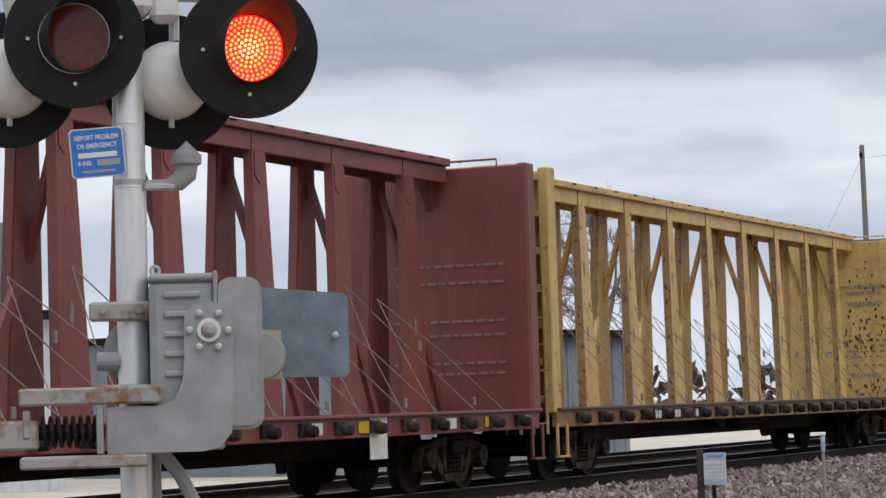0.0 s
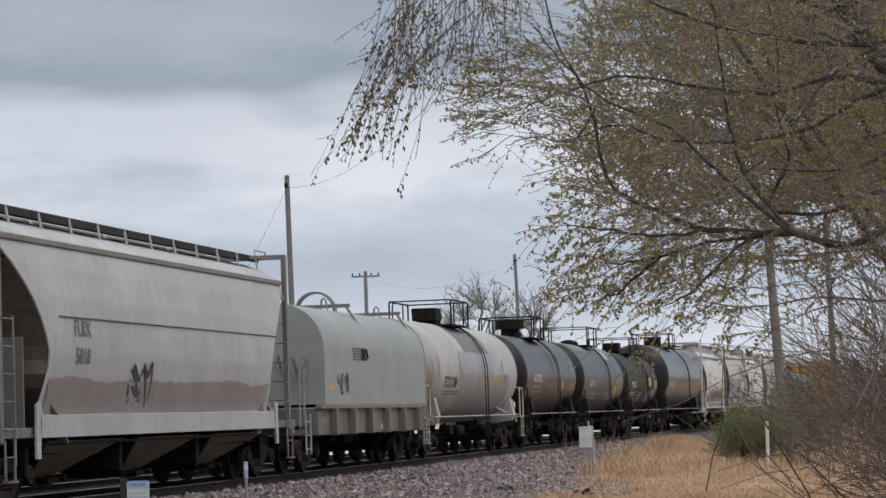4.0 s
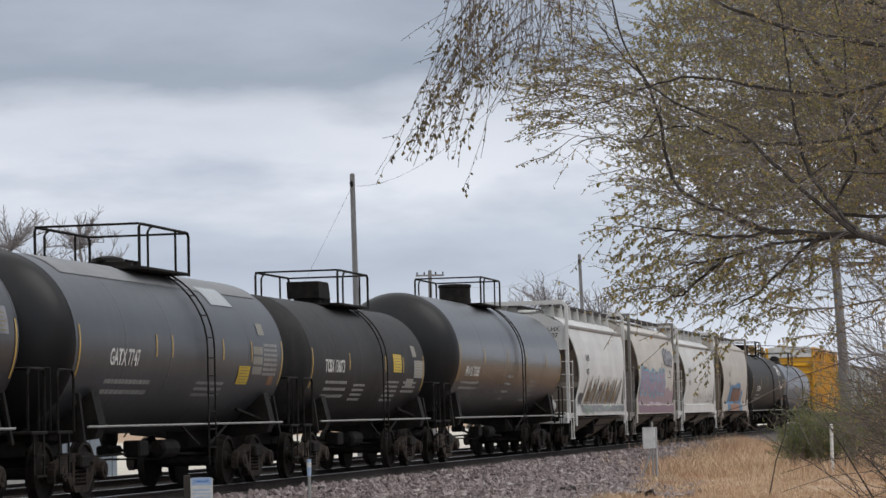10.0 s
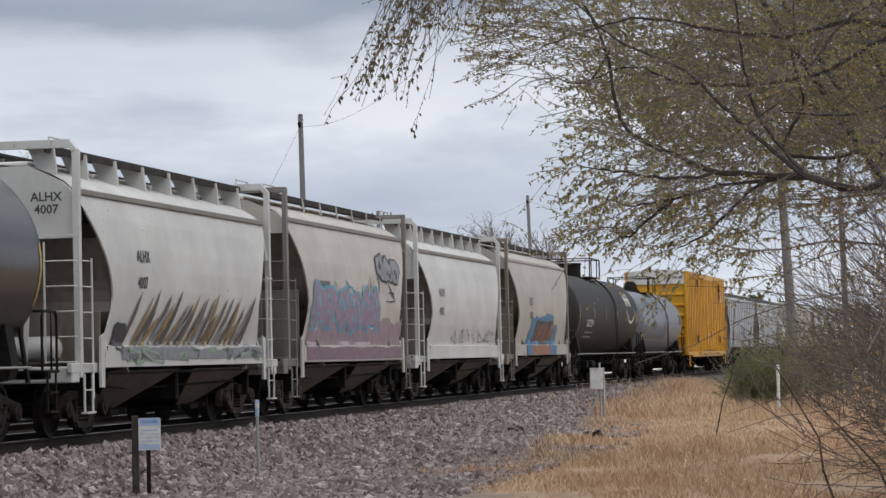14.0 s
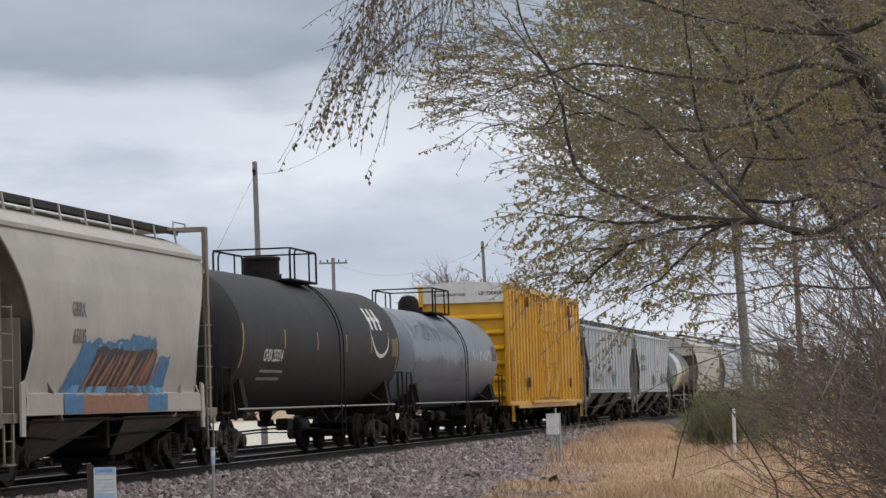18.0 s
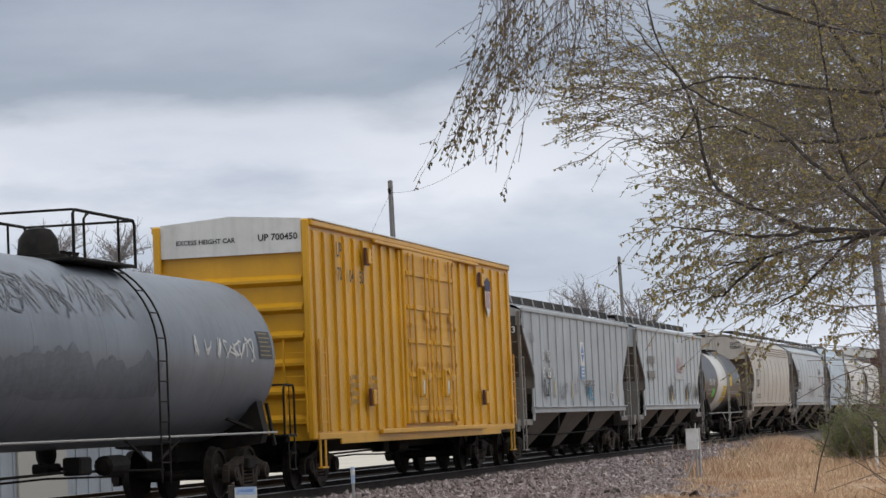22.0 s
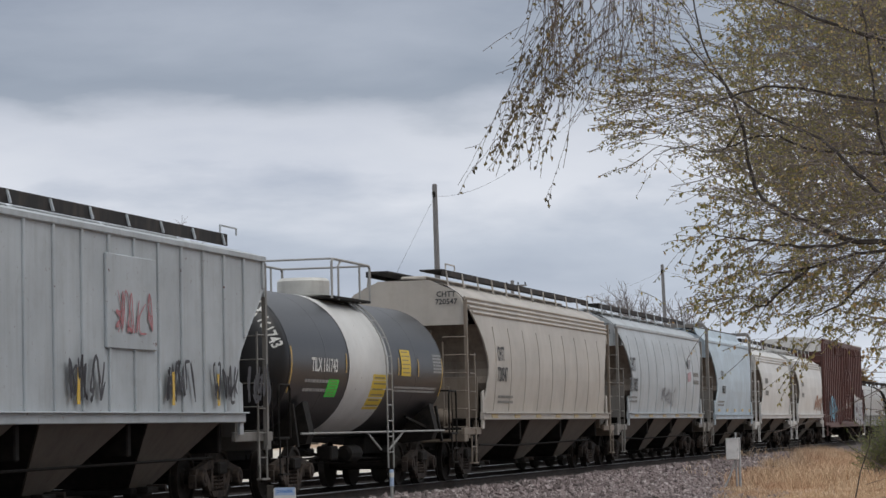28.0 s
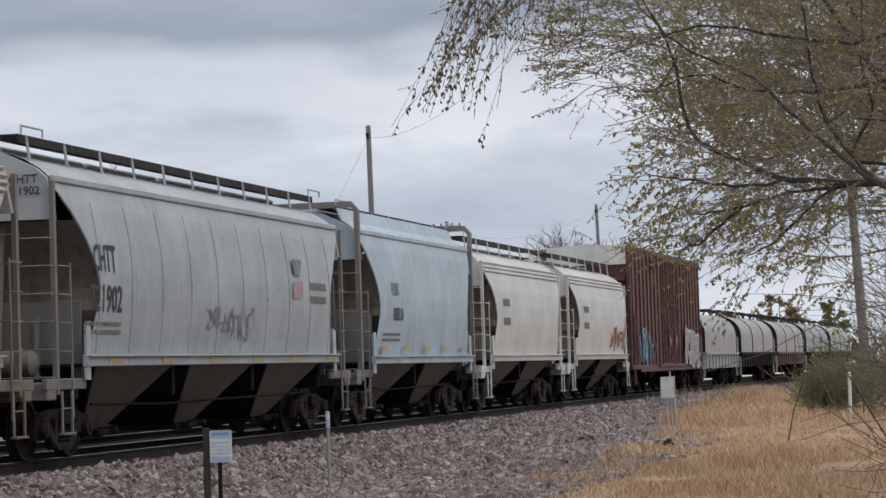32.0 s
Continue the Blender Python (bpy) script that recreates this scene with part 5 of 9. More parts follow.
def blocks(parent, bend, x0, x1, z0, z1, fill, edge, n, out=0.012, name="graffiti_block"):
    """Fat overlapping sprayed shapes with a dark rim, one after another; no letters."""
    w = (x1 - x0) / n
    for i in range(n):
        cx, cz = x0 + w * (i + 0.5) + random.uniform(-0.1, 0.1) * w, (z0 + z1) / 2 + random.uniform(-0.08, 0.08) * (z1 - z0)
        ph, lean = random.uniform(0, 6), random.uniform(-0.25, 0.35)
        rim, face = Kit(), Kit()
        blob(rim, bend, cx, cz, w * 0.58, (z1 - z0) * 0.5, lean, out, 0.13, ph)
        blob(face, bend, cx, cz, w * 0.50, (z1 - z0) * 0.43, lean, out + 0.003, 0.13, ph)
        part(name, rim, edge, parent)
        part(name, face, fill, parent)
        for _ in range(2):
            cut = Kit()
            blob(cut, bend, cx + random.uniform(-0.25, 0.25) * w, cz + random.uniform(-0.25, 0.25) * (z1 - z0), w * 0.09, (z1 - z0) * random.uniform(0.06, 0.16), random.uniform(-0.6, 0.6), out + 0.006, 0.1, ph)
            part(name, cut, edge, parent)


def scrawl(parent, bend, x0, x1, z0, z1, mat, n=5, r=0.03, name="graffiti_tag"):
    """Loose spray lines, crossing and looping, of uneven width; no letters."""
    k = Kit()
    w, hh = (x1 - x0) / n, z1 - z0
    for i in range(n):
        for stroke in range(random.choice((1, 2, 2, 3))):
            c = [Vector((x0 + w * (i + random.uniform(-0.1, 1.1)), 0, z0 + hh * random.choice((random.uniform(0, 0.25), random.uniform(0.3, 0.7), random.uniform(0.75, 1.05))))) for _ in range(random.choice((3, 4, 5)))]
            pts = []
            for j in range(len(c) - 1):
                a, b, e, d = c[max(j - 1, 0)], c[j], c[j + 1], c[min(j + 2, len(c) - 1)]
                for f in (0, 0.2, 0.4, 0.6, 0.8):
                    pts.append(0.5 * ((2 * b) + (e - a) * f + (2 * a - 5 * b + 4 * e - d) * f * f + (3 * b - a - 3 * e + d) * f**3))
            pts.append(c[-1])
            v = []
            m = len(pts)
            for j, p in enumerate(pts):
                d = pts[min(j + 1, m - 1)] - pts[max(j - 1, 0)]
                wide = r * (0.45 + 0.6 * math.sin(math.pi * (j + 0.7) / (m + 0.5))) * random.uniform(0.85, 1.15)
                nrm = Vector((-d.z, 0, d.x)).normalized() * wide
                for q in (p - nrm, p + nrm):
                    w3 = bend(q)
                    v.append((w3.x, w3.y - 0.004 - 0.002 * (len(k.v) % 3), w3.z))
            k.add(v, [(2 * j, 2 * j + 1, 2 * j + 3, 2 * j + 2) for j in range(m - 1)])
    tagged(part(name, k, mat, parent), kind="stuff")


def spray(name, c):
    return material(name, lambda a, co: mix(a, noise_fac(a, co, 5.0, 0.3, 0.75), tuple(v * 0.6 for v in c), c), rough=0.6)


G_RED, G_BLUE, G_GREEN, G_BROWN = spray("spray_red", (0.27, 0.045, 0.04)), spray("spray_blue", (0.07, 0.28, 0.45)), spray("spray_green", (0.085, 0.105, 0.075)), spray("spray_brown", (0.16, 0.095, 0.05))
G_PURPLE, G_WHITE, G_ORANGE, G_GREY, G_DARK = spray("spray_mauve", (0.34, 0.27, 0.36)), spray("spray_white", (0.66, 0.66, 0.64)), spray("spray_rust", (0.36, 0.17, 0.10)), spray("spray_grey", (0.29, 0.30, 0.33)), spray("spray_dark", (0.05, 0.05, 0.06))
G_CYAN, G_PINK = spray("spray_cyan", (0.16, 0.42, 0.58)), spray("spray_pink", (0.50, 0.33, 0.36))

# maroon and ochre lumber cars
s0, s1 = 17.6, 39.75
car = centre_beam("oxide-red centre-beam lumber car, empty, with full end bulkheads", s1 - s0, M_MAROON)
in_train(car, s0, s1)
h = (s1 - s0) / 2
for i in range(6):
    part("sill_marking", Kit().box((h - 0.6 - 1.35 * i, -1.50, 0.92), (0.34, 0.012, 0.14)), (M_FAINT, M_STRIPE, M_WHITEPAINT)[i % 3], car)
part("data_plate", Kit().box((h - 5.6, -1.50, 0.78), (0.5, 0.012, 0.52)), M_WHITEPAINT, car, "white data plate")
bk = Kit()
for row, z in enumerate((3.15, 2.9, 2.35, 2.15, 1.75, 1.6)):
    y = -1.1
    while y < 0.6:
        l = random.uniform(0.05, 0.2)
        bk.box((h - 0.298, y + l / 2, z), (0.004, l, 0.035))
        y += l + 0.05
tagged(part("stencil_line", bk, spray("worn_stencil", (0.33, 0.205, 0.19)), car), kind="stuff")

s0, s1 = 40.4, 62.75
car = centre_beam("worn ochre-yellow centre-beam lumber car, empty, rust-stained bulkheads", s1 - s0, M_CENTREYEL, M_RUSTYOCHRE)
in_train(car, s0, s1)
h = (s1 - s0) / 2
face = lambda y, z: Matrix.Translation((h - 0.30, y, z)) @ pose(0, 0, 0, 90, 0, -90)
for text, y, z, size in (("WARNING", -0.50, 3.14, 0.17), ("LOADING AND UNLOADING", -0.50, 3.52, 0.125), ("INSTRUCTIONS", -0.50, 3.38, 0.125), ("BULKHEADS", -0.50, 1.55, 0.14)):
    lettering(text, size, M_FAINTDARK, car, face(y, z), squeeze=0.9)
bk = Kit()
for row, z in enumerate((2.45, 2.33, 2.21, 2.09, 1.97, 1.78)):
    y = -1.2
    while y < 0.3:
        l = random.uniform(0.04, 0.12)
        bk.box((h - 0.298, y + l / 2, z), (0.008, l, 0.035))
        y += l + random.uniform(0.05, 0.16)
tagged(part("stencil_line", bk, M_FAINTDARK, car), kind="stuff")
def flat(p):
    return Vector((h - 0.297, p.x, p.z))


bk = Kit()
for i in range(110):
    y, z = random.uniform(-1.3, 0.25), random.choice((random.gauss(2.5, 0.35), random.gauss(1.25, 0.15), random.uniform(1.1, 4.1)))
    v = [flat(Vector((y + 0.0, 0, z)))] + [flat(Vector((y + random.uniform(0.010, 0.038) * math.cos(a * 0.785), 0, z + random.uniform(0.015, 0.07) * math.sin(a * 0.785)))) for a in range(8)]
    bk.add([(p.x + 0.004, p.y, p.z) for p in v], [(0, 1 + a, 1 + (a + 1) % 8) for a in range(8)])
tagged(part("rust_patch", bk, spray("rust_flake", (0.09, 0.040, 0.024)), car, "dark rust patches"), kind="stuff")
for x in (-6.6, -5.6, -4.5):
    part("sill_marking", Kit().box((x, -1.50, 0.92), (0.55, 0.012, 0.18)), M_DARKPAINT, car)
    bars(car, M_WHITEPAINT, x, 0.86, 0.4, 1, -1.512, h=0.12)

# tan hopper with the long mural
def swath(parent, bend, x0, x1, z0, z1, mat, out, lean=0.0, rough=0.06, seed=0.0, name="graffiti"):
    """A field of sprayed paint with uneven borders; lean pushes its top along the car."""
    cols, rows_ = max(8, int((x1 - x0) / 0.12)), 7
    v = []
    for i in range(cols + 1):
        f = i / cols
        lo = z0 + rough * 0.4 * noise.noise((f * 9 + seed, 1.3, seed))
        hi = z1 + rough * 2.0 * noise.noise((f * 7 + seed, 5.1, seed)) + rough * 1.2 * noise.noise((f * 26 + seed, 7.7, seed))
        for r in range(rows_ + 1):
            g = r / rows_
            edge_wave = rough * 1.5 * noise.noise((g * 5 + seed, 3.0 + (f > 0.5), seed)) * (1 - min(f, 1 - f) * 2)
            p = bend(Vector((x0 + (x1 - x0) * f + lean * g + edge_wave, 0, lo + (hi - lo) * g)))
            v.append((p.x, p.y - out, p.z))
    m = rows_ + 1
    part(name, Kit().add(v, [(i * m + r, (i + 1) * m + r, (i + 1) * m + r + 1, i * m + r + 1) for i in range(cols) for r in range(rows_)]), mat, parent)


s0, s1 = 63.3, 82.8
car, body, bend = hopper_car("tan weathered covered hopper with a red, blue and green graffiti mural", s1 - s0, M_TANTOP, 3, edge=4.10, sill=1.02, cut=1.7, walk_z=4.64, ledge=0.34, tuck=0.10, corner="square", frame_mat=M_FRAMEGREY, edge_mat=M_DUSTEDGE, flange=False, panel=0.35)
in_train(car, s0, s1)
G_DEEPRED, G_PALERED, G_SLATEBAND = spray("spray_deep_red", (0.17, 0.03, 0.03)), spray("spray_pale_red", (0.42, 0.13, 0.12)), spray("spray_slate", (0.13, 0.155, 0.155))
lettering("CEFX", 0.42, M_DARKPAINT, body, near_side(67.15 - 73.05, 2.83, -1.6), bend, squeeze=0.85)
lettering("76261", 0.42, M_DARKPAINT, body, near_side(67.15 - 73.05, 2.36, -1.6), bend, squeeze=0.8)
swath(body, bend, -7.1, -2.6, 1.95, 2.28, G_BLUE, 0.003, 0.25, 0.11, 1.0)
scrawl(body, bend, -7.2, -2.4, 2.05, 2.42, G_BLUE, 12, 0.045)
swath(body, bend, -6.8, -2.9, 1.37, 2.08, G_RED, 0.010, 0.35, 0.05, 2.0)
scrawl(body, bend, -6.6, -3.0, 1.42, 2.0, G_DEEPRED, 9, 0.055)
scrawl(body, bend, -6.6, -2.8, 1.45, 2.02, G_PINK, 7, 0.012)
swath(body, bend, -6.8, -3.0, 1.04, 1.35, G_PALERED, 0.004, 0.0, 0.02, 3.0)
for u, w in ((-6.9, 0.12), (-5.2, 0.10), (-3.4, 0.40)):
    swath(body, bend, u, u + w, 1.05, 1.33, G_CYAN, 0.008, 0.12, 0.03, u)
swath(body, bend, -3.1, 0.9, 1.37, 2.16, G_GREEN, 0.006, 0.45, 0.08, 4.0)
scrawl(body, bend, -2.2, 1.0, 1.9, 2.25, G_DARK, 7, 0.05)
scrawl(body, bend, -2.4, 1.0, 1.45, 2.0, G_DARK, 5, 0.07)
swath(body, bend, -2.95, 0.6, 1.04, 1.35, G_SLATEBAND, 0.004, 0.0, 0.02, 5.0)
swath(body, bend, 0.65, 1.2, 1.04, 1.5, G_WHITE, 0.005, 0.1, 0.05, 6.0)
swath(body, bend, 1.5, 6.0, 1.37, 1.86, G_BROWN, 0.006, 0.25, 0.04, 7.0)
swath(body, bend, 1.25, 6.0, 1.04, 1.35, spray("spray_mud", (0.20, 0.14, 0.105)), 0.004, 0.0, 0.02, 8.0)
scrawl(body, bend, 1.6, 6.2, 1.42, 1.86, spray("spray_paleline", (0.50, 0.47, 0.42)), 6, 0.016)
blocks(body, bend, 5.1, 7.0, 2.45, 3.05, G_DARK, G_GREY, 4, 0.006)
scrawl(body, bend, 5.2, 7.1, 2.25, 2.6, G_DARK, 4, 0.03)
scrawl(body, bend, -7.6, -6.5, 2.5, 3.0, G_GREY, 5, 0.016)

# pale grey hopper
s0, s1 = 83.2, 101.5
car, body, bend = hopper_car("pale grey rounded covered hopper, mauve-brown shade band painted above the sill", s1 - s0, M_PALE, 3, edge=4.06, sill=1.02, cut=1.7, walk_z=4.64, ledge=0.34, tuck=0.15, corner="square", frame_mat=M_FRAMEGREY, edge_mat=M_EDGE, flange=False, panel=0.35)
in_train(car, s0, s1)
lettering("FLRX", 0.36, M_FAINTDARK, body, near_side(-5.2, 2.72, -1.6), bend)
lettering("5818", 0.36, M_FAINTDARK, body, near_side(-5.2, 2.28, -1.6), bend)
scrawl(body, bend, -2.6, -1.2, 1.42, 2.2, G_DARK, 2, 0.05)
# Mauve-brown band: shade where the side curves under, painted on.
M_UNDERCURVE = paint("undercurve_shade", (0.33, 0.295, 0.285), dirt=(0.20, 0.165, 0.155), amount=0.6, streak=0.5)
swath(body, bend, -6.75, 6.6, 1.40, 1.92, M_UNDERCURVE, 0.004, 0.0, 0.05, 9.0, "stain_band")
part("weld_line", Kit().tube([bend(Vector((x, 0, 2.9))) for x in np.linspace(-6.3, 7.2, 8)], 0.016, 5), M_FAINTDARK, body)

# grey coil car with the hood on
s0, s1 = 101.9, 115.75
car = coil_car("light grey coil steel car with one tall hood and ribbed sides", s1 - s0, M_COIL, base_mat=M_COILBASE, single=True)
in_train(car, s0, s1)
c = (s0 + s1) / 2
for i in range(5):
    part("emblem_stripe", Kit().bar((107.02 + 0.025 * i - c, -1.474, 2.81 - 0.065 * i), (107.86 - c, -1.474, 2.81 - 0.065 * i), 0.012, 0.036), M_DARKPAINT, car)
for xa, za, xb, zb in ((107.92, 2.53, 107.98, 2.82), (107.98, 2.82, 108.20, 2.53), (108.20, 2.53, 108.26, 2.82), (108.62, 2.80, 108.40, 2.77), (108.40, 2.77, 108.58, 2.60), (108.58, 2.60, 108.36, 2.54)):
    part("emblem_block", Kit().bar((xa - c, -1.476, za), (xb - c, -1.476, zb), 0.012, 0.085), M_DARKPAINT, car)
flat = lambda p: Vector((p.x, -1.472, p.z))
scrawl(car, flat, 105.4 - c, 106.55 - c, 1.72, 2.2, G_DARK, 4, 0.018)
part("sill_marking", Kit().box((104.85 - c, -1.474, 1.88), (0.75, 0.010, 0.13)), M_WORNSTRIPE, car, "worn yellow marking")
for xs, w, z, m in ((104.05, 0.75, 1.14, M_RUSTPATCH), (109.2, 0.30, 1.20, M_RUSTPATCH), (111.0, 0.32, 1.20, M_RUSTPATCH), (110.0, 0.16, 0.96, M_PALEMETAL), (112.2, 0.28, 1.06, M_PALEMETAL)):
    part("sill_marking", Kit().box((xs - c, -1.478, z), (w, 0.008, 0.13)), m, car)
bars(car, M_FAINTDARK, 105.75 - c, 1.08, 1.9, 1, -1.478, 0.17)
scrawl(car, lambda p: Vector((103.95 - c, p.x, p.z)), -1.2, -0.4, 2.0, 2.6, G_GREY, 3, 0.03)
k = Kit()
ring = [(math.cos(t), math.sin(t)) for t in np.linspace(0, math.pi, 15)]
k.slab_x([(0.51 * a, 3.78 + 0.51 * b) for a, b in ring] + [(0.46 * a, 3.78 + 0.46 * b) for a, b in reversed(ring)], 109.45 - c, 109.72 - c)
part("guard_hoop", k, M_FRAMEGREY, car, "dark steel half-round hoop on the hood")

# tank cars
def tank(s0, s1, a, b, radius, zc, label, mat, **kw):
    c = (s0 + s1) / 2
    kw["stripes"] = [u - c for u in kw.get("stripes", ())]
    car, body, wrap = tank_car(label, s1 - s0, (a - c, b - c), radius, zc, mat, **kw)
    in_train(car, s0, s1)
    return car, body, wrap, c


R, Z = 1.42, 2.42
car, body, wrap, c = tank(115.75, 132.0, 116.2, 131.2, 1.46, 2.42, "white tank car, stained and patched, with white handrails", M_WHITE, dome="box", loops="white")
lettering("ETCX 21084", 0.42, M_DARKPAINT, body, near_side(119.47 - c, 2.08, -1.5), wrap, squeeze=0.85)
bars(body, M_FAINTDARK, 119.9 - c, 1.82, 2.2, 2, -1.5, bend=wrap)
M_TANKDIRT = paint("dirty_white_belly", (0.335, 0.335, 0.33), dirt=(0.22, 0.185, 0.155), amount=0.6, streak=0.6)
M_GREYWASH = paint("grey_overpaint", (0.345, 0.36, 0.375), dirt=(0.17, 0.145, 0.125), amount=0.5, streak=0.5)
M_PRIMER = paint("purple_grey_primer", (0.185, 0.168, 0.172), dirt=(0.10, 0.08, 0.075), amount=0.4, streak=0.4)
patch_on(body, wrap, 120.9 - c, 126.3 - c, -0.05, 0.40, 2.42, 1.46, M_GREYWASH, "repaint_patch")
patch_on(body, wrap, 122.0 - c, 126.1 - c, 0.41, 1.25, 2.42, 1.46, M_PRIMER, "repaint_patch", label="purple-grey primer patch")
patch_on(body, wrap, 120.9 - c, 129.2 - c, -1.15, -0.05, 2.42, 1.458, M_TANKDIRT, "repaint_patch")
patch_on(body, wrap, 126.3 - c, 127.4 - c, -0.05, 0.12, 2.42, 1.46, M_PATCH, "repaint_patch")
for x in (120.7, 123.0, 126.0):
    patch_on(body, wrap, x - c, x + 0.07 - c, -0.12, 0.16, 2.42, 1.463, M_WORNSTRIPE, "reflector_strip")
patch_on(body, wrap, 126.5 - c, 127.1 - c, -0.2, -0.06, 2.42, 1.46, M_PLACARD, "placard")
patch_on(body, wrap, 128.2 - c, 128.6 - c, -0.2, -0.02, 2.42, 1.46, G_GREY, "data_panel")
for x in (117.6, 127.9):
    patch_on(body, wrap, x - c, x + 0.1 - c, -0.15, 0.28, 2.42, 1.46, G_GREY, "reflector_strip")
part("air_reservoir", Kit().lathe([(-0.42, 0.05), (-0.36, 0.2), (0.36, 0.2), (0.42, 0.05)], axis="x", c=(131.3 - c, -1.0, 1.42), n=14), M_WHITEPAINT, car, "white air reservoir", smooth=40)

car, body, wrap, c = tank(132.2, 145.1, 132.35, 144.55, R, Z, "black tank car with yellow reflector strips and a drum manway", M_BLACK2, head=M_BLACK, dome="drum", stripes=(133.3, 136.83, 139.76, 141.69, 143.9))
lettering("GATX202392", 0.36, M_WHITEPAINT, body, near_side(135.15 - c, 2.32, -1.5), wrap, squeeze=0.8)
bars(body, M_FAINT, 135.1 - c, 2.0, 2.0, 2, -1.5, gap=0.16, h=0.08, bend=wrap)
patch_on(body, wrap, 140.5 - c, 141.1 - c, -0.33, -0.12, Z, R, M_PLACARD, "placard")
bars(body, M_FAINT, 138.1 - c, 2.1, 0.9, 3, -1.5, bend=wrap)
bars(body, M_FAINT, 143.2 - c, 2.7, 0.8, 2, -1.5, h=0.1, gap=0.16, bend=wrap)
patch_on(body, wrap, 142.6 - c, 143.2 - c, -0.35, -0.16, Z, R, M_FAINT, "data_panel")
patch_on(body, wrap, 142.75 - c, 143.5 - c, 0.36, 0.44, Z, R, M_FAINT, "data_panel")
patch_on(body, wrap, 142.85 - c, 143.6 - c, 0.02, 0.30, Z, R, G_GREY, "data_panel")

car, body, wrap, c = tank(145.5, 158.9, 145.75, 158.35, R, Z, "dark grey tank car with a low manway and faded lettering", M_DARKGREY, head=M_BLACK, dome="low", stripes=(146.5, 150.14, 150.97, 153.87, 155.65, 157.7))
lettering("GATX 7747", 0.36, M_WHITEPAINT, body, near_side(148.6 - c, 2.2, -1.5), wrap, squeeze=0.8)
bars(body, M_FAINT, 149.0 - c, 1.8, 2.2, 2, -1.5, gap=0.16, h=0.07, bend=wrap)
patch_on(body, wrap, 154.9 - c, 155.6 - c, -0.42, -0.18, Z, R, M_PLACARD, "placard")
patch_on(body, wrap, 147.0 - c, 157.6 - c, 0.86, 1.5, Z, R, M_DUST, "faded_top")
patch_on(body, wrap, 154.0 - c, 155.3 - c, 0.62, 0.96, Z, R + 0.004, M_PATCH, "repaint_patch")
bars(body, M_FAINT, 156.9 - c, 2.55, 0.9, 7, -1.5, gap=0.09, h=0.05, bend=wrap)
patch_on(body, wrap, 156.2 - c, 156.6 - c, 0.24, 0.40, Z, R, M_FAINT, "data_panel")
for dz in (-0.02, -0.15, -0.28):
    patch_on(body, wrap, 155.75 - c, 156.35 - c, dz, dz + 0.10, Z, R, M_FAINT, "data_panel")
bars(body, M_FAINT, 153.4 - c, 1.82, 1.6, 3, -1.5, gap=0.1, h=0.05, bend=wrap)
patch_on(body, wrap, 156.9 - c, 157.25 - c, -0.42, -0.30, Z, R, G_ORANGE, "placard")

car, body, wrap, c = tank(159.2, 171.9, 159.5, 171.0, 1.36, 2.36, "matte black tank car with a yellow placard and white data panel", M_MATTE, dome="box", stripes=(160.2, 163.2, 166.45, 168.2, 170.3))
lettering("TCBX 136073", 0.36, M_WHITEPAINT, body, near_side(162.0 - c, 2.25, -1.45), wrap, squeeze=0.75)
bars(body, M_FAINT, 162.3 - c, 1.9, 1.8, 3, -1.45, gap=0.14, h=0.06, bend=wrap)
patch_on(body, wrap, 167.2 - c, 168.0 - c, -0.12, 0.18, 2.36, 1.36, M_PLACARD, "placard")
patch_on(body, wrap, 169.3 - c, 170.2 - c, -0.2, 0.1, 2.36, 1.36, M_FAINT, "data_panel")
bars(body, M_FAINT, 167.3 - c, 1.95, 1.2, 5, -1.45, gap=0.1, h=0.05, bend=wrap)
bars(body, M_FAINT, 169.0 - c, 1.95, 1.3, 3, -1.45, gap=0.1, h=0.05, bend=wrap)
bars(body, M_FAINT, 164.3 - c, 1.86, 1.0, 4, -1.45, gap=0.1, h=0.05, bend=wrap)
patch_on(body, wrap, 168.6 - c, 169.3 - c, -0.36, -0.22, 2.36, 1.36, M_FAINT, "data_panel")
patch_on(body, wrap, 169.2 - c, 169.6 - c, 0.16, 0.36, 2.36, 1.36, M_FAINT, "data_panel")
bars(body, M_DARKPAINT, 169.75 - c, 2.44, 0.7, 4, -1.47, gap=0.1, h=0.04, bend=wrap)

R4, Z4 = 1.60, 2.70
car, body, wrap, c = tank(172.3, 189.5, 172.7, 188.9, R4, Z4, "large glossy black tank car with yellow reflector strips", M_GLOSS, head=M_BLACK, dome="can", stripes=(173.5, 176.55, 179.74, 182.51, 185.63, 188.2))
lettering("PNWX 702682", 0.34, M_WHITEPAINT, body, near_side(175.2 - c, 2.3, -1.6), wrap, squeeze=0.8)
bars(body, M_FAINT, 175.2 - c, 2.0, 2.2, 2, -1.6, gap=0.14, h=0.06, bend=wrap)
bars(body, M_FAINT, 180.3 - c, 2.2, 1.0, 4, -1.6, gap=0.2, h=0.06, bend=wrap)
bars(body, M_FAINT, 184.0 - c, 2.1, 1.1, 5, -1.6, gap=0.13, h=0.05, bend=wrap)

# four short hoppers
def short_hopper(s0, s1, label, mat, **kw):
    kw = {"edge": 3.92, "sill": 1.10, "cut": 1.15, "walk_z": 4.68, "ledge": 0.34, "flange": False, "edge_mat": M_EDGE, **kw}
    car, body, bend = hopper_car(label, s1 - s0, mat, 2, **kw)
    in_train(car, s0, s1)
    return car, body, bend, (s0 + s1) / 2


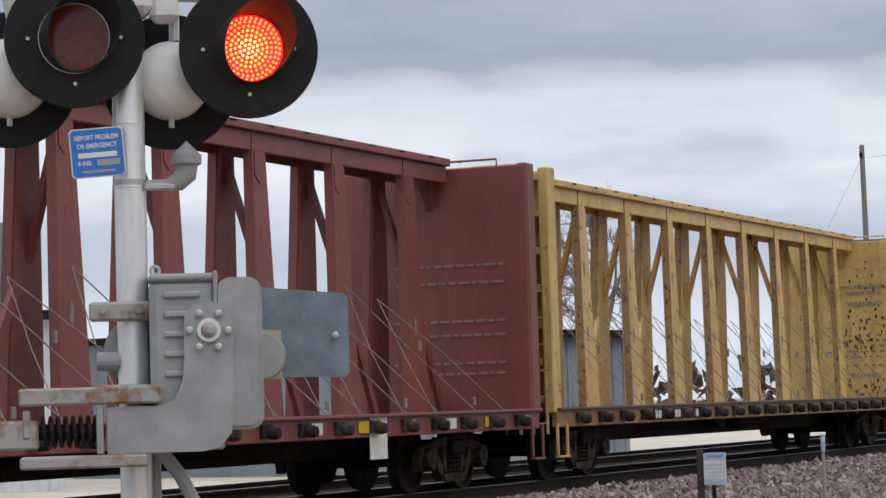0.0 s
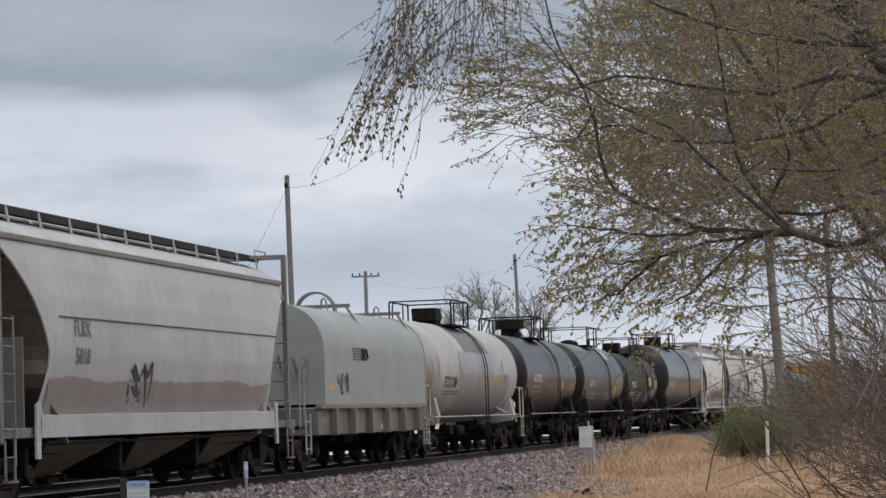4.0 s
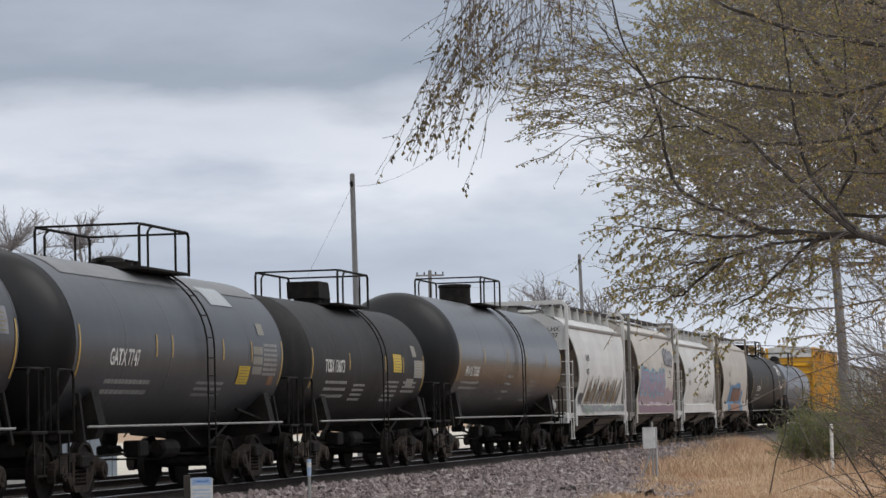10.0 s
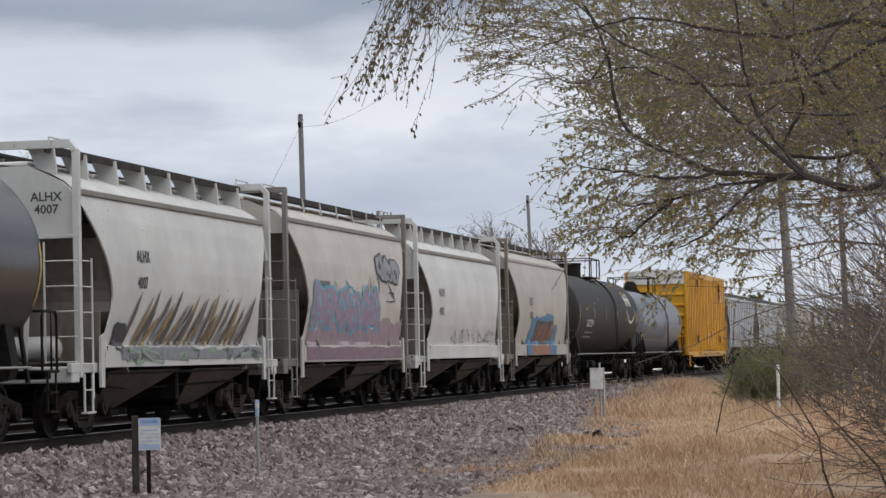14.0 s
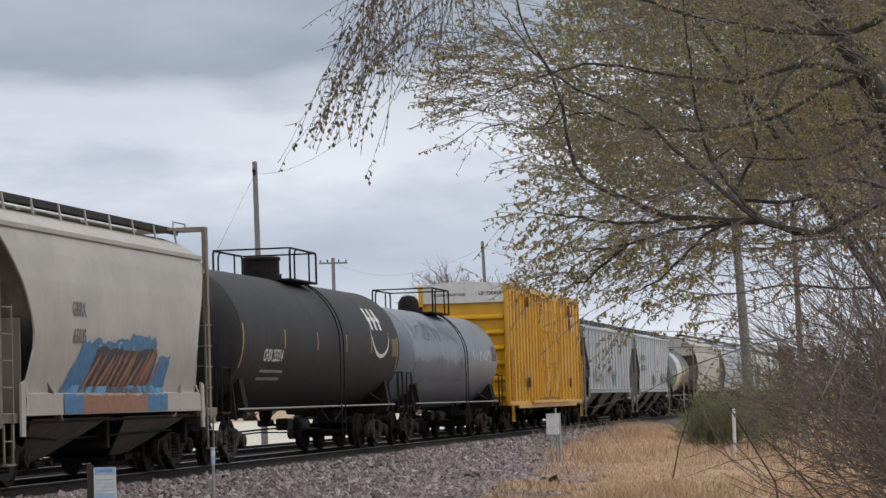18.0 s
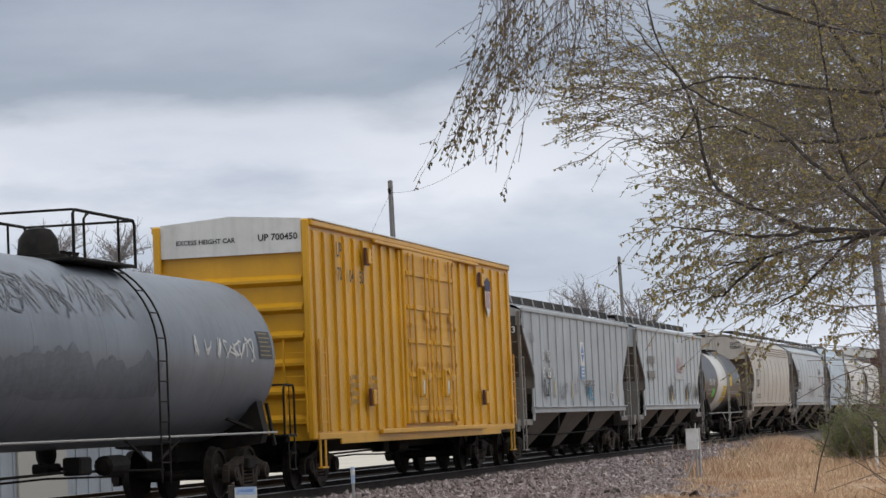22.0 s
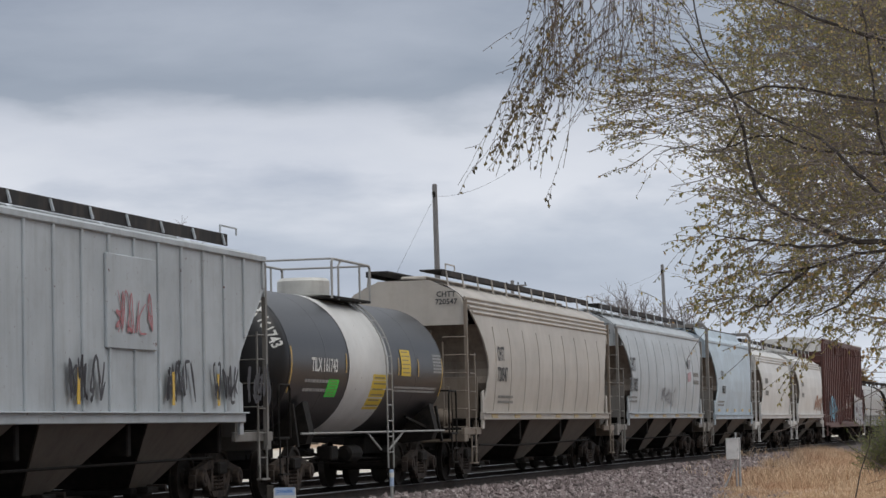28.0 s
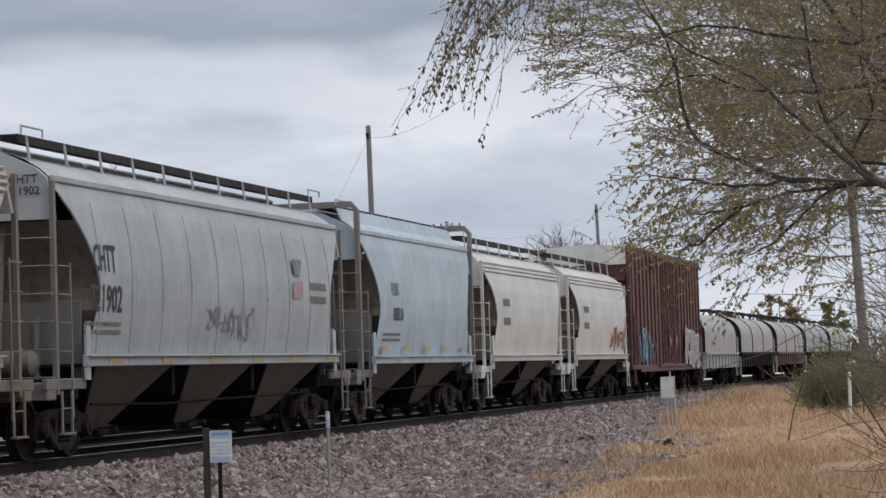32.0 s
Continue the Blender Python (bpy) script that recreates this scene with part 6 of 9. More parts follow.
car, body, bend, c = short_hopper(189.9, 202.7, "cream two-bay covered hopper with tall brown graffiti spikes", M_CREAM, corner="hoop", gussets=True, panel=0.75)
lettering("ALHX", 0.28, M_DARKPAINT, body, near_side(193.4 - c, 2.95, -1.6), bend)
lettering("4007", 0.28, M_DARKPAINT, body, near_side(193.3 - c, 2.5, -1.6), bend)
umber, ochre = spray("spray_umber", (0.13, 0.105, 0.085)), spray("spray_ochre", (0.36, 0.235, 0.10))
spikes(body, bend, 192.5 - c, 200.6 - c, 1.48, 2.45, [umber, ochre, umber, spray("spray_taupe", (0.22, 0.185, 0.15))], 21)
spikes(body, bend, 192.9 - c, 200.3 - c, 1.45, 2.10, [umber, ochre, G_GREY], 16, 0.020)
blob_kit = Kit()
blob(blob_kit, bend, 192.2 - c, 1.62, 0.35, 0.22, 0.4, 0.012, 0.1, 1.0)
part("graffiti_block", blob_kit, G_DARK, body)
swath(body, bend, 192.2 - c, 201.2 - c, 1.22, 1.42, G_GREY, 0.004, 0.0, 0.04, 2.2)
scrawl(body, bend, 192.4 - c, 201.0 - c, 1.16, 1.40, spray("spray_mint", (0.34, 0.44, 0.36)), 9, 0.03)
lettering("ALHX\n4007", 0.20, M_DARKPAINT, car, Matrix.Translation((-5.98, -0.95, 3.72)) @ pose(0, 0, 0, 90, 0, -90), name="lettering")
car, body, bend, c = short_hopper(203.1, 216.0, "pale tan two-bay covered hopper with pastel blue and mauve graffiti", M_PALEWARM, corner="square", edge=4.1, walk_z=4.72, frame_mat=M_FRAMEGREY, panel=0.3)
blocks(body, bend, 205.2 - c, 211.8 - c, 1.75, 2.75, G_PURPLE, G_CYAN, 6, 0.008)
scrawl(body, bend, 205.4 - c, 211.6 - c, 1.8, 2.9, G_WHITE, 7, 0.03)
scrawl(body, bend, 205.4 - c, 211.6 - c, 1.8, 2.8, G_BLUE, 5, 0.02)
blocks(body, bend, 211.6 - c, 214.2 - c, 2.95, 3.6, G_GREY, G_DARK, 3, 0.006)
scrawl(body, bend, 210.6 - c, 213.4 - c, 2.4, 3.1, G_DARK, 3, 0.018)
swath(body, bend, 205.0 - c, 214.4 - c, 1.46, 2.10, spray("spray_dusty_rose", (0.40, 0.30, 0.345)), 0.002, 0.0, 0.10, 3.1)
swath(body, bend, 204.8 - c, 214.4 - c, 1.14, 1.42, spray("spray_plum", (0.27, 0.17, 0.215)), 0.003, 0.0, 0.02, 3.7)
bars(body, M_FAINTDARK, 206.4 - c, 2.7, 0.9, 2, -1.6, h=0.16, gap=0.5, bend=bend)
car, body, bend, c = short_hopper(216.4, 229.6, "off-white two-bay covered hopper with faded marks", M_CREAM, corner="hoop", gussets=True, panel=0.75)
lettering("ALHX", 0.30, M_FAINTDARK, body, near_side(219.5 - c, 2.85, -1.6), bend)
lettering("4003", 0.30, M_FAINTDARK, body, near_side(219.4 - c, 2.35, -1.6), bend)
scrawl(body, bend, 221.0 - c, 227.6 - c, 1.5, 1.9, G_GREY, 7, 0.016)
car, body, bend, c = short_hopper(230.0, 243.2, "tan two-bay covered hopper with orange and blue graffiti", M_TAUPE, corner="square", edge=4.12, walk_z=4.72, sill=1.13, edge_mat=M_TAUPE, frame_mat=M_FRAMEBROWN, panel=0.3)
lettering("GBRX", 0.34, M_FAINTDARK, body, near_side(234.1 - c, 2.85, -1.6), bend, squeeze=0.8)
lettering("65035", 0.34, M_FAINTDARK, body, near_side(234.1 - c, 2.4, -1.6), bend, squeeze=0.8)
G_SKY = spray("spray_sky", (0.075, 0.22, 0.40))
swath(body, bend, 233.3 - c, 235.6 - c, 1.48, 2.35, G_SKY, 0.004, 1.1, 0.06, 4.4)
swath(body, bend, 236.4 - c, 238.6 - c, 1.48, 2.45, G_SKY, 0.005, 0.0, 0.08, 4.9)
swath(body, bend, 238.4 - c, 239.2 - c, 1.48, 2.15, G_SKY, 0.006, 0.3, 0.06, 5.3)
swath(body, bend, 234.5 - c, 238.1 - c, 1.48, 2.24, G_DARK, 0.010, 0.55, 0.05, 5.8)
spikes(body, bend, 234.4 - c, 239.0 - c, 1.50, 2.30, [G_ORANGE, spray("spray_brick", (0.30, 0.12, 0.07))], 13, 0.014)
swath(body, bend, 233.3 - c, 234.3 - c, 1.15, 1.46, G_SKY, 0.004, 0.0, 0.02, 6.1)
swath(body, bend, 234.3 - c, 238.0 - c, 1.15, 1.46, G_ORANGE, 0.004, 0.0, 0.02, 6.5)
swath(body, bend, 238.0 - c, 239.3 - c, 1.15, 1.46, G_SKY, 0.004, 0.0, 0.02, 6.9)
scrawl(body, bend, 234.8 - c, 238.9 - c, 1.55, 2.3, G_WHITE, 5, 0.010)

car, body, wrap, c = tank(243.7, 262.7, 244.2, 262.2, 1.56, 2.62, "long matte black tank car with a white crescent emblem", M_MATTE, dome="can", stripes=(245.0, 248.63, 251.84, 254.98, 257.92, 261.3))
lettering("CHSX 255314", 0.36, M_WHITEPAINT, body, near_side(247.7 - c, 2.25, -1.6), wrap, squeeze=0.8)
bars(body, M_FAINT, 247.9 - c, 1.9, 2.0, 2, -1.6, gap=0.16, h=0.06, bend=wrap)
# emblem: three upright strokes over a sweeping crescent
k = Kit()
for i, x in enumerate((258.35, 258.9, 259.45)):
    x -= c
    v = [wrap(Vector((x + d, 0, z)), 0.01) for z in (3.05, 3.3, 3.6) for d in (-0.12, 0.12)]
    k.add(v, [(0, 1, 3, 2), (2, 3, 5, 4)])
    if i < 3:
        v = [wrap(Vector((x + d, 0, z)), 0.01) for z in (3.27, 3.37) for d in (-0.22, 0.24)]
        k.add(v, [(0, 1, 3, 2)])
part("emblem_stroke", k, M_WHITEPAINT, body)
k = Kit()
v = []
for j in range(15):
    t = math.pi * (0.9 + 1.15 * j / 14)
    for r in (1.0 - 0.16 * math.sin(math.pi * j / 14), 1.0):
        v.append(wrap(Vector((259.1 - c + 1.12 * r * math.cos(t), 0, 2.95 + 0.62 * r * math.sin(t))), 0.011))
k.add(v, [(2 * j, 2 * j + 1, 2 * j + 3, 2 * j + 2) for j in range(14)])
part("emblem_crescent", k, M_WHITEPAINT, body)
patch_on(body, wrap, 260.5 - c, 261.2 - c, -0.15, 0.15, 2.62, 1.56, G_BROWN, "data_panel")

car, body, wrap, c = tank(263.2, 279.9, 263.6, 279.1, 1.46, 2.46, "blue-grey tank car with a white graffiti tag", M_GREYTANK, dome="bell")
G_SMUDGE = spray("spray_smudge", (0.138, 0.157, 0.187))
G_SLATE, G_PALE = spray("spray_slate_dark", (0.085, 0.095, 0.115)), spray("spray_ash", (0.21, 0.225, 0.25))
swath(body, wrap, 264.4 - c, 272.4 - c, 1.75, 2.35, G_SMUDGE, 0.003, 0.0, 0.16, 7.0, "stain_band")
scrawl(body, wrap, 264.8 - c, 271.6 - c, 2.95, 3.55, G_PALE, 12, 0.022)
scrawl(body, wrap, 265.6 - c, 269.0 - c, 2.9, 3.45, G_SLATE, 5, 0.016)
scrawl(body, wrap, 274.0 - c, 277.3 - c, 2.4, 2.75, G_WHITE, 7, 0.022)
patch_on(body, wrap, 277.55 - c, 278.35 - c, -0.02, 0.32, 2.46, 1.46, G_DARK, "data_panel")

# yellow boxcar
s0, s1 = 280.7, 299.2
c = (s0 + s1) / 2
M_BAND = paint("end_white", (0.62, 0.62, 0.60), amount=0.2, streak=0.2)
car, body = box_car("tall yellow boxcar with white upper ends and double plug doors", s1 - s0, M_YELLOW, top=5.12, sill=0.95, door=(287.72 - c, 292.42 - c), roof_band=M_BAND)
in_train(car, s0, s1)
h = (s1 - s0) / 2
end = lambda y, z: Matrix.Translation((-h + 0.05, y, z)) @ pose(0, 0, 0, 90, 0, -90)
lettering("UP 700450", 0.175, M_DARKPAINT, car, end(-0.93, 4.80))
lettering("EXCESS HEIGHT CAR", 0.125, M_DARKPAINT, car, end(0.50, 4.78))
lettering("UP", 0.42, M_DARKPAINT, body, near_side(282.55 - c, 4.60, -1.625), squeeze=0.8)
for d, u in (("70", 282.55), ("04", 283.42), ("50", 284.19)):
    lettering(d, 0.36, M_DARKPAINT, body, near_side(u - c, 4.13, -1.625), squeeze=0.9)
M_FAINTBROWN = spray("worn_brown_stencil", (0.30, 0.17, 0.03))
bars(body, M_FAINTBROWN, 283.4 - c, 2.1, 0.5, 4, -1.625, gap=0.16, h=0.09)
bars(body, M_FAINTBROWN, 284.9 - c, 2.1, 0.4, 4, -1.625, gap=0.16, h=0.09)
part("emblem_shield", Kit().slab([(296.20 - c, 3.72), (295.96 - c, 3.95), (295.94 - c, 4.34), (296.52 - c, 4.34), (296.50 - c, 3.95), (296.26 - c, 3.72)], -1.618, -1.606), M_WHITEPAINT, body, "white shield emblem with red bars")
for u in (296.03, 296.17, 296.31, 296.44):
    part("emblem_bar", Kit().slab([(u - 0.03 - c, 3.92), (u + 0.03 - c, 3.92), (u + 0.03 - c, 4.33), (u - 0.03 - c, 4.33)], -1.622, -1.618), G_RED, body)
part("emblem_head", Kit().slab([(295.94 - c, 4.345), (295.92 - c, 4.58), (296.23 - c, 4.68), (296.54 - c, 4.58), (296.52 - c, 4.345)], -1.619, -1.606), spray("spray_navy", (0.03, 0.04, 0.12)), body)

# two ribbed grey hoppers
def ribbed(s0, s1, label, mat):
    car, body, bend = hopper_car(label, s1 - s0, mat, 3, style="flat", edge=4.06, sill=1.46, cut=1.45, ribs=16, walk_z=4.52, bay_mat=M_BAYLIGHT, panel=0.62, frame_mat=M_FRAMEGREY)
    in_train(car, s0, s1)
    return car, body, bend, (s0 + s1) / 2


car, body, bend, c = ribbed(299.9, 318.3, "steel-grey ribbed three-bay covered hopper with a small blue mark", M_STEELGREY)
for text, z in (("SIRX", 3.76), ("476263", 3.52)):
    part("stencil_panel", Kit().box((-8.695, -1.06, z), (0.012, 0.22 * len(text) * 0.8, 0.25)), M_DARKPAINT, car)
    lettering(text, 0.24, M_WHITEPAINT, car, Matrix.Translation((-8.71, -1.06, z)) @ pose(0, 0, 0, 90, 0, -90))
for text, u, z in (("SI", 303.05, 2.88), ("RX", 303.82, 2.88), ("47", 303.05, 2.41), ("626", 303.80, 2.41), ("3", 304.50, 2.41)):
    lettering(text, 0.40, M_DARKPAINT, body, near_side(u + 0.05 - c, z - 0.02, -1.604), squeeze=0.80)
    lettering(text, 0.38, M_WHITEPAINT, body, near_side(u - c, z, -1.609), squeeze=0.78)
part("emblem_board", Kit().box((308.9 - c, -1.60, 3.02), (0.55, 0.02, 0.68)), M_WHITEPAINT, body, "white emblem board with blue arrows")
blue_arrow = spray("arrow_blue", (0.12, 0.25, 0.55))
for a_, b_ in ((3.04, 3.30), (3.00, 2.76)):
    part("emblem_arrow", Kit().slab([(308.72 - c, a_), (309.08 - c, a_), (308.9 - c, b_)], -1.622, -1.612), blue_arrow, body)
part("emblem_panel", Kit().box((308.9 - c, -1.601, 2.47), (0.55, 0.018, 0.36)), spray("spray_emblem", (0.20, 0.36, 0.62)), body, "faded blue emblem")
for i in range(3):
    part("text_bar", Kit().box((308.9 - c, -1.612, 2.58 - 0.1 * i), (0.42, 0.004, 0.035)), M_WHITEPAINT, body)
scrawl(body, lambda p: Vector((p.x, -1.60, p.z)), 301.2 - c, 301.9 - c, 3.2, 3.5, G_GREY, 3, 0.016)
scrawl(body, lambda p: Vector((p.x, -1.60, p.z)), 309.4 - c, 310.6 - c, 1.7, 2.15, G_BLUE, 4, 0.03)
scrawl(body, lambda p: Vector((p.x, -1.60, p.z)), 309.3 - c, 310.4 - c, 1.9, 2.2, G_DARK, 3, 0.02)
scrawl(body, lambda p: Vector((p.x, -1.60, p.z)), 307.5 - c, 308.2 - c, 1.9, 2.3, G_GREY, 3, 0.03)
for u in (304.6, 307.2, 315.0):
    part("reflector_strip", Kit().box((u - c, -1.592, 1.98), (0.10, 0.012, 0.48)), M_WORNSTRIPE, body)
part("data_panel", Kit().box((313.9 - c, -1.594, 1.78), (0.32, 0.012, 0.26)), M_WHITEPAINT, body)
part("text_bar", Kit().box((313.9 - c, -1.602, 1.78), (0.24, 0.006, 0.20)), M_FAINTDARK, body)
scrawl(body, lambda p: Vector((p.x, -1.612, p.z)), 305.2 - c, 306.4 - c, 1.65, 2.2, G_GREY, 3, 0.025)
scrawl(body, lambda p: Vector((p.x, -1.612, p.z)), 302.9 - c, 303.6 - c, 1.75, 2.2, G_DARK, 2, 0.03)
bars(body, M_FAINTDARK, 310.0 - c, 2.2, 1.6, 2, -1.61, gap=0.12, h=0.06)
car, body, bend, c = ribbed(318.7, 335.5, "light grey ribbed covered hopper with black graffiti tags along the bottom", M_COOLGREY)
part("repair_panel", Kit().box((328.45 - c, -1.575, 3.07), (2.0, 0.05, 1.34), 0.01), M_COOLGREY, body, "flat repaired side panel")
scrawl(body, lambda p: Vector((p.x, -1.615, p.z)), 327.7 - c, 329.2 - c, 2.6, 3.2, spray("spray_rose", (0.50, 0.20, 0.22)), 6, 0.018)
for x in (326.6, 330.4, 332.5, 334.2):
    scrawl(body, lambda p: Vector((p.x, -1.612, p.z)), x - 0.6 - c, x + 0.7 - c, 1.65, 2.25, G_DARK, 6, 0.034)
for x in (326.3, 330.1, 332.2):
    part("reflector_strip", Kit().box((x - c, -1.612, 1.85), (0.10, 0.012, 0.5)), M_STRIPE, body)
bars(body, M_FAINTDARK, 322.0 - c, 2.9, 1.4, 2, -1.61, gap=0.5, h=0.26)

# small black tank with the pale band
car, body, wrap, c = tank(335.9, 348.9, 336.2, 348.3, 1.38, 2.42, "black tank car with a broad cream band and green label", M_SHINY, dome="white", rail="white", stripes=(336.85, 340.3, 344.1, 345.68, 347.7))
lettering("TILX 161743", 0.34, M_WHITEPAINT, body, near_side(338.9 - c, 2.36, -1.5), wrap, squeeze=0.92)
bars(body, M_FAINT, 338.7 - c, 2.05, 1.9, 2, -1.5, gap=0.16, h=0.055, bend=wrap)


def on_head(p):
    """Lays a point of the end view on the domed head."""
    r2 = min((p.y**2 + (p.z - 2.42) ** 2) / 1.38**2, 0.98)
    return Vector((336.2 - c + 0.58 - 0.58 * math.sqrt(1 - r2) - 0.012, p.y, p.z))


lettering("TILX 161743", 0.24, M_WHITEPAINT, body, Matrix.Translation((336.2 - c, -0.98, 2.42 + 0.70)) @ pose(0, 0, 0, 90, 0, -90) @ pose(0, 0, 0, 0, 0, -62), on_head, squeeze=0.85)
patch_on(body, wrap, 340.5 - c, 343.3 - c, -1.25, 1.5, 2.42, 1.38, M_CREAM, "cream_band", 22)
patch_on(body, wrap, 339.2 - c, 339.9 - c, -0.46, -0.22, 2.42, 1.395, M_GREEN, "label_plate", label="bright green label")
patch_on(body, wrap, 342.2 - c, 343.3 - c, -0.64, -0.12, 2.42, 1.40, M_PLACARD, "label_plate", label="yellow label")
patch_on(body, wrap, 344.3 - c, 345.05 - c, -0.12, 0.26, 2.42, 1.40, M_PLACARD, "placard")
bars(body, M_FAINT, 345.6 - c, 2.0, 3.4, 2, -1.5, bend=wrap)
bars(body, M_FAINT, 347.3 - c, 2.7, 0.7, 6, -1.5, bend=wrap)

# long hoppers with ridged roofs
def long_hopper(s0, s1, label, mat, bays, **kw):
    kw = {"edge": 4.08, "sill": 1.47, "cut": 1.35, "walk_z": 4.74, "corner": "plain", "bay_mat": M_BAYLIGHT, "panel": 0.6, **kw}
    car, body, bend = hopper_car(label, s1 - s0, mat, bays, **kw)
    in_train(car, s0, s1)
    return car, body, bend, (s0 + s1) / 2


def seams(body, bend, n, half, z0, z1):
    for i in range(n):
        x = -half + 2 * half * i / (n - 1)
        part("side_seam", Kit().tube([bend(Vector((x, 0, z))) for z in np.linspace(z0, z1, 7)], 0.007, 4), body.data.materials[0], body)


car, body, bend, c = long_hopper(349.3, 367.6, "taupe long covered hopper with a ridged roof edge", M_TAUPE, 3, beads=4, frame_mat=M_FRAMEBROWN)
seams(body, bend, 9, 6.4, 1.55, 3.5)
lettering("CHTT", 0.46, M_DARKPAINT, body, near_side(352.6 - c, 2.86, -1.6), bend, squeeze=0.6)
lettering("720547", 0.46, M_DARKPAINT, body, near_side(352.72 - c, 2.38, -1.6), bend, squeeze=0.76)
lettering("CHTT\n720547", 0.17, M_DARKPAINT, car, Matrix.Translation((-8.62, -0.98, 4.08)) @ pose(0, 0, 0, 90, 0, -90))
bars(body, M_FAINTDARK, 353.2 - c, 1.85, 1.6, 2, -1.6, gap=0.12, h=0.06, bend=bend)
for i in range(6):
    part("sill_marking", Kit().box((351.8 - c + 2.4 * i, -1.585, 1.43), (0.6, 0.012, 0.09)), M_WORNSTRIPE, body)
car, body, bend, c = long_hopper(368.0, 385.2, "light steel-grey long covered hopper with dark numerals", M_COOLGREY, 3, frame_mat=M_FRAMEGREY)
seams(body, bend, 10, 6.6, 1.55, 3.8)
lettering("CHTT\n721902", 0.17, M_DARKPAINT, car, Matrix.Translation((-8.07, -0.98, 3.98)) @ pose(0, 0, 0, 90, 0, -90))
lettering("CHTT", 0.56, M_DARKPAINT, body, near_side(370.25 - c, 2.94, -1.6), bend, squeeze=0.66)
lettering("721902", 0.56, M_DARKPAINT, body, near_side(370.28 - c, 2.34, -1.6), bend, squeeze=0.84)
bars(body, M_FAINTDARK, 370.2 - c, 1.95, 1.6, 2, -1.6, gap=0.12, h=0.06, bend=bend)
part("emblem_shield", Kit().slab([(380.6 - c, 3.0), (380.5 - c, 3.3), (381.1 - c, 3.3), (381.0 - c, 3.0)], -1.602, -1.59), G_GREY, body, "faded shield emblem")
part("emblem_flag", Kit().slab([(380.5 - c, 2.55), (380.5 - c, 2.85), (381.15 - c, 2.9), (381.15 - c, 2.6)], -1.606, -1.594), G_PINK, body, "faded pink emblem")
bars(body, M_FAINTDARK, 382.3 - c, 2.75, 1.2, 2, -1.6, gap=0.26, h=0.14, bend=bend)
scrawl(body, bend, 375.3 - c, 378.2 - c, 1.75, 2.3, G_GREY, 5, 0.025)
for i in range(6):
    part("sill_marking", Kit().box((370.6 - c + 2.5 * i, -1.585, 1.43), (0.6, 0.012, 0.09)), M_WORNSTRIPE, body)
car, body, bend, c = long_hopper(385.6, 397.9, "pale blue short covered hopper with a trough roof", M_BLUE, 2, edge=4.10, sill=1.42, cut=1.1, walk_z=4.66, skirt=True, corner="hoop", frame_mat=M_FRAMEGREY)
lettering("FURX", 0.40, M_FAINTDARK, body, near_side(388.73 - c, 2.9, -1.6), bend, squeeze=0.7)
lettering("808310", 0.40, M_DARKPAINT, body, near_side(388.93 - c, 2.36, -1.6), bend, squeeze=0.75)
bars(body, M_FAINTDARK, 388.4 - c, 1.9, 1.6, 2, -1.6, gap=0.12, h=0.06, bend=bend)
for i in range(5):
    part("sill_marking", Kit().box((387.6 - c + 2.0 * i, -1.585, 1.62), (0.45, 0.012, 0.10)), M_WORNSTRIPE, body)
for s0, s1, tail in ((398.2, 410.3, False), (410.7, 422.8, True)):
    car, body, bend, c = long_hopper(s0, s1, "cream short covered hopper, ridged roof edge" + (", ochre graffiti tag" if tail else ""), M_CREAM, 2, edge=3.85, sill=1.42, cut=1.0, beads=3, walk_z=4.55)
    bars(body, M_FAINTDARK, s0 + 2.9 - c, 2.75, 0.9, 2, -1.6, gap=0.5, h=0.2, bend=bend)
    if tail:
        scrawl(body, bend, 418.4 - c, 421.2 - c, 1.6, 2.3, G_ORANGE, 5, 0.05)

s0, s1 = 423.0, 441.3
car, body = box_car("brown high boxcar with a pale roof end and white graffiti", s1 - s0, M_BROWN, top=5.20, sill=0.92, door=(-1.6, 1.6), roof_band=M_BAND, ribs_l=9, ribs_r=9)
in_train(car, s0, s1)
flat2 = lambda p: Vector((p.x, -1.66, p.z))
scrawl(car, flat2, -8.2, -5.0, 1.1, 2.3, G_CYAN, 5, 0.05)
blocks(car, flat2, 3.5, 7.5, 1.0, 2.4, G_GREY, G_WHITE, 4)
scrawl(car, flat2, 4.5, 7.9, 0.95, 1.6, G_PURPLE, 5, 0.05)

for s0, s1, lab, hm, bm_, n in ((441.9, 454.4, "silver-grey coil car with an end hopper", M_SILVER, M_COIL, 1), (454.9, 470.3, "dark-based coil car with dull silver hoods", M_SILVER, M_UNDER, 3),
                           (470.8, 486.2, "coil car with dull silver hoods", M_SILVER, M_BROWN, 3), (486.7, 502.1, "coil car with pale grey hoods", M_COIL, M_UNDER, 3), (502.6, 518.0, "coil car with grey hoods", M_COIL, M_UNDER, 2)):
    in_train(coil_car(lab, s1 - s0, M_SILVER, n, hm, bm_, 2.25, M_UNDER), s0, s1)


# ---------------------------------------------------------------- crossing signal
def polar(az, el, r):
    """The place seen from the eye in a direction, r metres off along the ground."""
    a = radians(az)
    return Vector((r * math.cos(a), r * math.sin(a), EYE.z + r * math.tan(radians(el))))


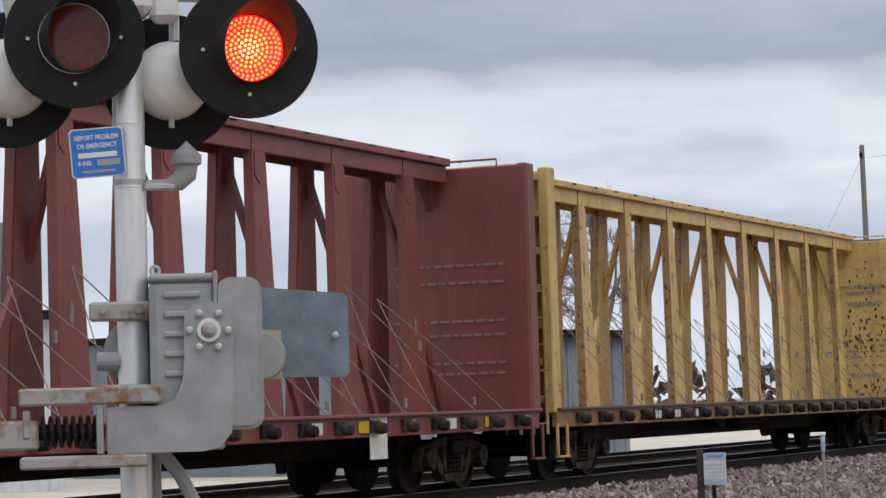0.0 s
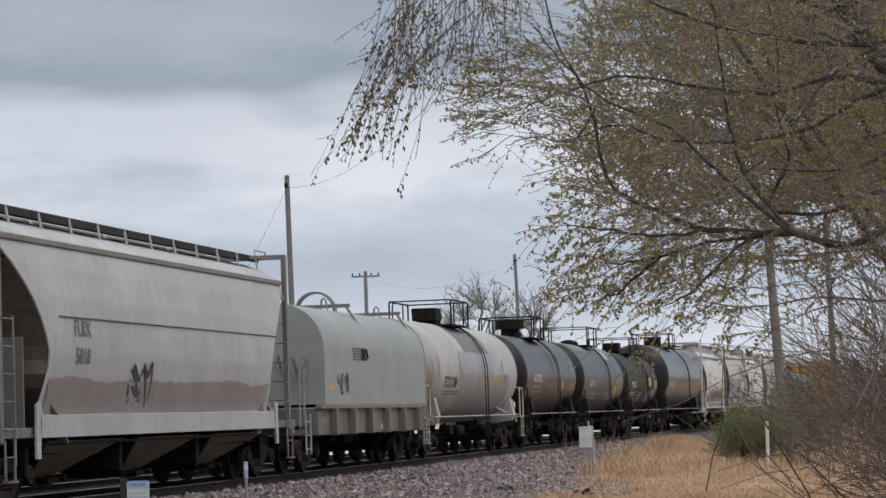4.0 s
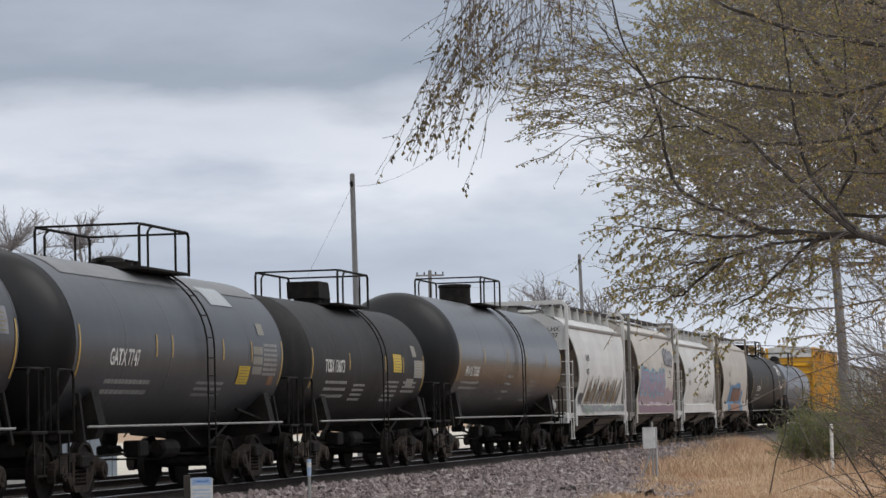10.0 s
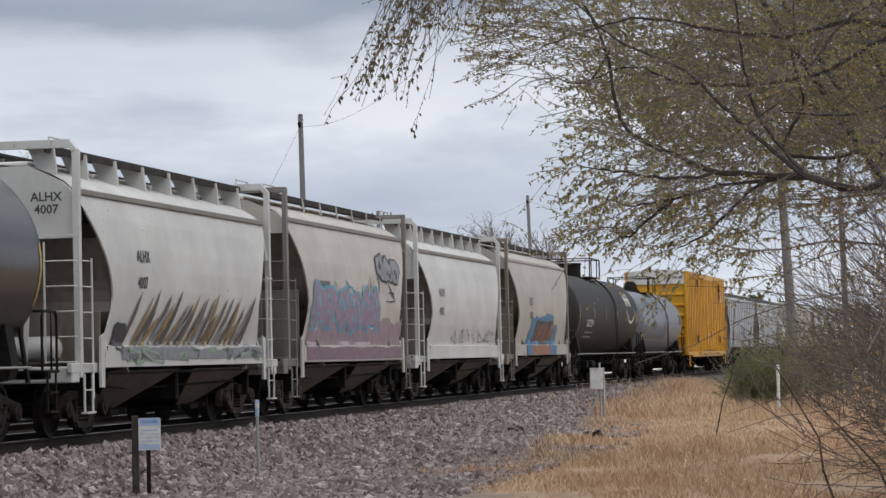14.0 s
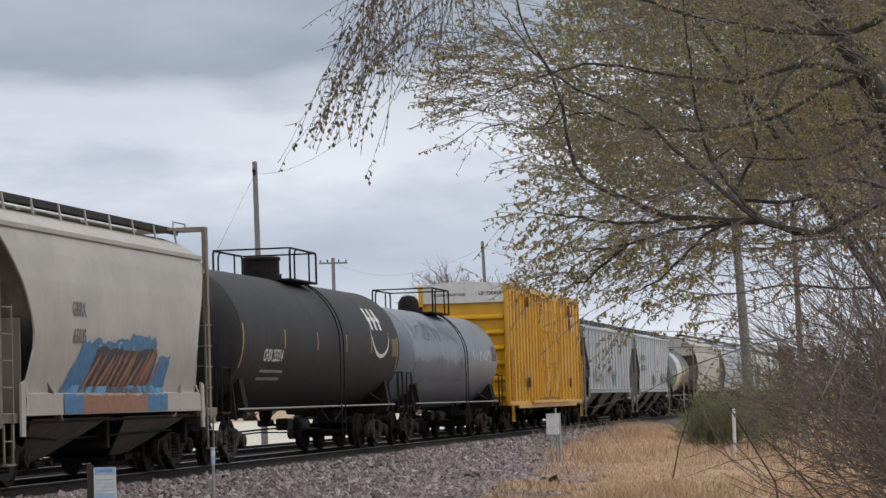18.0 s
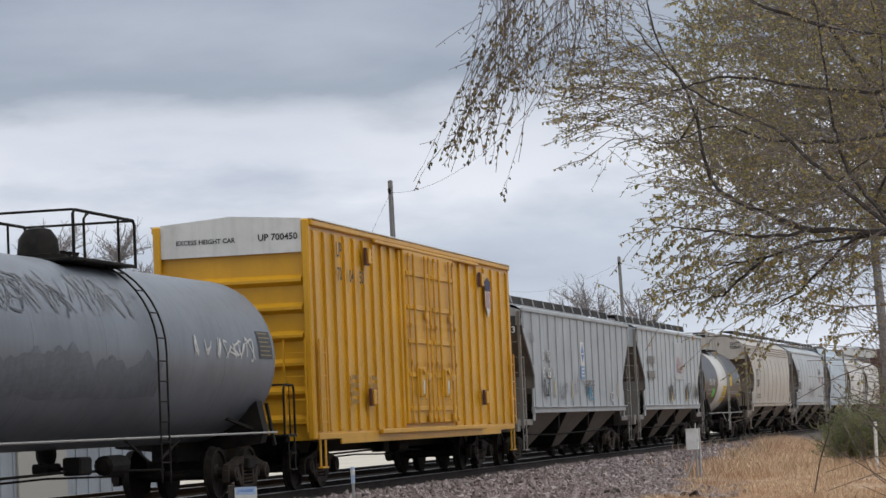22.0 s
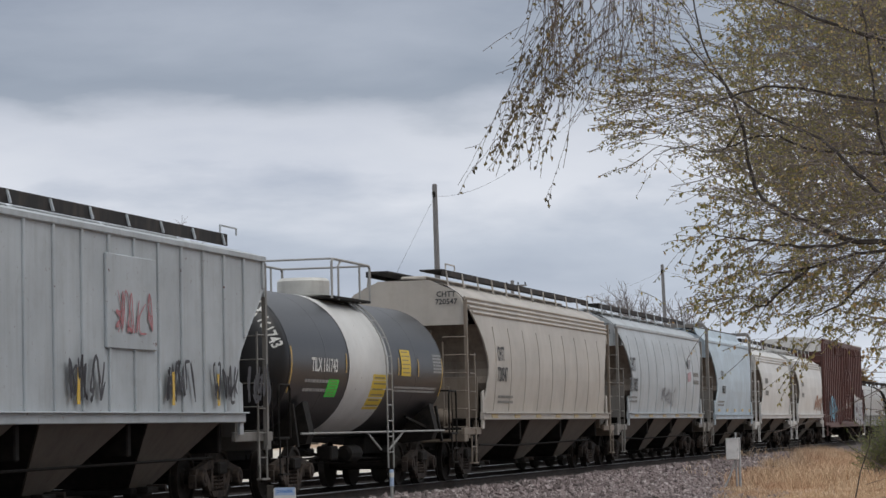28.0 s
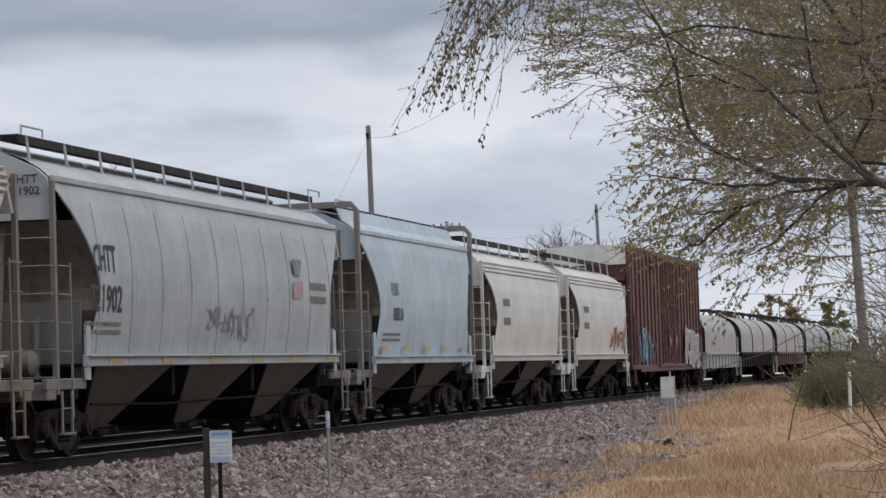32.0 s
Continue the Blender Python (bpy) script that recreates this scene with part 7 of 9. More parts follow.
M_LAMPBLACK = material("lamp_black", lambda a, c: mix(a, noise_fac(a, c, 8.0, 0.3, 0.7), (0.006, 0.006, 0.007), (0.014, 0.014, 0.015)), rough=0.6, spec=0.22)
M_CAPBLUE = material("pale_blue_print", lambda a, c: mix(a, noise_fac(a, c, 20.0, 0.3, 0.7), (0.30, 0.42, 0.62), (0.42, 0.52, 0.68)), rough=0.6)
M_HOOD = material("hood_black", lambda a, c: mix(a, noise_fac(a, c, 8.0, 0.3, 0.7), (0.02, 0.02, 0.021), (0.04, 0.04, 0.042)), rough=0.85, spec=0.1)
M_LENSOFF = material("red_lens_dark", lambda a, c: mix(a, noise_fac(a, c, 60.0, 0.4, 0.6), (0.10, 0.012, 0.008), (0.16, 0.03, 0.02)), rough=0.2)
M_LED = material("led_lit", (0.9, 0.3, 0.05), emit=((1.0, 0.52, 0.06), 1.9))
M_LEDRIM = material("led_rim", (0.9, 0.2, 0.05), emit=((1.0, 0.36, 0.06), 1.6))
M_LEDHOT = material("led_core", (0.9, 0.5, 0.1), emit=((1.0, 0.80, 0.22), 2.2))
M_LENSON = material("red_lens_lit", (0.5, 0.01, 0.01), rough=0.3, emit=((1.0, 0.0006, 0.0018), 15.0))
M_CASE = material("grey_casting", lambda a, c: mix(a, noise_fac(a, c, 5.0, 0.3, 0.7), (0.22, 0.23, 0.24), (0.32, 0.33, 0.34)), metallic=0.1, rough=0.55, bump=0.08, bump_scale=60)
M_WHITECASE = material("white_casting", lambda a, c: mix(a, noise_fac(a, c, 4.0, 0.3, 0.7), (0.50, 0.51, 0.52), (0.68, 0.69, 0.70)), rough=0.45)
M_PLATE = material("weight_plate", lambda a, c: mix(a, noise_fac(a, c, 9.0, 0.3, 0.7, detail=9), (0.10, 0.14, 0.18), (0.19, 0.24, 0.29)), metallic=0.35, rough=0.5, bump=0.05)
M_TABY = material("tab_cream", (0.36, 0.33, 0.20), rough=0.6)
M_RUSTY = material("rusty_steel", lambda a, c: mix(a, noise_fac(a, c, 9.0, 0.45, 0.62, detail=9), (0.33, 0.33, 0.32), (0.20, 0.11, 0.06)), metallic=0.2, rough=0.75)

MAST_R, MAST_AZ = 11.6, 29.62
foot = polar(MAST_AZ, 0, MAST_R)
signal_at = Matrix.Translation((foot.x, foot.y, 0)) @ pose(0, 0, 0, 0, 0, MAST_AZ - 90)


def lamp(name_parent, x, z, lit, back=False):
    """One flashing lamp: black background disc, hooded lens, pale housing behind."""
    y = 0.16 if back else -0.14
    s = 1 if back else -1
    k = Kit().lathe([(y, 0.0), (y, 0.300), (y - s * 0.012, 0.305), (y - s * 0.024, 0.300), (y - s * 0.024, 0.0)], axis="y", c=(x, 0, z), n=56, caps=False)
    disc = part("background_disc", k, M_LAMPBLACK, name_parent, "matt black background disc")
    k = Kit().lathe([(y - s * 0.025, 0.175), (y - s * 0.06, 0.175), (y - s * 0.12, 0.17), (y - s * 0.19, 0.14), (y - s * 0.22, 0.09), (y - s * 0.225, 0.0)], axis="y", c=(x, 0, z), n=28, caps=False)
    part("lamp_housing", k, M_WHITECASE, name_parent, "pale grey lamp housing", smooth=40)
    part("housing_latch", Kit().tube([(x, y - s * 0.1, z - 0.17), (x, y - s * 0.1, z - 0.215)], 0.014, 6), M_GALV, disc)
    if back:
        return
    # hood: a visor longer at the top than at the bottom
    k = Kit()
    n = 36
    for i in range(n + 1):
        t = 2 * math.pi * i / n
        reach = 0.028 + 0.20 * max(0, 0.5 + 0.5 * math.cos(t)) ** 0.8
        for r in (0.150, 0.157):
            for w in (0.0, reach):
                k.v.append((x + r * math.sin(t) * (1 + 0.12 * w) + 0.34 * w, y - 0.002 - w, z + r * math.cos(t) + 0.20 * w))
    for i in range(n):
        a, b = 4 * i, 4 * (i + 1)
        k.f += [(a, a + 1, b + 1, b), (a + 2, a + 3, b + 3, b + 2), (a + 1, a + 3, b + 3, b + 1)]
    part("hood", k, M_HOOD, disc)
    k = Kit().lathe([(y - 0.003, 0.0), (y - 0.003, 0.150), (y - 0.006, 0.150), (y - 0.010, 0.09), (y - 0.012, 0.0)], axis="y", c=(x, 0, z), n=36, caps=False)
    lens = part("lens", k, M_LENSON if lit else M_LENSOFF, disc, "lit red lens" if lit else "unlit dark red lens")
    rim = Kit().lathe([(y - 0.004, 0.148), (y - 0.014, 0.150), (y - 0.014, 0.156), (y - 0.004, 0.158)], axis="y", c=(x, 0, z), n=36, caps=False)
    part("lens_rim", rim, M_GALV if not lit else M_LAMPBLACK, disc)
    for dx, dz in ((0, 0.20), (0, -0.20), (-0.20, 0), (0.20, 0)):
        part("disc_screw", Kit().lathe([(y - 0.012, 0.009), (y, 0.009)], axis="y", c=(x + dx, 0, z + dz), n=8), M_GALV, disc)
    if lit:
        dot = Kit().lathe([(y - 0.022, 0.0), (y - 0.021, 0.0064), (y - 0.010, 0.0068)], axis="y", n=6, caps=False)
        dots = [dot.mesh("led") for _ in range(3)]
        rings = [(0, 1), (0.020, 6), (0.040, 12), (0.060, 18), (0.080, 24), (0.100, 29), (0.120, 34), (0.136, 38)]
        for r, n in rings:
            tone = 0 if r < 0.05 else 1 if r < 0.09 else 2
            for j in range(n):
                t = 2 * math.pi * (j + 0.3 * (n % 5)) / n
                part("led", dots[tone], (M_LEDHOT, M_LED, M_LEDRIM)[tone], disc).matrix_basis = pose(x + r * math.cos(t), 0, z + r * math.sin(t))


def rounded(x0, x1, z0, z1, r):
    """The outline of a plate with rounded corners."""
    out = []
    for cx, cz, a0 in ((x1 - r, z0 + r, -90), (x1 - r, z1 - r, 0), (x0 + r, z1 - r, 90), (x0 + r, z0 + r, 180)):
        out += [(cx + r * math.cos(radians(a0 + 15 * i)), cz + r * math.sin(radians(a0 + 15 * i))) for i in range(7)]
    return out


def crossing_signal():
    s = thing("crossing_signal", "aluminium crossing signal mast with red flashing lamps and a gate drive", "railway signal", signal_at)
    part("mast", Kit().lathe([(-0.8, 0.070), (3.4, 0.070)], axis="z", n=24), M_ALU, s, smooth=40)
    lamp(s, 0.53, 2.734, True)
    lamp(s, -0.226, 2.792, False)
    lamp(s, 0.19, 2.63, False, back=True)
    lamp(s, -0.52, 2.65, False, back=True)
    part("cross_arm", Kit().tube([(-0.62, 0.02, 3.04), (0.62, 0.02, 2.98)], 0.028, 10), M_WHITECASE, s)
    part("arm_hub", Kit().box((0.0, 0.0, 3.0), (0.24, 0.2, 0.2), 0.04), M_WHITECASE, s)
    part("junction_box", Kit().box((0.165, -0.02, 2.95), (0.13, 0.12, 0.16), 0.03), M_WHITECASE, s)
    for x in (0.19, 0.50, -0.25, -0.52):
        part("lamp_bracket", Kit().tube([(x, 0.02, 3.0), (x + 0.02, 0.05, 2.9), (x + 0.02, 0.05, 2.8)], 0.024, 8), M_WHITECASE, s)
    # information sign
    k = Kit()
    o = [(-0.105, -0.108), (0.105, -0.108), (0.118, -0.095), (0.118, 0.095), (0.105, 0.108), (-0.105, 0.108), (-0.118, 0.095), (-0.118, -0.095)]
    k.slab(o, -0.004, 0.0)
    sg = part("sign_plate", k, M_WHITEPAINT, s, "small blue emergency notice sign")
    sg.matrix_basis = pose(-0.138, -0.085, 2.296, 0, -4, 0)
    part("sign_face", Kit().slab([(x * 0.95, z * 0.95) for x, z in o], -0.0065, -0.0045), M_BLUESIGN, sg)
    for text, z, size in (("REPORT PROBLEM", 0.066, 0.030), ("OR EMERGENCY", 0.030, 0.030), ("X-ING", -0.045, 0.028)):
        lettering(text, size, M_WHITEPAINT, sg, Matrix.Translation((0.0 if len(text) > 6 else -0.06, -0.0075, z)) @ pose(0, 0, 0, 90, 0, 0), squeeze=0.78)
    part("number_bar", Kit().box((0.0, -0.0075, -0.010), (0.17, 0.001, 0.022)), M_WHITEPAINT, sg)
    part("number_bar", Kit().box((0.045, -0.0075, -0.045), (0.10, 0.001, 0.026)), M_FAINT, sg)
    part("number_bar", Kit().box((0.0, -0.0075, -0.082), (0.14, 0.001, 0.010)), M_FAINT, sg)
    # clamp band and vent elbow
    part("clamp_band", Kit().lathe([(2.155, 0.074), (2.18, 0.074)], axis="z", n=24), M_GALV, s)
    k = Kit().tube([(0.07, -0.02, 2.155), (0.16, -0.02, 2.155), (0.21, -0.02, 2.165), (0.245, -0.02, 2.20), (0.25, -0.02, 2.25)], [0.022, 0.026, 0.042, 0.05, 0.05], 14)
    k.lathe([(2.235, 0.05), (2.245, 0.066), (2.285, 0.066), (2.29, 0.058), (2.345, 0.004)], axis="z", c=(0.25, -0.02, 0), n=18)
    part("vent_elbow", k, M_CASE, s, "grey cable elbow with a cone cap", smooth=40)
    part("clamp_jaw", Kit().box((0.13, -0.03, 2.145), (0.14, 0.05, 0.03), 0.008), M_GALV, s)
    for z in (2.14, 2.42):
        part("mast_seam", Kit().lathe([(z, 0.0715), (z + 0.008, 0.0725), (z + 0.016, 0.0715)], axis="z", n=24, caps=False), M_ALU, s)
    # gate drive housing
    g = part("gate_housing", Kit().box((0.22, -0.06, 1.40), (0.30, 0.34, 0.66), 0.03), M_CASE, s, "grey cast gate drive housing")
    part("housing_cover", Kit().slab(rounded(0.36, 0.553, 1.075, 1.73, 0.06), -0.25, 0.14), M_CASE, g, smooth=30)
    part("cover_face", Kit().slab(rounded(0.365, 0.535, 1.09, 1.715, 0.05), -0.262, -0.25), M_CASE, g, smooth=30)
    part("housing_lid", Kit().box((0.22, -0.06, 1.735), (0.30, 0.36, 0.035), 0.012), M_CASE, g)
    part("cover_flange", Kit().box((0.355, -0.06, 1.42), (0.02, 0.40, 0.68), 0.006), M_CASE, g)
    for i in range(5):
        part("housing_rib", Kit().box((0.21, -0.235, 1.66 - 0.085 * i), (0.16, 0.02, 0.03), 0.008), M_CASE, g)
    part("lifting_eye", Kit().lathe([(-0.006, 0.016), (0.0, 0.010), (0.006, 0.016), (0.006, 0.027), (-0.006, 0.027), (-0.006, 0.016)], axis="y", c=(0.10, -0.06, 1.775), n=16, caps=False), M_GALV, g)
    # swan-neck arm plate with its hub
    arm = [(0.215, 1.50), (0.22, 1.575), (0.26, 1.615), (0.32, 1.63), (0.38, 1.615), (0.42, 1.575), (0.43, 1.50), (0.425, 1.35), (0.425, 1.16), (0.41, 1.06), (0.36, 1.0), (0.28, 0.985), (-0.12, 0.985), (-0.12, 1.185),
           (0.10, 1.185), (0.17, 1.21), (0.205, 1.29), (0.215, 1.38)]
    p = part("swan_neck_arm", Kit().slab(arm, -0.275, -0.245), M_CASE, s, "cast grey swan-neck gate arm")
    part("arm_box", Kit().box((0.13, -0.21, 1.085), (0.5, 0.08, 0.19), 0.01), M_CASE, p)
    part("hub_ring", Kit().lathe([(-0.275, 0.052), (-0.29, 0.050), (-0.29, 0.034)], axis="y", c=(0.322, 0, 1.503), n=24, caps=False), M_WHITECASE, p)
    part("hub_pin", Kit().lathe([(-0.275, 0.034), (-0.296, 0.033), (-0.312, 0.014), (-0.312, 0.0)], axis="y", c=(0.322, 0, 1.503), n=20, caps=False), M_RUSTY, p)
    for i in range(6):
        t = 2 * math.pi * (i + 0.5) / 6
        part("hub_bolt", Kit().lathe([(-0.275, 0.017), (-0.292, 0.017), (-0.296, 0.010), (-0.296, 0.0)], axis="y", c=(0.322 + 0.083 * math.cos(t + 0.5), 0, 1.503 + 0.083 * math.sin(t + 0.5)), n=6, caps=False), M_GALV, p)
    # weight plate behind, with its tab
    o = [(0.50, 1.30), (0.50, 1.70), (0.925, 1.66), (0.945, 1.64), (0.945, 1.31), (0.925, 1.29)]
    w = part("weight_plate", Kit().slab(o, -0.02, 0.02), M_PLATE, s, "blue-grey steel counterweight plate")
    part("plate_bolt", Kit().lathe([(-0.02, 0.018), (-0.045, 0.016), (-0.05, 0.0)], axis="y", c=(0.885, 0, 1.475), n=6, caps=False), M_GALV, w)
    part("plate_tab", Kit().slab([(0.545, 1.285), (0.545, 1.51), (0.645, 1.50), (0.645, 1.29)], -0.05, -0.035), M_TABY, w)
    part("plate_hub", Kit().lathe([(-0.05, 0.11), (-0.08, 0.10), (-0.085, 0.0)], axis="y", c=(0.555, 0, 1.39), n=20, caps=False), M_CASE, w)
    # far-side drive disc, clamps, lower channels, buffer spring
    part("drive_disc", Kit().lathe([(0.05, 0.15), (0.10, 0.15), (0.12, 0.12), (0.12, 0.0)], axis="y", c=(0.02, 0, 1.43), n=28), M_CASE, s)
    part("drive_boss", Kit().lathe([(-0.16, 0.038), (-0.14, 0.042), (-0.06, 0.042)], axis="x", c=(-0.0, 0.0, 1.385), n=16), M_CASE, s)
    for z in (1.60, 1.24):
        b = part("mast_clamp", Kit().box((-0.055, -0.085, z), (0.27, 0.05, 0.085), 0.012), M_RUSTY, s)
        for x in (-0.13, 0.03):
            part("clamp_bolt", Kit().lathe([(-0.115, 0.016), (-0.14, 0.014), (-0.14, 0.0)], axis="y", c=(x, 0, z), n=6, caps=False), M_RUSTY, b)
        part("clamp_stud", Kit().tube([(0.06, -0.085, z), (0.17, -0.085, z)], 0.014, 8), M_GALV, s)
    part("upper_channel", Kit().box((-0.19, -0.22, 1.235), (0.60, 0.16, 0.075), 0.01), M_RUSTY, s)
    part("lower_channel", Kit().box((-0.22, -0.22, 0.955), (0.54, 0.16, 0.055), 0.01), M_RUSTY, s)
    part("channel_web", Kit().box((-0.15, -0.22, 1.09), (0.03, 0.15, 0.21), 0.006), M_CASE, s)
    part("channel_web", Kit().box((-0.46, -0.22, 1.12), (0.03, 0.12, 0.12), 0.006), M_RUSTY, s)
    part("gate_stub", Kit().box((-0.60, -0.22, 1.075), (0.38, 0.10, 0.125), 0.01), M_RUSTY, s, "rust-spotted gate arm stub")
    k = Kit()
    k.tube([(-0.40 + 0.0028 * a, -0.22 + 0.062 * math.cos(a * 0.55), 1.085 + 0.062 * math.sin(a * 0.55)) for a in range(0, 92)], 0.009, 6)
    part("buffer_spring", k, M_LAMPBLACK, s)
    part("spring_rod", Kit().lathe([(-0.42, 0.034), (-0.13, 0.034)], axis="x", c=(0, -0.22, 1.085), n=12), M_UNDER, s)
    part("cable_hose", Kit().tube([(0.10, -0.06, 1.0), (0.13, -0.06, 0.96), (0.19, -0.06, 0.88), (0.25, -0.06, 0.76), (0.27, -0.06, 0.4), (0.22, -0.05, -0.5)], 0.032, 10), M_CASE, s)
    part("conduit", Kit().tube([(0.085, 0.02, 1.0), (0.085, 0.02, -0.75)], 0.024, 8), M_CASE, s)
    part("base_plate", Kit().box((0, 0, -0.73), (0.4, 0.4, 0.06), 0.01), M_GALV, s)


crossing_signal()


# ---------------------------------------------------------------- small posts and signs beside the line
def ground_at(p):
    return ground_height(p.x, p.y)


def notice_sign():
    p = polar(17.10, 0, 37.0)
    z = ground_at(p)
    s = thing("notice_sign", "small white and blue notice on two dark posts in the ballast", "sign", Matrix.Translation((p.x, p.y, 0)) @ pose(0, 0, 0, 0, 0, 17.1 - 90))
    top = EYE.z + 37.0 * math.tan(radians(-1.19))
    part("post", Kit().box((-0.20, 0.03, (z + top - 0.01) / 2), (0.10, 0.07, top - z + 0.1), 0.01), M_TIE, s)
    part("post", Kit().box((-0.02, 0.03, (z + top - 0.3) / 2), (0.06, 0.05, top - z - 0.2), 0.008), M_UNDER, s)
    pl = part("sign_plate", Kit().box((0.0, -0.02, top - 0.22), (0.31, 0.012, 0.44), 0.004), M_WHITEPAINT, s)
    part("header_bar", Kit().box((0.0, -0.028, top - 0.045), (0.28, 0.003, 0.11)), M_CAPBLUE, pl)
    lettering("DANGER", 0.055, M_BLUESIGN, pl, Matrix.Translation((0.0, -0.031, top - 0.046)) @ pose(0, 0, 0, 90, 0, 0))
    part("footer_bar", Kit().box((0.0, -0.0275, top - 0.39), (0.28, 0.003, 0.07)), M_CAPBLUE, pl)
    for i in range(1, 5):
        part("text_bar", Kit().box((0.0, -0.028, top - 0.115 - 0.05 * i), (0.26 - 0.03 * (i % 2), 0.003, 0.013 if i not in (1, 5) else 0.020)), M_CAPBLUE, pl)


def marker_post():
    p = polar(14.77, 0, 43.0)
    z, top = ground_at(p), EYE.z + 43.0 * math.tan(radians(-0.84))
    s = thing("marker_post", "slender white marker post with a blue top, by the track", "post", Matrix.Translation((p.x, p.y, 0)))
    part("stem", Kit().lathe([(z - 0.1, 0.026), (top - 0.26, 0.026)], axis="z", n=10), M_FAINT, s)
    part("cap", Kit().lathe([(top - 0.27, 0.034), (top - 0.02, 0.036), (top, 0.03)], axis="z", n=10), M_CAPBLUE, s, "pale blue cap")
    part("band", Kit().lathe([(top - 0.13, 0.0365), (top - 0.05, 0.0375)], axis="z", n=10, caps=False), M_WHITEPAINT, s)


def relay_box():
    p = polar(7.38, 0, 75.0)
    z = ground_at(p) + 0.02
    s = thing("relay_box", "light grey metal box on a galvanised post with a brace", "equipment box", Matrix.Translation((p.x, p.y, 0)) @ pose(0, 0, 0, 0, 0, 7.4 - 90))
    top = EYE.z + 75.0 * math.tan(radians(-0.33))
    part("post", Kit().lathe([(z - 0.1, 0.035), (top + 0.02, 0.035)], axis="z", c=(0.20, 0.02, 0), n=10), M_GALV, s)
    part("post", Kit().lathe([(z - 0.1, 0.025), (top + 0.16, 0.025)], axis="z", c=(0.10, 0.1, 0), n=8), M_GALV, s)
    b = part("cabinet", Kit().box((0.0, -0.06, top - 0.30), (0.36, 0.16, 0.60), 0.02), M_WHITECASE, s)
    part("lid", Kit().box((0.0, -0.07, top - 0.005), (0.38, 0.18, 0.025), 0.006), M_WHITECASE, b)
    part("hasp", Kit().box((0.15, -0.145, top - 0.32), (0.03, 0.02, 0.07), 0.004), M_GALV, b)
    part("brace", Kit().tube([(0.08, 0.0, top - 0.62), (-0.1, -0.02, z + 0.35), (-0.30, -0.04, z - 0.05)], 0.03, 6), M_GALV, s)


def white_stake():
    p = Vector((75.3, 4.55, 0))
    z = ground_at(p)
    s = thing("white_stake", "plain white plastic stake standing in dry grass", "post", Matrix.Translation((p.x, p.y, 0)))
    part("stem", Kit().lathe([(z - 0.1, 0.05), (z + 1.42, 0.05), (z + 1.45, 0.035)], axis="z", n=10), M_WHITEPAINT, s)
    part("collar", Kit().lathe([(z + 1.15, 0.054), (z + 1.22, 0.054)], axis="z", n=10, caps=False), M_WHITEPAINT, s)


notice_sign()
marker_post()
relay_box()
white_stake()


# ---------------------------------------------------------------- poles and wires
def pole(name, label, base, top, r0, r1, bar=0.0):
    b, t = Vector(base), Vector(top)
    s = thing(name, label, "utility pole", Matrix.Translation((b.x, b.y, 0)))
    o = Vector((b.x, b.y, 0))
    pts = [b - o + (t - b) * f for f in (-0.03, 0.25, 0.5, 0.75, 1.0)]
    part("shaft", Kit().tube(pts, [r0 + (r1 - r0) * f for f in (0, 0.25, 0.5, 0.75, 1)], 12), M_WOODPOLE, s)
    part("shaft_cap", Kit().lathe([(t.z - 0.02, r1 * 1.1), (t.z + 0.04, r1 * 0.6)], axis="z", c=(t.x - b.x, t.y - b.y, 0), n=12), M_WOODPOLE, s)
    if bar:
        q = t - o - Vector((0, 0, 0.35))
        part("cross_arm", Kit().bar(q + Vector((0.25 * bar, -bar, 0)), q + Vector((-0.25 * bar, bar, 0)), 0.12, 0.12), M_WOODPOLE, s)
        for f in (-0.9, -0.4, 0.4, 0.9):
            part("insulator", Kit().lathe([(q.z + 0.05, 0.03), (q.z + 0.2, 0.06), (q.z + 0.25, 0.03)], axis="z", c=(q.x + 0.25 * bar * -f, q.y + bar * f, 0), n=8), M_UNDER, s)
    else:
        q = t - o
        part("insulator", Kit().lathe([(q.z - 0.45, 0.04), (q.z - 0.3, 0.07), (q.z - 0.25, 0.04)], axis="z", c=(q.x - 0.15, q.y, 0), n=8), M_UNDER, s)
    return s


P1 = polar(13.70, 5.33, 93)
P1b = polar(13.76, 0, 93.0)
pole("utility_pole", "weathered grey timber pole beyond the tracks, bare top", (P1b.x, P1b.y - 0.2, -0.5), P1, 0.125, 0.09)
P2 = polar(8.78, 3.46, 140)
pole("utility_pole", "distant weathered timber pole beyond the tracks", (P2.x, P2.y - 0.25, -0.5), P2, 0.115, 0.085)
P3 = polar(12.05, 3.20, 190)
pole("utility_pole", "far timber pole with one cross arm", (P3.x, P3.y, -0.5), P3, 0.17, 0.13, bar=1.0)
P4 = polar(3.32, 4.6, 88)
pole("utility_pole", "stout timber pole standing among shrubs by the grass", (*polar(3.05, 0, 88).xy, -0.75), P4, 0.19, 0.12)
P5 = polar(2.02, 4.2, 100)
pole("utility_pole", "grey timber pole behind thick shrubs", (*polar(1.95, 0, 100).xy, -0.75), P5, 0.13, 0.10)
P6 = polar(32.4, 4.2, 120)
pole("utility_pole", "timber pole with one cross arm behind the white shed", (P6.x, P6.y, -0.5), P6, 0.16, 0.12, bar=1.0)


def wire(a, b, sag, name="power_line"):
    a, b = Vector(a), Vector(b)
    k = Kit().tube([a + (b - a) * f - Vector((0, 0, sag * 4 * f * (1 - f))) for f in np.linspace(0, 1, 15)], 0.0045, 4)
    tagged(part(name, k, M_UNDER), "thin dark overhead wire between poles", "power line")


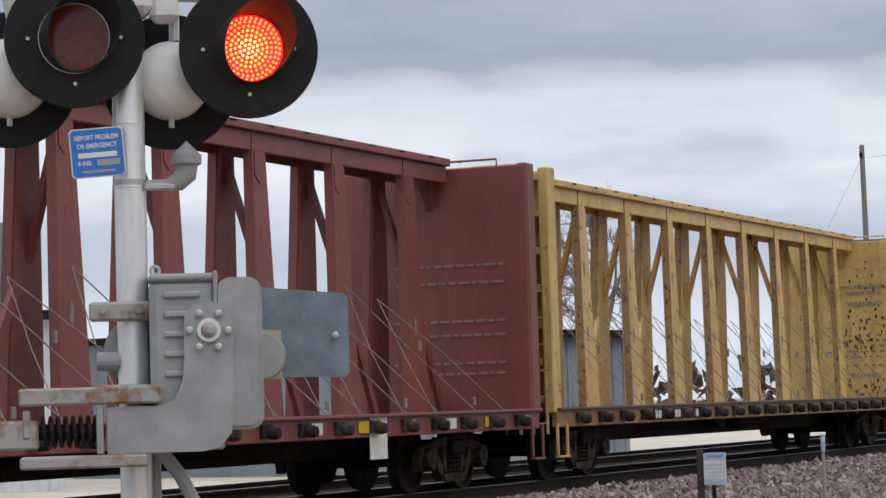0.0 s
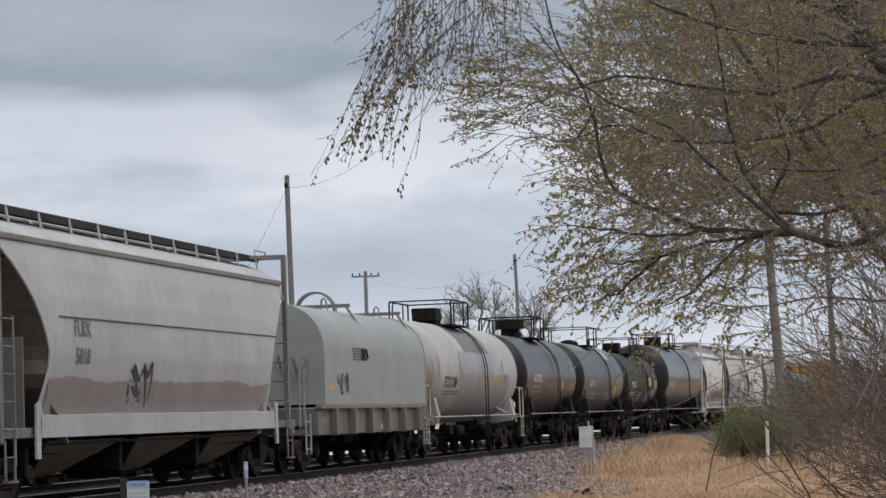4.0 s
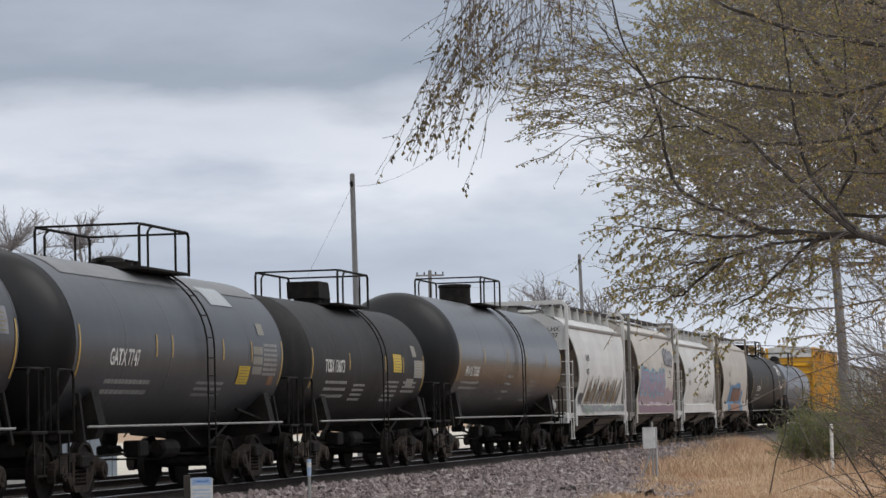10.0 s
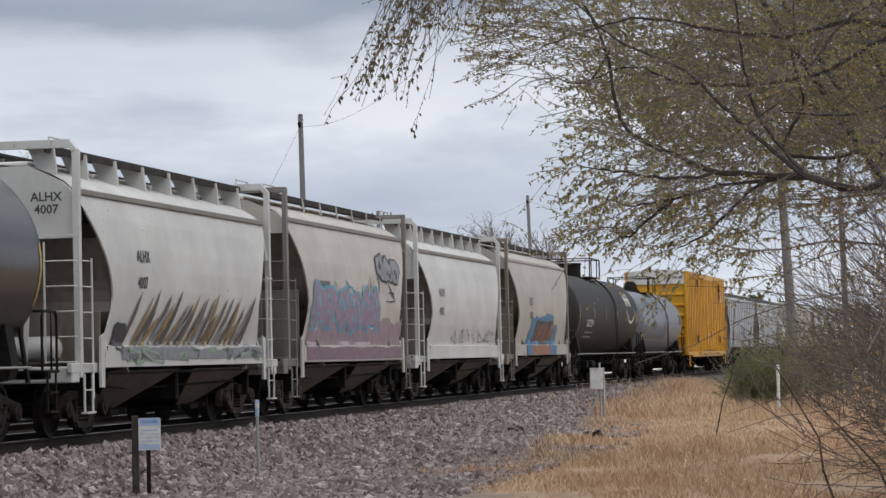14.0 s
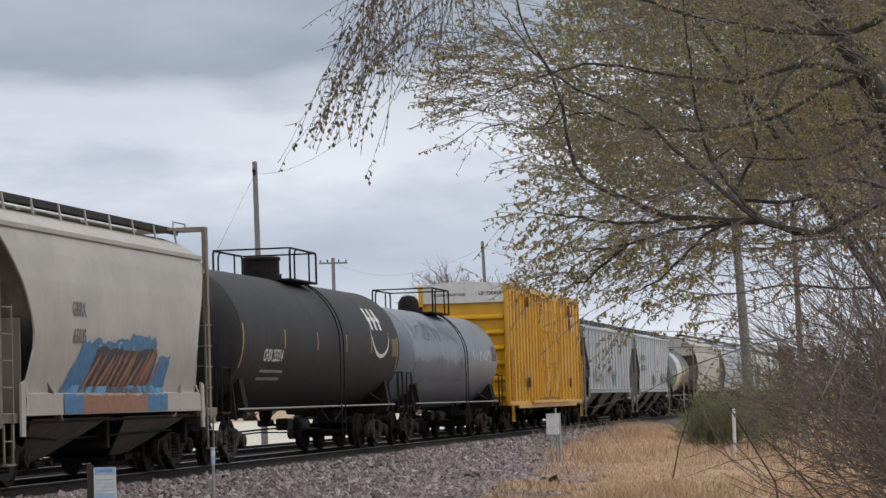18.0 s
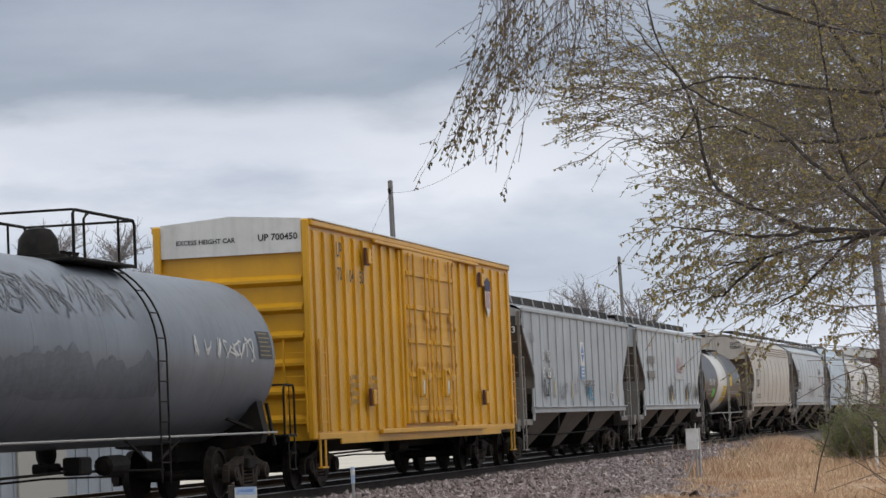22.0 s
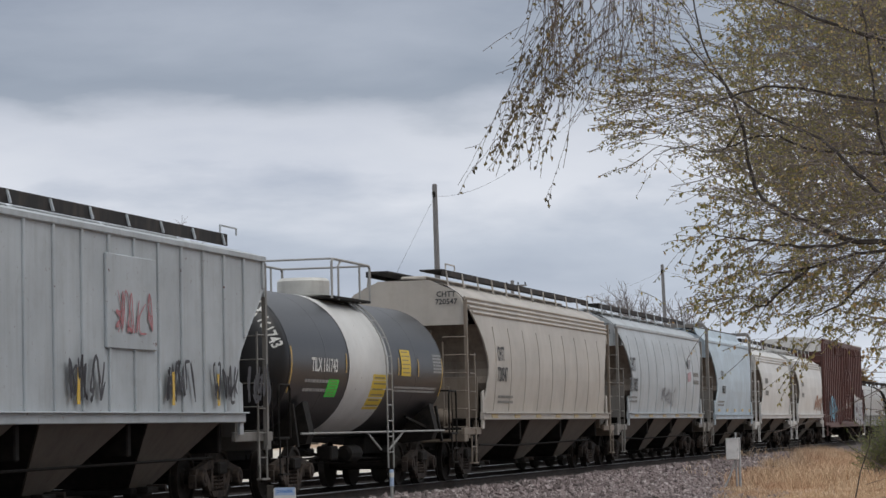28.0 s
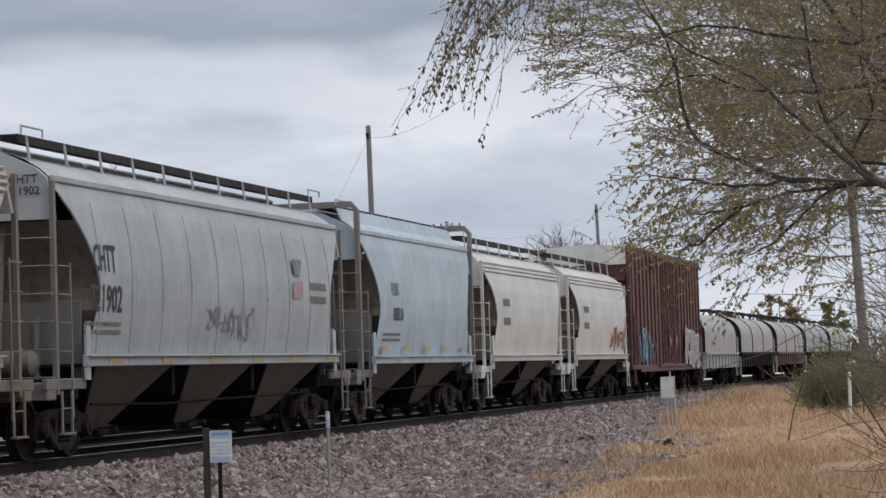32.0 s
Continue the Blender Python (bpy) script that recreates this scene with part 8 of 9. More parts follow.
wire(P1 - Vector((0, 0, 0.4)), polar(8.0, 9.5, 45), 1.0)
wire(P1 - Vector((0, 0, 0.4)), (P1b.x - 2.5, P1b.y + 3.2, 2.0), 0.0, "guy_wire")
wire(P2 - Vector((0, 0, 0.3)), P3 - Vector((0, 0, 0.3)), 1.2)
wire(P2 - Vector((0, 0, 0.3)), polar(5.0, 3.5, 260), 1.5)


# ---------------------------------------------------------------- sheds beyond the tracks
def shed(label, az0, az1, r0, r1, top, wall, roof, depth=9.0):
    a, b = polar(az0, 0, r0), polar(az1, 0, r1)
    d = (b - a).xy
    s = thing("shed", label, "building", Matrix.Translation((a.x, a.y, 0)) @ pose(0, 0, 0, 0, 0, math.degrees(math.atan2(d.y, d.x))))
    w, z0 = d.length, -0.6
    sign = 1 if (Vector((0, 0)) - a.xy).dot(Vector((-d.y, d.x))) < 0 else -1
    y1 = sign * depth
    part("wall", Kit().box((w / 2, y1 / 2, (z0 + top) / 2), (w, depth, top - z0), 0.02), wall, s)
    n = int(w / 0.6)
    k = Kit()
    for i in range(n):
        k.box((0.3 + (w - 0.6) * i / (n - 1), -sign * 0.02, (z0 + top) / 2), (0.06, 0.05, top - z0 - 0.1))
    tagged(part("wall_rib", k, wall, s), kind="stuff")
    part("roof", Kit().box((w / 2, y1 / 2, top + 0.08), (w + 0.5, depth + 0.5, 0.18), 0.03), roof, s)
    part("gutter", Kit().box((w / 2, -sign * 0.3, top), (w + 0.5, 0.10, 0.10), 0.02), roof, s)
    part("door", Kit().box((w * 0.55, -sign * 0.05, z0 + 1.5), (2.4, 0.08, 2.6), 0.01), M_FAINT, s)
    for f in (0.2, 0.8):
        part("vent_pipe", Kit().lathe([(top, 0.12), (top + 0.55, 0.12), (top + 0.6, 0.2), (top + 0.7, 0.2)], axis="z", c=(w * f, y1 / 2, 0), n=10), M_GALV, s)
    return s


M_SHEDGREY = paint("shed_grey", (0.24, 0.275, 0.325), amount=0.2, streak=0.3)
M_SHEDWHITE = paint("shed_white", (0.60, 0.62, 0.65), amount=0.15, streak=0.2)
shed("long blue-grey metal shed beyond the tracks", 25.2, 18.9, 66, 78, 3.05, M_SHEDGREY, M_UNDER)
shed("white metal shed with a dark roof edge", 37.0, 31.15, 60, 60, 3.4, M_SHEDWHITE, M_UNDER)


# ---------------------------------------------------------------- trees and shrubs
def bark(name, a_, b_):
    return material(name, lambda a, c: mix(a, noise_fac(a, c, 7.0, 0.3, 0.7, squash=(3, 3, 0.6)), a_, b_), rough=0.9, bump=0.3)


M_BARK = bark("bark_grey_brown", (0.028, 0.024, 0.022), (0.085, 0.073, 0.065))
M_TWIG = bark("twig_brown", (0.075, 0.064, 0.058), (0.31, 0.27, 0.25))
M_THREAD = bark("thread_brown", (0.06, 0.045, 0.038), (0.15, 0.115, 0.09))
M_SHRUBWOOD = bark("shrub_wood", (0.055, 0.044, 0.040), (0.20, 0.165, 0.148))
M_FARTWIG = bark("far_twig_grey", (0.15, 0.135, 0.133), (0.28, 0.255, 0.25))


def leaf_material(name, stops):
    def build(add, co):
        r = add("ShaderNodeNewGeometry").outputs["Random Per Island"]
        return ramp(add, r, stops)
    m = material(name, build, rough=0.6)
    tree = m.node_tree
    out = tree.nodes["Material Output"]
    shader = tree.nodes["Principled BSDF"]
    lit = tree.nodes.new("ShaderNodeBsdfTranslucent")
    blend = tree.nodes.new("ShaderNodeMixShader")
    blend.inputs[0].default_value = 0.5
    tree.links.new(shader.inputs["Base Color"].links[0].from_socket, lit.inputs["Color"])
    tree.links.new(shader.outputs[0], blend.inputs[1])
    tree.links.new(lit.outputs[0], blend.inputs[2])
    tree.links.new(blend.outputs[0], out.inputs["Surface"])
    return m


M_LEAF = leaf_material("leaves_olive", [(0.0, (0.18, 0.18, 0.07)), (0.45, (0.34, 0.31, 0.12)), (0.75, (0.46, 0.40, 0.18)), (0.93, (0.52, 0.39, 0.17)), (1.0, (0.40, 0.23, 0.10))])
M_LEAFOLIVE = leaf_material("leaves_olive_dull", [(0.0, (0.25, 0.245, 0.08)), (0.5, (0.46, 0.40, 0.14)), (0.85, (0.56, 0.45, 0.17)), (1.0, (0.56, 0.38, 0.14))])
M_LEAFBROWN = leaf_material("leaves_withered", [(0.0, (0.15, 0.12, 0.06)), (0.5, (0.30, 0.205, 0.085)), (0.85, (0.42, 0.255, 0.095)), (1.0, (0.50, 0.30, 0.10))])
# Fringe leaves: darker brown, their dark look against the sky put into the colour.
M_LEAFFRINGE = leaf_material("leaves_fringe_brown", [(0.0, (0.07, 0.06, 0.035)), (0.5, (0.15, 0.125, 0.065)), (0.85, (0.23, 0.19, 0.085)), (1.0, (0.30, 0.20, 0.07))])
M_LEAFGOLD = leaf_material("leaves_gold", [(0.0, (0.22, 0.18, 0.06)), (0.5, (0.36, 0.26, 0.085)), (1.0, (0.45, 0.28, 0.085))])
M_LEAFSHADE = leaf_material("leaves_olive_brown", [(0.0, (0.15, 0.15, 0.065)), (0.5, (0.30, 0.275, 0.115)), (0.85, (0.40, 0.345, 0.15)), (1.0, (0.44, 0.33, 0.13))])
M_LEAFGREEN = leaf_material("leaves_green", [(0.0, (0.10, 0.145, 0.045)), (0.6, (0.21, 0.25, 0.085)), (1.0, (0.34, 0.32, 0.13))])

rnd = random.Random(7)


class Growth:
    """Branches, as tapered tubes, and leaves of one plant."""

    def __init__(self):
        self.wood, self.twig, self.lv, self.lf = Kit(), Kit(), [], []
        self.fan, self.sway, self.stout = 0.95, 0.22, 1.0

    def tube(self, pts, r0, r1, thick):
        n = len(pts)
        k = self.wood if thick else self.twig
        k.tube(pts, [r0 + (r1 - r0) * i / (n - 1) for i in range(n)], 7 if r0 > 0.05 else (5 if r0 > 0.012 else 3), caps=False)

    def leaf(self, p, d, size):
        """A pointed leaf folded along its rib."""
        d = d.normalized()
        s = d.cross(Vector((rnd.uniform(-1, 1), rnd.uniform(-1, 1), rnd.uniform(-1, 1)))).normalized()
        u = d.cross(s)
        i = len(self.lv)
        w = size * rnd.uniform(0.24, 0.36)
        self.lv += [p, p + d * size * 0.45 + s * w + u * w * 0.4, p + d * size, p + d * size * 0.45 - s * w + u * w * 0.4]
        self.lf += [(i, i + 1, i + 2), (i, i + 2, i + 3)]

    def leaves(self, pts, per, size, droop=0.8):
        for a, b in zip(pts, pts[1:]):
            for _ in range(per if isinstance(per, int) else (int(per) + (rnd.random() < per % 1))):
                p = a + (b - a) * rnd.random()
                d = Vector((rnd.uniform(-1, 1), rnd.uniform(-1, 1), rnd.uniform(-1, 1) - droop))
                self.leaf(p, d, size * rnd.uniform(0.55, 1.08))

    def grow(self, p, d, length, r, level, leafy, size, bias=Vector((0, 0, 0)), wander=0.22, kids=5, thick=False):
        """A shoot that wanders, thins and branches."""
        n = 6 if level else 4
        pts = [p]
        for i in range(n):
            d = (d + bias * 0.12 + Vector((rnd.uniform(-1, 1), rnd.uniform(-1, 1), rnd.uniform(-1, 1))) * wander).normalized()
            pts.append(pts[-1] + d * (length / n))
        self.tube(pts, r, max(r * 0.35, 0.003), thick)
        if level <= 0:
            self.leaves(pts[1:], leafy, size)
            return
        for _ in range(kids):
            f = rnd.uniform(0.25, 1.0)
            i = min(int(f * n), n - 1)
            q = pts[i] + (pts[i + 1] - pts[i]) * (f * n - i)
            e = (d + Vector((rnd.uniform(-1, 1), rnd.uniform(-1, 1), rnd.uniform(-1, 1))) * self.fan).normalized()
            self.grow(q, e, length * rnd.uniform(0.4, 0.7), r * rnd.uniform(0.35, 0.55), level - 1, leafy, size, bias, wander, kids, False)
        self.leaves(pts[3:], leafy * 0.5, size)

    def limb(self, pts, r0, r1, spacing, length, level, leafy, size, bias, kids=4):
        """A main limb along pts (smoothed), with side shoots all along."""
        sm = []
        for i in range(len(pts) - 1):
            a, b, c, d = pts[max(i - 1, 0)], pts[i], pts[i + 1], pts[min(i + 2, len(pts) - 1)]
            for j in range(5):
                f = j / 5
                q = 0.5 * ((2 * b) + (c - a) * f + (2 * a - 5 * b + 4 * c - d) * f * f + (3 * b - a - 3 * c + d) * f**3)
                sm.append(q + Vector((rnd.uniform(-1, 1), rnd.uniform(-1, 1), rnd.uniform(-1, 1))) * 0.013)
        sm.append(pts[-1])
        self.tube(sm, r0, r1, True)
        total = sum((b - a).length for a, b in zip(sm, sm[1:]))
        for k in range(int(total / spacing)):
            i = rnd.randrange(1, len(sm) - 1)
            d = (sm[i + 1] - sm[i]).normalized()
            f = i / len(sm)
            e = (d * 0.7 + Vector((rnd.uniform(-1, 1), rnd.uniform(-1, 1), rnd.uniform(-1, 1))) + bias * 0.4).normalized()
            self.grow(sm[i], e, length * rnd.uniform(0.5, 1.15), min((r0 + (r1 - r0) * f) * 0.35, self.stout), level, leafy, size, bias, wander=self.sway, kids=kids)

    def put(self, tree, wood=None, twig=None, leaf=None, trunk="trunk"):
        if self.wood.v:
            part(trunk, self.wood, wood, tree, smooth=60)
        if self.twig.v:
            tagged(part("twig_mass", self.twig, twig, tree), kind="stuff")
        if self.lv:
            me = bpy.data.meshes.new("crown")
            me.from_pydata(self.lv, [], self.lf)
            tagged(part("crown", me, leaf, tree), kind="stuff")


def crown_edge(az):
    """Lowest reach of the elm's crown, in degrees above the eye, by direction."""
    return float(np.interp(az, [-3, 2.6, 3.6, 4.4, 5.0, 6.2, 7.2, 8.0, 8.4, 8.45, 8.9, 9.5, 10.6], [1.4, 1.9, 1.7, 1.35, 1.5, 1.7, 2.0, 3.0, 3.9, 4.9, 5.0, 5.3, 5.5]))


def big_tree():
    """The elm whose boughs hang over the grass."""
    g = Growth()
    g.fan, g.sway, g.stout = 0.70, 0.15, 0.010
    R0 = 27.0
    P = lambda az, el, r=R0: polar(az, el, r)
    left = Vector((0, 1.0, 0.05))
    # leaning trunk and its big boughs
    base = P(-2.6, 0, 27.5)
    base.z = -0.8
    g.limb([base, P(-1.9, 1.2, 27.4), P(-1.1, 3.2), P(-0.5, 4.6), P(-0.08, 5.8), P(0.37, 6.8), P(1.28, 8.3), P(2.1, 10.4), P(2.6, 13.0)], 0.16, 0.08, 0.6, 1.5, 2, 0.25, 0.05, Vector((0, 0.6, 0.3)))
    g.limb([P(-0.5, 4.6), P(-1.0, 6.4, 26.6), P(-1.4, 8.5, 26.4), P(-1.3, 11.0, 26)], 0.09, 0.05, 0.5, 1.4, 2, 0.3, 0.05, Vector((0, 0.6, 0.3)))
    boughs = (
        ([P(-2.4, 8.5, 26), P(-0.34, 8.07, 26), P(0.7, 7.68, 26), P(2.6, 7.87, 26), P(4.56, 8.38, 26), P(6.3, 9.2, 26)], 0.062, 0.02),
        ([P(-2.4, 4.9, 25.5), P(0.0, 4.06, 25.5), P(1.49, 3.39, 25.5), P(2.70, 3.69, 25.5), P(4.5, 3.85, 25.6), P(5.48, 4.22, 25.7), P(6.35, 4.65, 25.8), P(6.77, 5.22, 26), P(6.95, 6.4, 26), P(7.3, 7.3, 26), P(7.69, 8.1, 26), P(8.0, 9.4, 26)], 0.058, 0.012),
        ([P(-2.2, 4.3, 26.5), P(-0.6, 4.2, 26.5), P(0.8, 4.5, 26.5), P(2.0, 4.1, 26.5), P(3.17, 4.29, 26.5), P(2.75, 5.25, 26.5), P(2.95, 6.3, 26.5), P(2.9, 7.6, 26.5), P(3.2, 9.4, 26.5)], 0.042, 0.012),
        ([P(1.49, 3.39, 25.5), P(2.70, 3.72, 25.4), P(3.6, 4.45, 25.3), P(4.5, 5.3, 25.3), P(5.3, 6.1, 25.4), P(6.6, 6.7, 25.5), P(7.42, 7.4, 25.6), P(8.2, 8.4, 25.6)], 0.040, 0.010),
        ([P(2.70, 3.69, 25.5), P(3.55, 4.75, 25.8), P(3.9, 5.6, 25.9), P(4.1, 6.8, 26), P(4.2, 8.2, 26), P(4.5, 9.8, 26)], 0.032, 0.010),
        ([P(0.37, 6.8), P(1.3, 6.45, 26.6), P(2.4, 5.9, 26.4), P(4.0, 5.72, 26.4), P(5.4, 5.85, 26.4), P(6.4, 6.2, 26.4), P(7.42, 5.9, 26.4)], 0.042, 0.012),
        ([P(0.37, 6.8), P(1.6, 7.0, 26), P(3.2, 6.75, 25.8), P(4.8, 7.0, 25.8), P(6.2, 7.25, 25.8), P(7.4, 7.0, 25.8), P(8.4, 6.7, 25.8)], 0.038, 0.010),
        ([P(0.65, 7.7, 26), P(1.9, 6.9, 25.7), P(2.7, 5.9, 25.5), P(3.3, 5.3, 25.4), P(4.4, 4.6, 25.4)], 0.026, 0.008),
        ([P(1.28, 8.3), P(2.8, 8.9), P(4.6, 9.4), P(6.4, 9.7), P(8.0, 9.6)], 0.045, 0.012),
        ([P(-0.08, 5.8), P(0.9, 5.2, 26.5), P(1.9, 5.0, 26.3), P(3.2, 5.1, 26.2)], 0.034, 0.010))
    for pts, r0, r1 in boughs:
        reach = math.degrees(math.atan2(pts[-1].y, pts[-1].x)) > 6.5
        g.limb(pts, r0 * 0.72, r1 * 0.6, 0.36, 0.85 if reach else 1.2, 2, 0.8, 0.042, left)
    # twigs towards the outer edge: the spray above the bend, and the leafy hanging fringe below
    fringe = Vector((0, 0.5, -0.6))
    g.limb([P(6.9, 6.6), P(7.42, 5.89), P(8.2, 6.0), P(8.9, 5.85)], 0.012, 0.004, 0.14, 0.45, 1, 0.9, 0.045, left)
    for pts in ([P(2.70, 3.69, 25.5), P(4.35, 3.6, 25.6), P(5.6, 3.3, 25.8), P(6.6, 3.2, 26), P(6.9, 3.4, 26.2)], [P(4.5, 3.85, 25.6), P(5.6, 3.75, 25.6), P(6.6, 3.9, 25.6), P(7.2, 4.0, 25.7), P(7.7, 4.1, 25.8)],
                [P(3.6, 3.7, 25.5), P(4.3, 3.1, 25.6), P(5.0, 2.5, 25.8), P(5.6, 2.2, 26)], [P(5.6, 3.3, 25.8), P(6.4, 2.7, 26), P(6.6, 2.5, 26), P(6.9, 2.6, 26)]):
        g.limb(pts, 0.020, 0.005, 0.10, 0.6, 1, 2.6, 0.056, fringe)
    # boughs above that reach out and hang down
    g.limb([P(3.0, 11.2, 25), P(6.0, 11.0, 24.5), P(8.5, 10.8, 24), P(10.2, 10.6, 24), P(11.2, 10.5, 24)], 0.05, 0.012, 0.4, 0.6, 1, 0.8, 0.055, Vector((0, 0.3, -0.3)))
    # fine inner twigs, all through the crown
    for i in range(1350):
        az = -2.8 + 10.6 * rnd.random()
        lo = crown_edge(az) + 0.35
        el = lo + (11.2 - lo) * rnd.random() ** 0.9
        d = Vector((rnd.uniform(-0.4, 0.4), rnd.uniform(-0.2, 1.0), rnd.uniform(-0.35, 0.65)))
        if el < 5.4 and az > 6.6 and rnd.random() < 0.8:
            continue
        dense = noise.noise((az * 0.9, el * 0.9, 2.0))
        if dense < -0.5 or (el < 3.4 and az < 3.4 and rnd.random() < 0.6) or (el > 6 and az > 6.4 and rnd.random() < 0.72):
            continue
        low = el < 4.6 and az > 3.2
        g.grow(P(az - 0.5, el, rnd.uniform(25, 30)), d.normalized(), rnd.uniform(0.4, 0.95), 0.005, 1, 2.2 if low else 1.7 + 2.4 * max(dense, 0), 0.052 if low else 0.046, fringe if low else Vector((0, 0.3, 0.1)), wander=0.15, kids=4)
    # leafy tuft at the outer side, then the hanging threads
    for i in range(64):
        az, el = rnd.uniform(7.2, 9.8), rnd.gauss(7.1, 0.5)
        g.grow(P(az - 0.5, el, rnd.uniform(25, 27)), Vector((0, 0.9, rnd.uniform(-0.5, 0.3))).normalized(), rnd.uniform(0.3, 0.55), 0.005, 1, 1.7, 0.044, left, kids=5)
    w = Growth()
    for i in range(46):
        f = rnd.random()
        p = P(8.6 + 2.7 * f, 9.6 + rnd.uniform(0, 1.2), 24 + rnd.uniform(-1, 1.5))
        d = Vector((rnd.uniform(-0.2, 0.2), rnd.uniform(-0.05, 0.22), -1.0))
        w.grow(p, d.normalized(), rnd.uniform(0.6, 1.3), 0.0045, 1, 0.55 + 0.4 * f, 0.052, Vector((0, 0.10, -0.6)), wander=0.10, kids=4)
    # long arching ends that carry the outermost leaves
    for i in range(22):
        f = (i * 0.618) % 1
        a1, e1 = 11.1 + 1.8 * f + rnd.uniform(-0.15, 0.15), 4.8 + 2.4 * ((i * 0.381) % 1) * (0.45 + 0.55 * f) + 0.8 * f
        a, b = P(9.6 + 1.3 * rnd.random(), 8.0 + 2.4 * rnd.random(), 24.4 + rnd.uniform(-0.6, 0.6)), P(a1, e1, 24.0 + rnd.uniform(-0.7, 0.7))
        mid = a.lerp(b, 0.5) + Vector((0, 0.12, 0.16))
        pts = []
        for j in range(11):
            f = j / 10
            pts.append(a * (1 - f) ** 2 + mid * 2 * f * (1 - f) + b * f * f + Vector((rnd.uniform(-1, 1), rnd.uniform(-1, 1), rnd.uniform(-1, 1))) * 0.012)
        w.tube(pts, 0.0045, 0.0018, False)
        for j in range(2, 11):
            w.leaves([pts[j - 1], pts[j]], 0.45 + 0.16 * j, 0.064, 1.8)
            if rnd.random() < 0.6:
                d = Vector((rnd.uniform(-0.3, 0.3), rnd.uniform(0.0, 0.8), rnd.uniform(-1.2, 0.0))).normalized()
                w.grow(pts[j], d, rnd.uniform(0.10, 0.26), 0.002, 0, 0.7, 0.060, Vector((0, 0.1, -0.8)))
    t = thing("elm_tree", "spreading elm with drooping twigs and sparse olive autumn leaves", "tree")
    g.put(t, M_BARK, M_TWIG, M_LEAF)
    w.put(t, M_BARK, M_THREAD, M_LEAFFRINGE)


def back_tree(name, label, az, r, spread, lo, hi, leaf, seed, n=16, leafy=2.2, size=0.10, foot=None):
    """A leafier tree farther off, seen between the elm's boughs."""
    rnd.seed(seed)
    g = Growth()
    b = polar(az if foot is None else foot, 0, r)
    b.z = -0.8
    top = polar(az, hi, r)
    g.tube([b, b.lerp(top, 0.4), b.lerp(top, 0.75), top], 0.055, 0.02, True)
    for i in range(n):
        f = rnd.uniform(0.12, 0.95)
        p = b.lerp(top, f)
        p.z = EYE.z + r * math.tan(radians(lo + (hi - lo) * f))
        d = Vector((rnd.uniform(-0.5, 0.5), rnd.uniform(-1, 1), rnd.uniform(-0.1, 0.6))).normalized()
        g.grow(p, d, spread * rnd.uniform(0.6, 1.1) * (1 - 0.45 * f), 0.035, 2, leafy * 1.5, size * 1.15, Vector((0, d.y * 0.4, 0.1)), kids=5, thick=True)
    t = thing(name, label, "tree")
    g.put(t, M_BARK, M_TWIG, leaf)


def thicket_crown(r, n, seed, leaf, label):
    """A dense tree behind the elm, its twigs and small leaves closing the view through the boughs."""
    rnd.seed(seed)
    g = Growth()
    b = polar(-3.6, 0, r)
    b.z = -0.8
    fork = polar(0.6, 4.9, r)
    g.tube([b, polar(-2.6, 2.0, r), polar(-1.0, 3.8, r), fork], 0.10, 0.07, True)
    for az, el in ((1.4, 9.5), (2.8, 10.6), (4.2, 10.2), (5.4, 8.8), (6.4, 6.6)):
        top = polar(az, el, r + rnd.uniform(-1, 1))
        g.tube([fork, fork.lerp(top, 0.5) + Vector((0, rnd.uniform(-0.2, 0.2), 0)), top], 0.04, 0.015, True)
    for i in range(n):
        az = rnd.uniform(0.2, 7.4)
        el = rnd.uniform(3.5, 9.4)
        edge = min(7.2 - az, 0.9) + 0.55 * noise.noise((el * 0.8, az * 0.3, 5.0))
        if edge < 0 or el < 4.1 + 0.45 * noise.noise((az * 1.3, 3.0, 0.0)) or rnd.random() > 0.35 + edge:
            continue
        if noise.noise((az * 1.6, el * 1.6, 9.0)) < -0.42 + 0.22 * max(el - 6.5, 0):
            continue
        d = Vector((rnd.uniform(-0.4, 0.4), rnd.uniform(-0.6, 0.9), rnd.uniform(-0.2, 0.9))).normalized()
        g.grow(polar(az, el, r + rnd.uniform(-2, 2)), d, rnd.uniform(0.5, 0.9), 0.009, 1, 2.6, 0.085, Vector((0, 0.1, 0.2)), wander=0.2, kids=4)
    t = thing("ash_tree", label, "tree")
    g.put(t, M_BARK, M_TWIG, leaf)


def shrub(az, r, height, leaf, seed, n=22, leafy=0.5, lean=0.0, label="tangled leafless brown shrub at the edge of the grass", wood=None):
    rnd.seed(seed)
    g = Growth()
    b = polar(az, 0, r)
    b.z = ground_height(b.x, b.y) - 0.05
    for i in range(n):
        p = b + Vector((rnd.uniform(-0.8, 0.8), rnd.uniform(-0.7, 0.7), 0))
        d = Vector((rnd.uniform(-0.45, 0.45), rnd.uniform(-0.45, 0.32) + lean, 1)).normalized()
        g.grow(p, d, height * rnd.uniform(0.6, 1.1), 0.012, 1, leafy, 0.06 if r > 55 else 0.034, Vector((0, 0.05, 0.15)), wander=0.24, kids=13)
    t = tagged(thing("shrub", label, "shrub"), group="shrubs by the grass")
    g.put(t, M_TWIG, wood or M_TWIG, leaf, "stem")


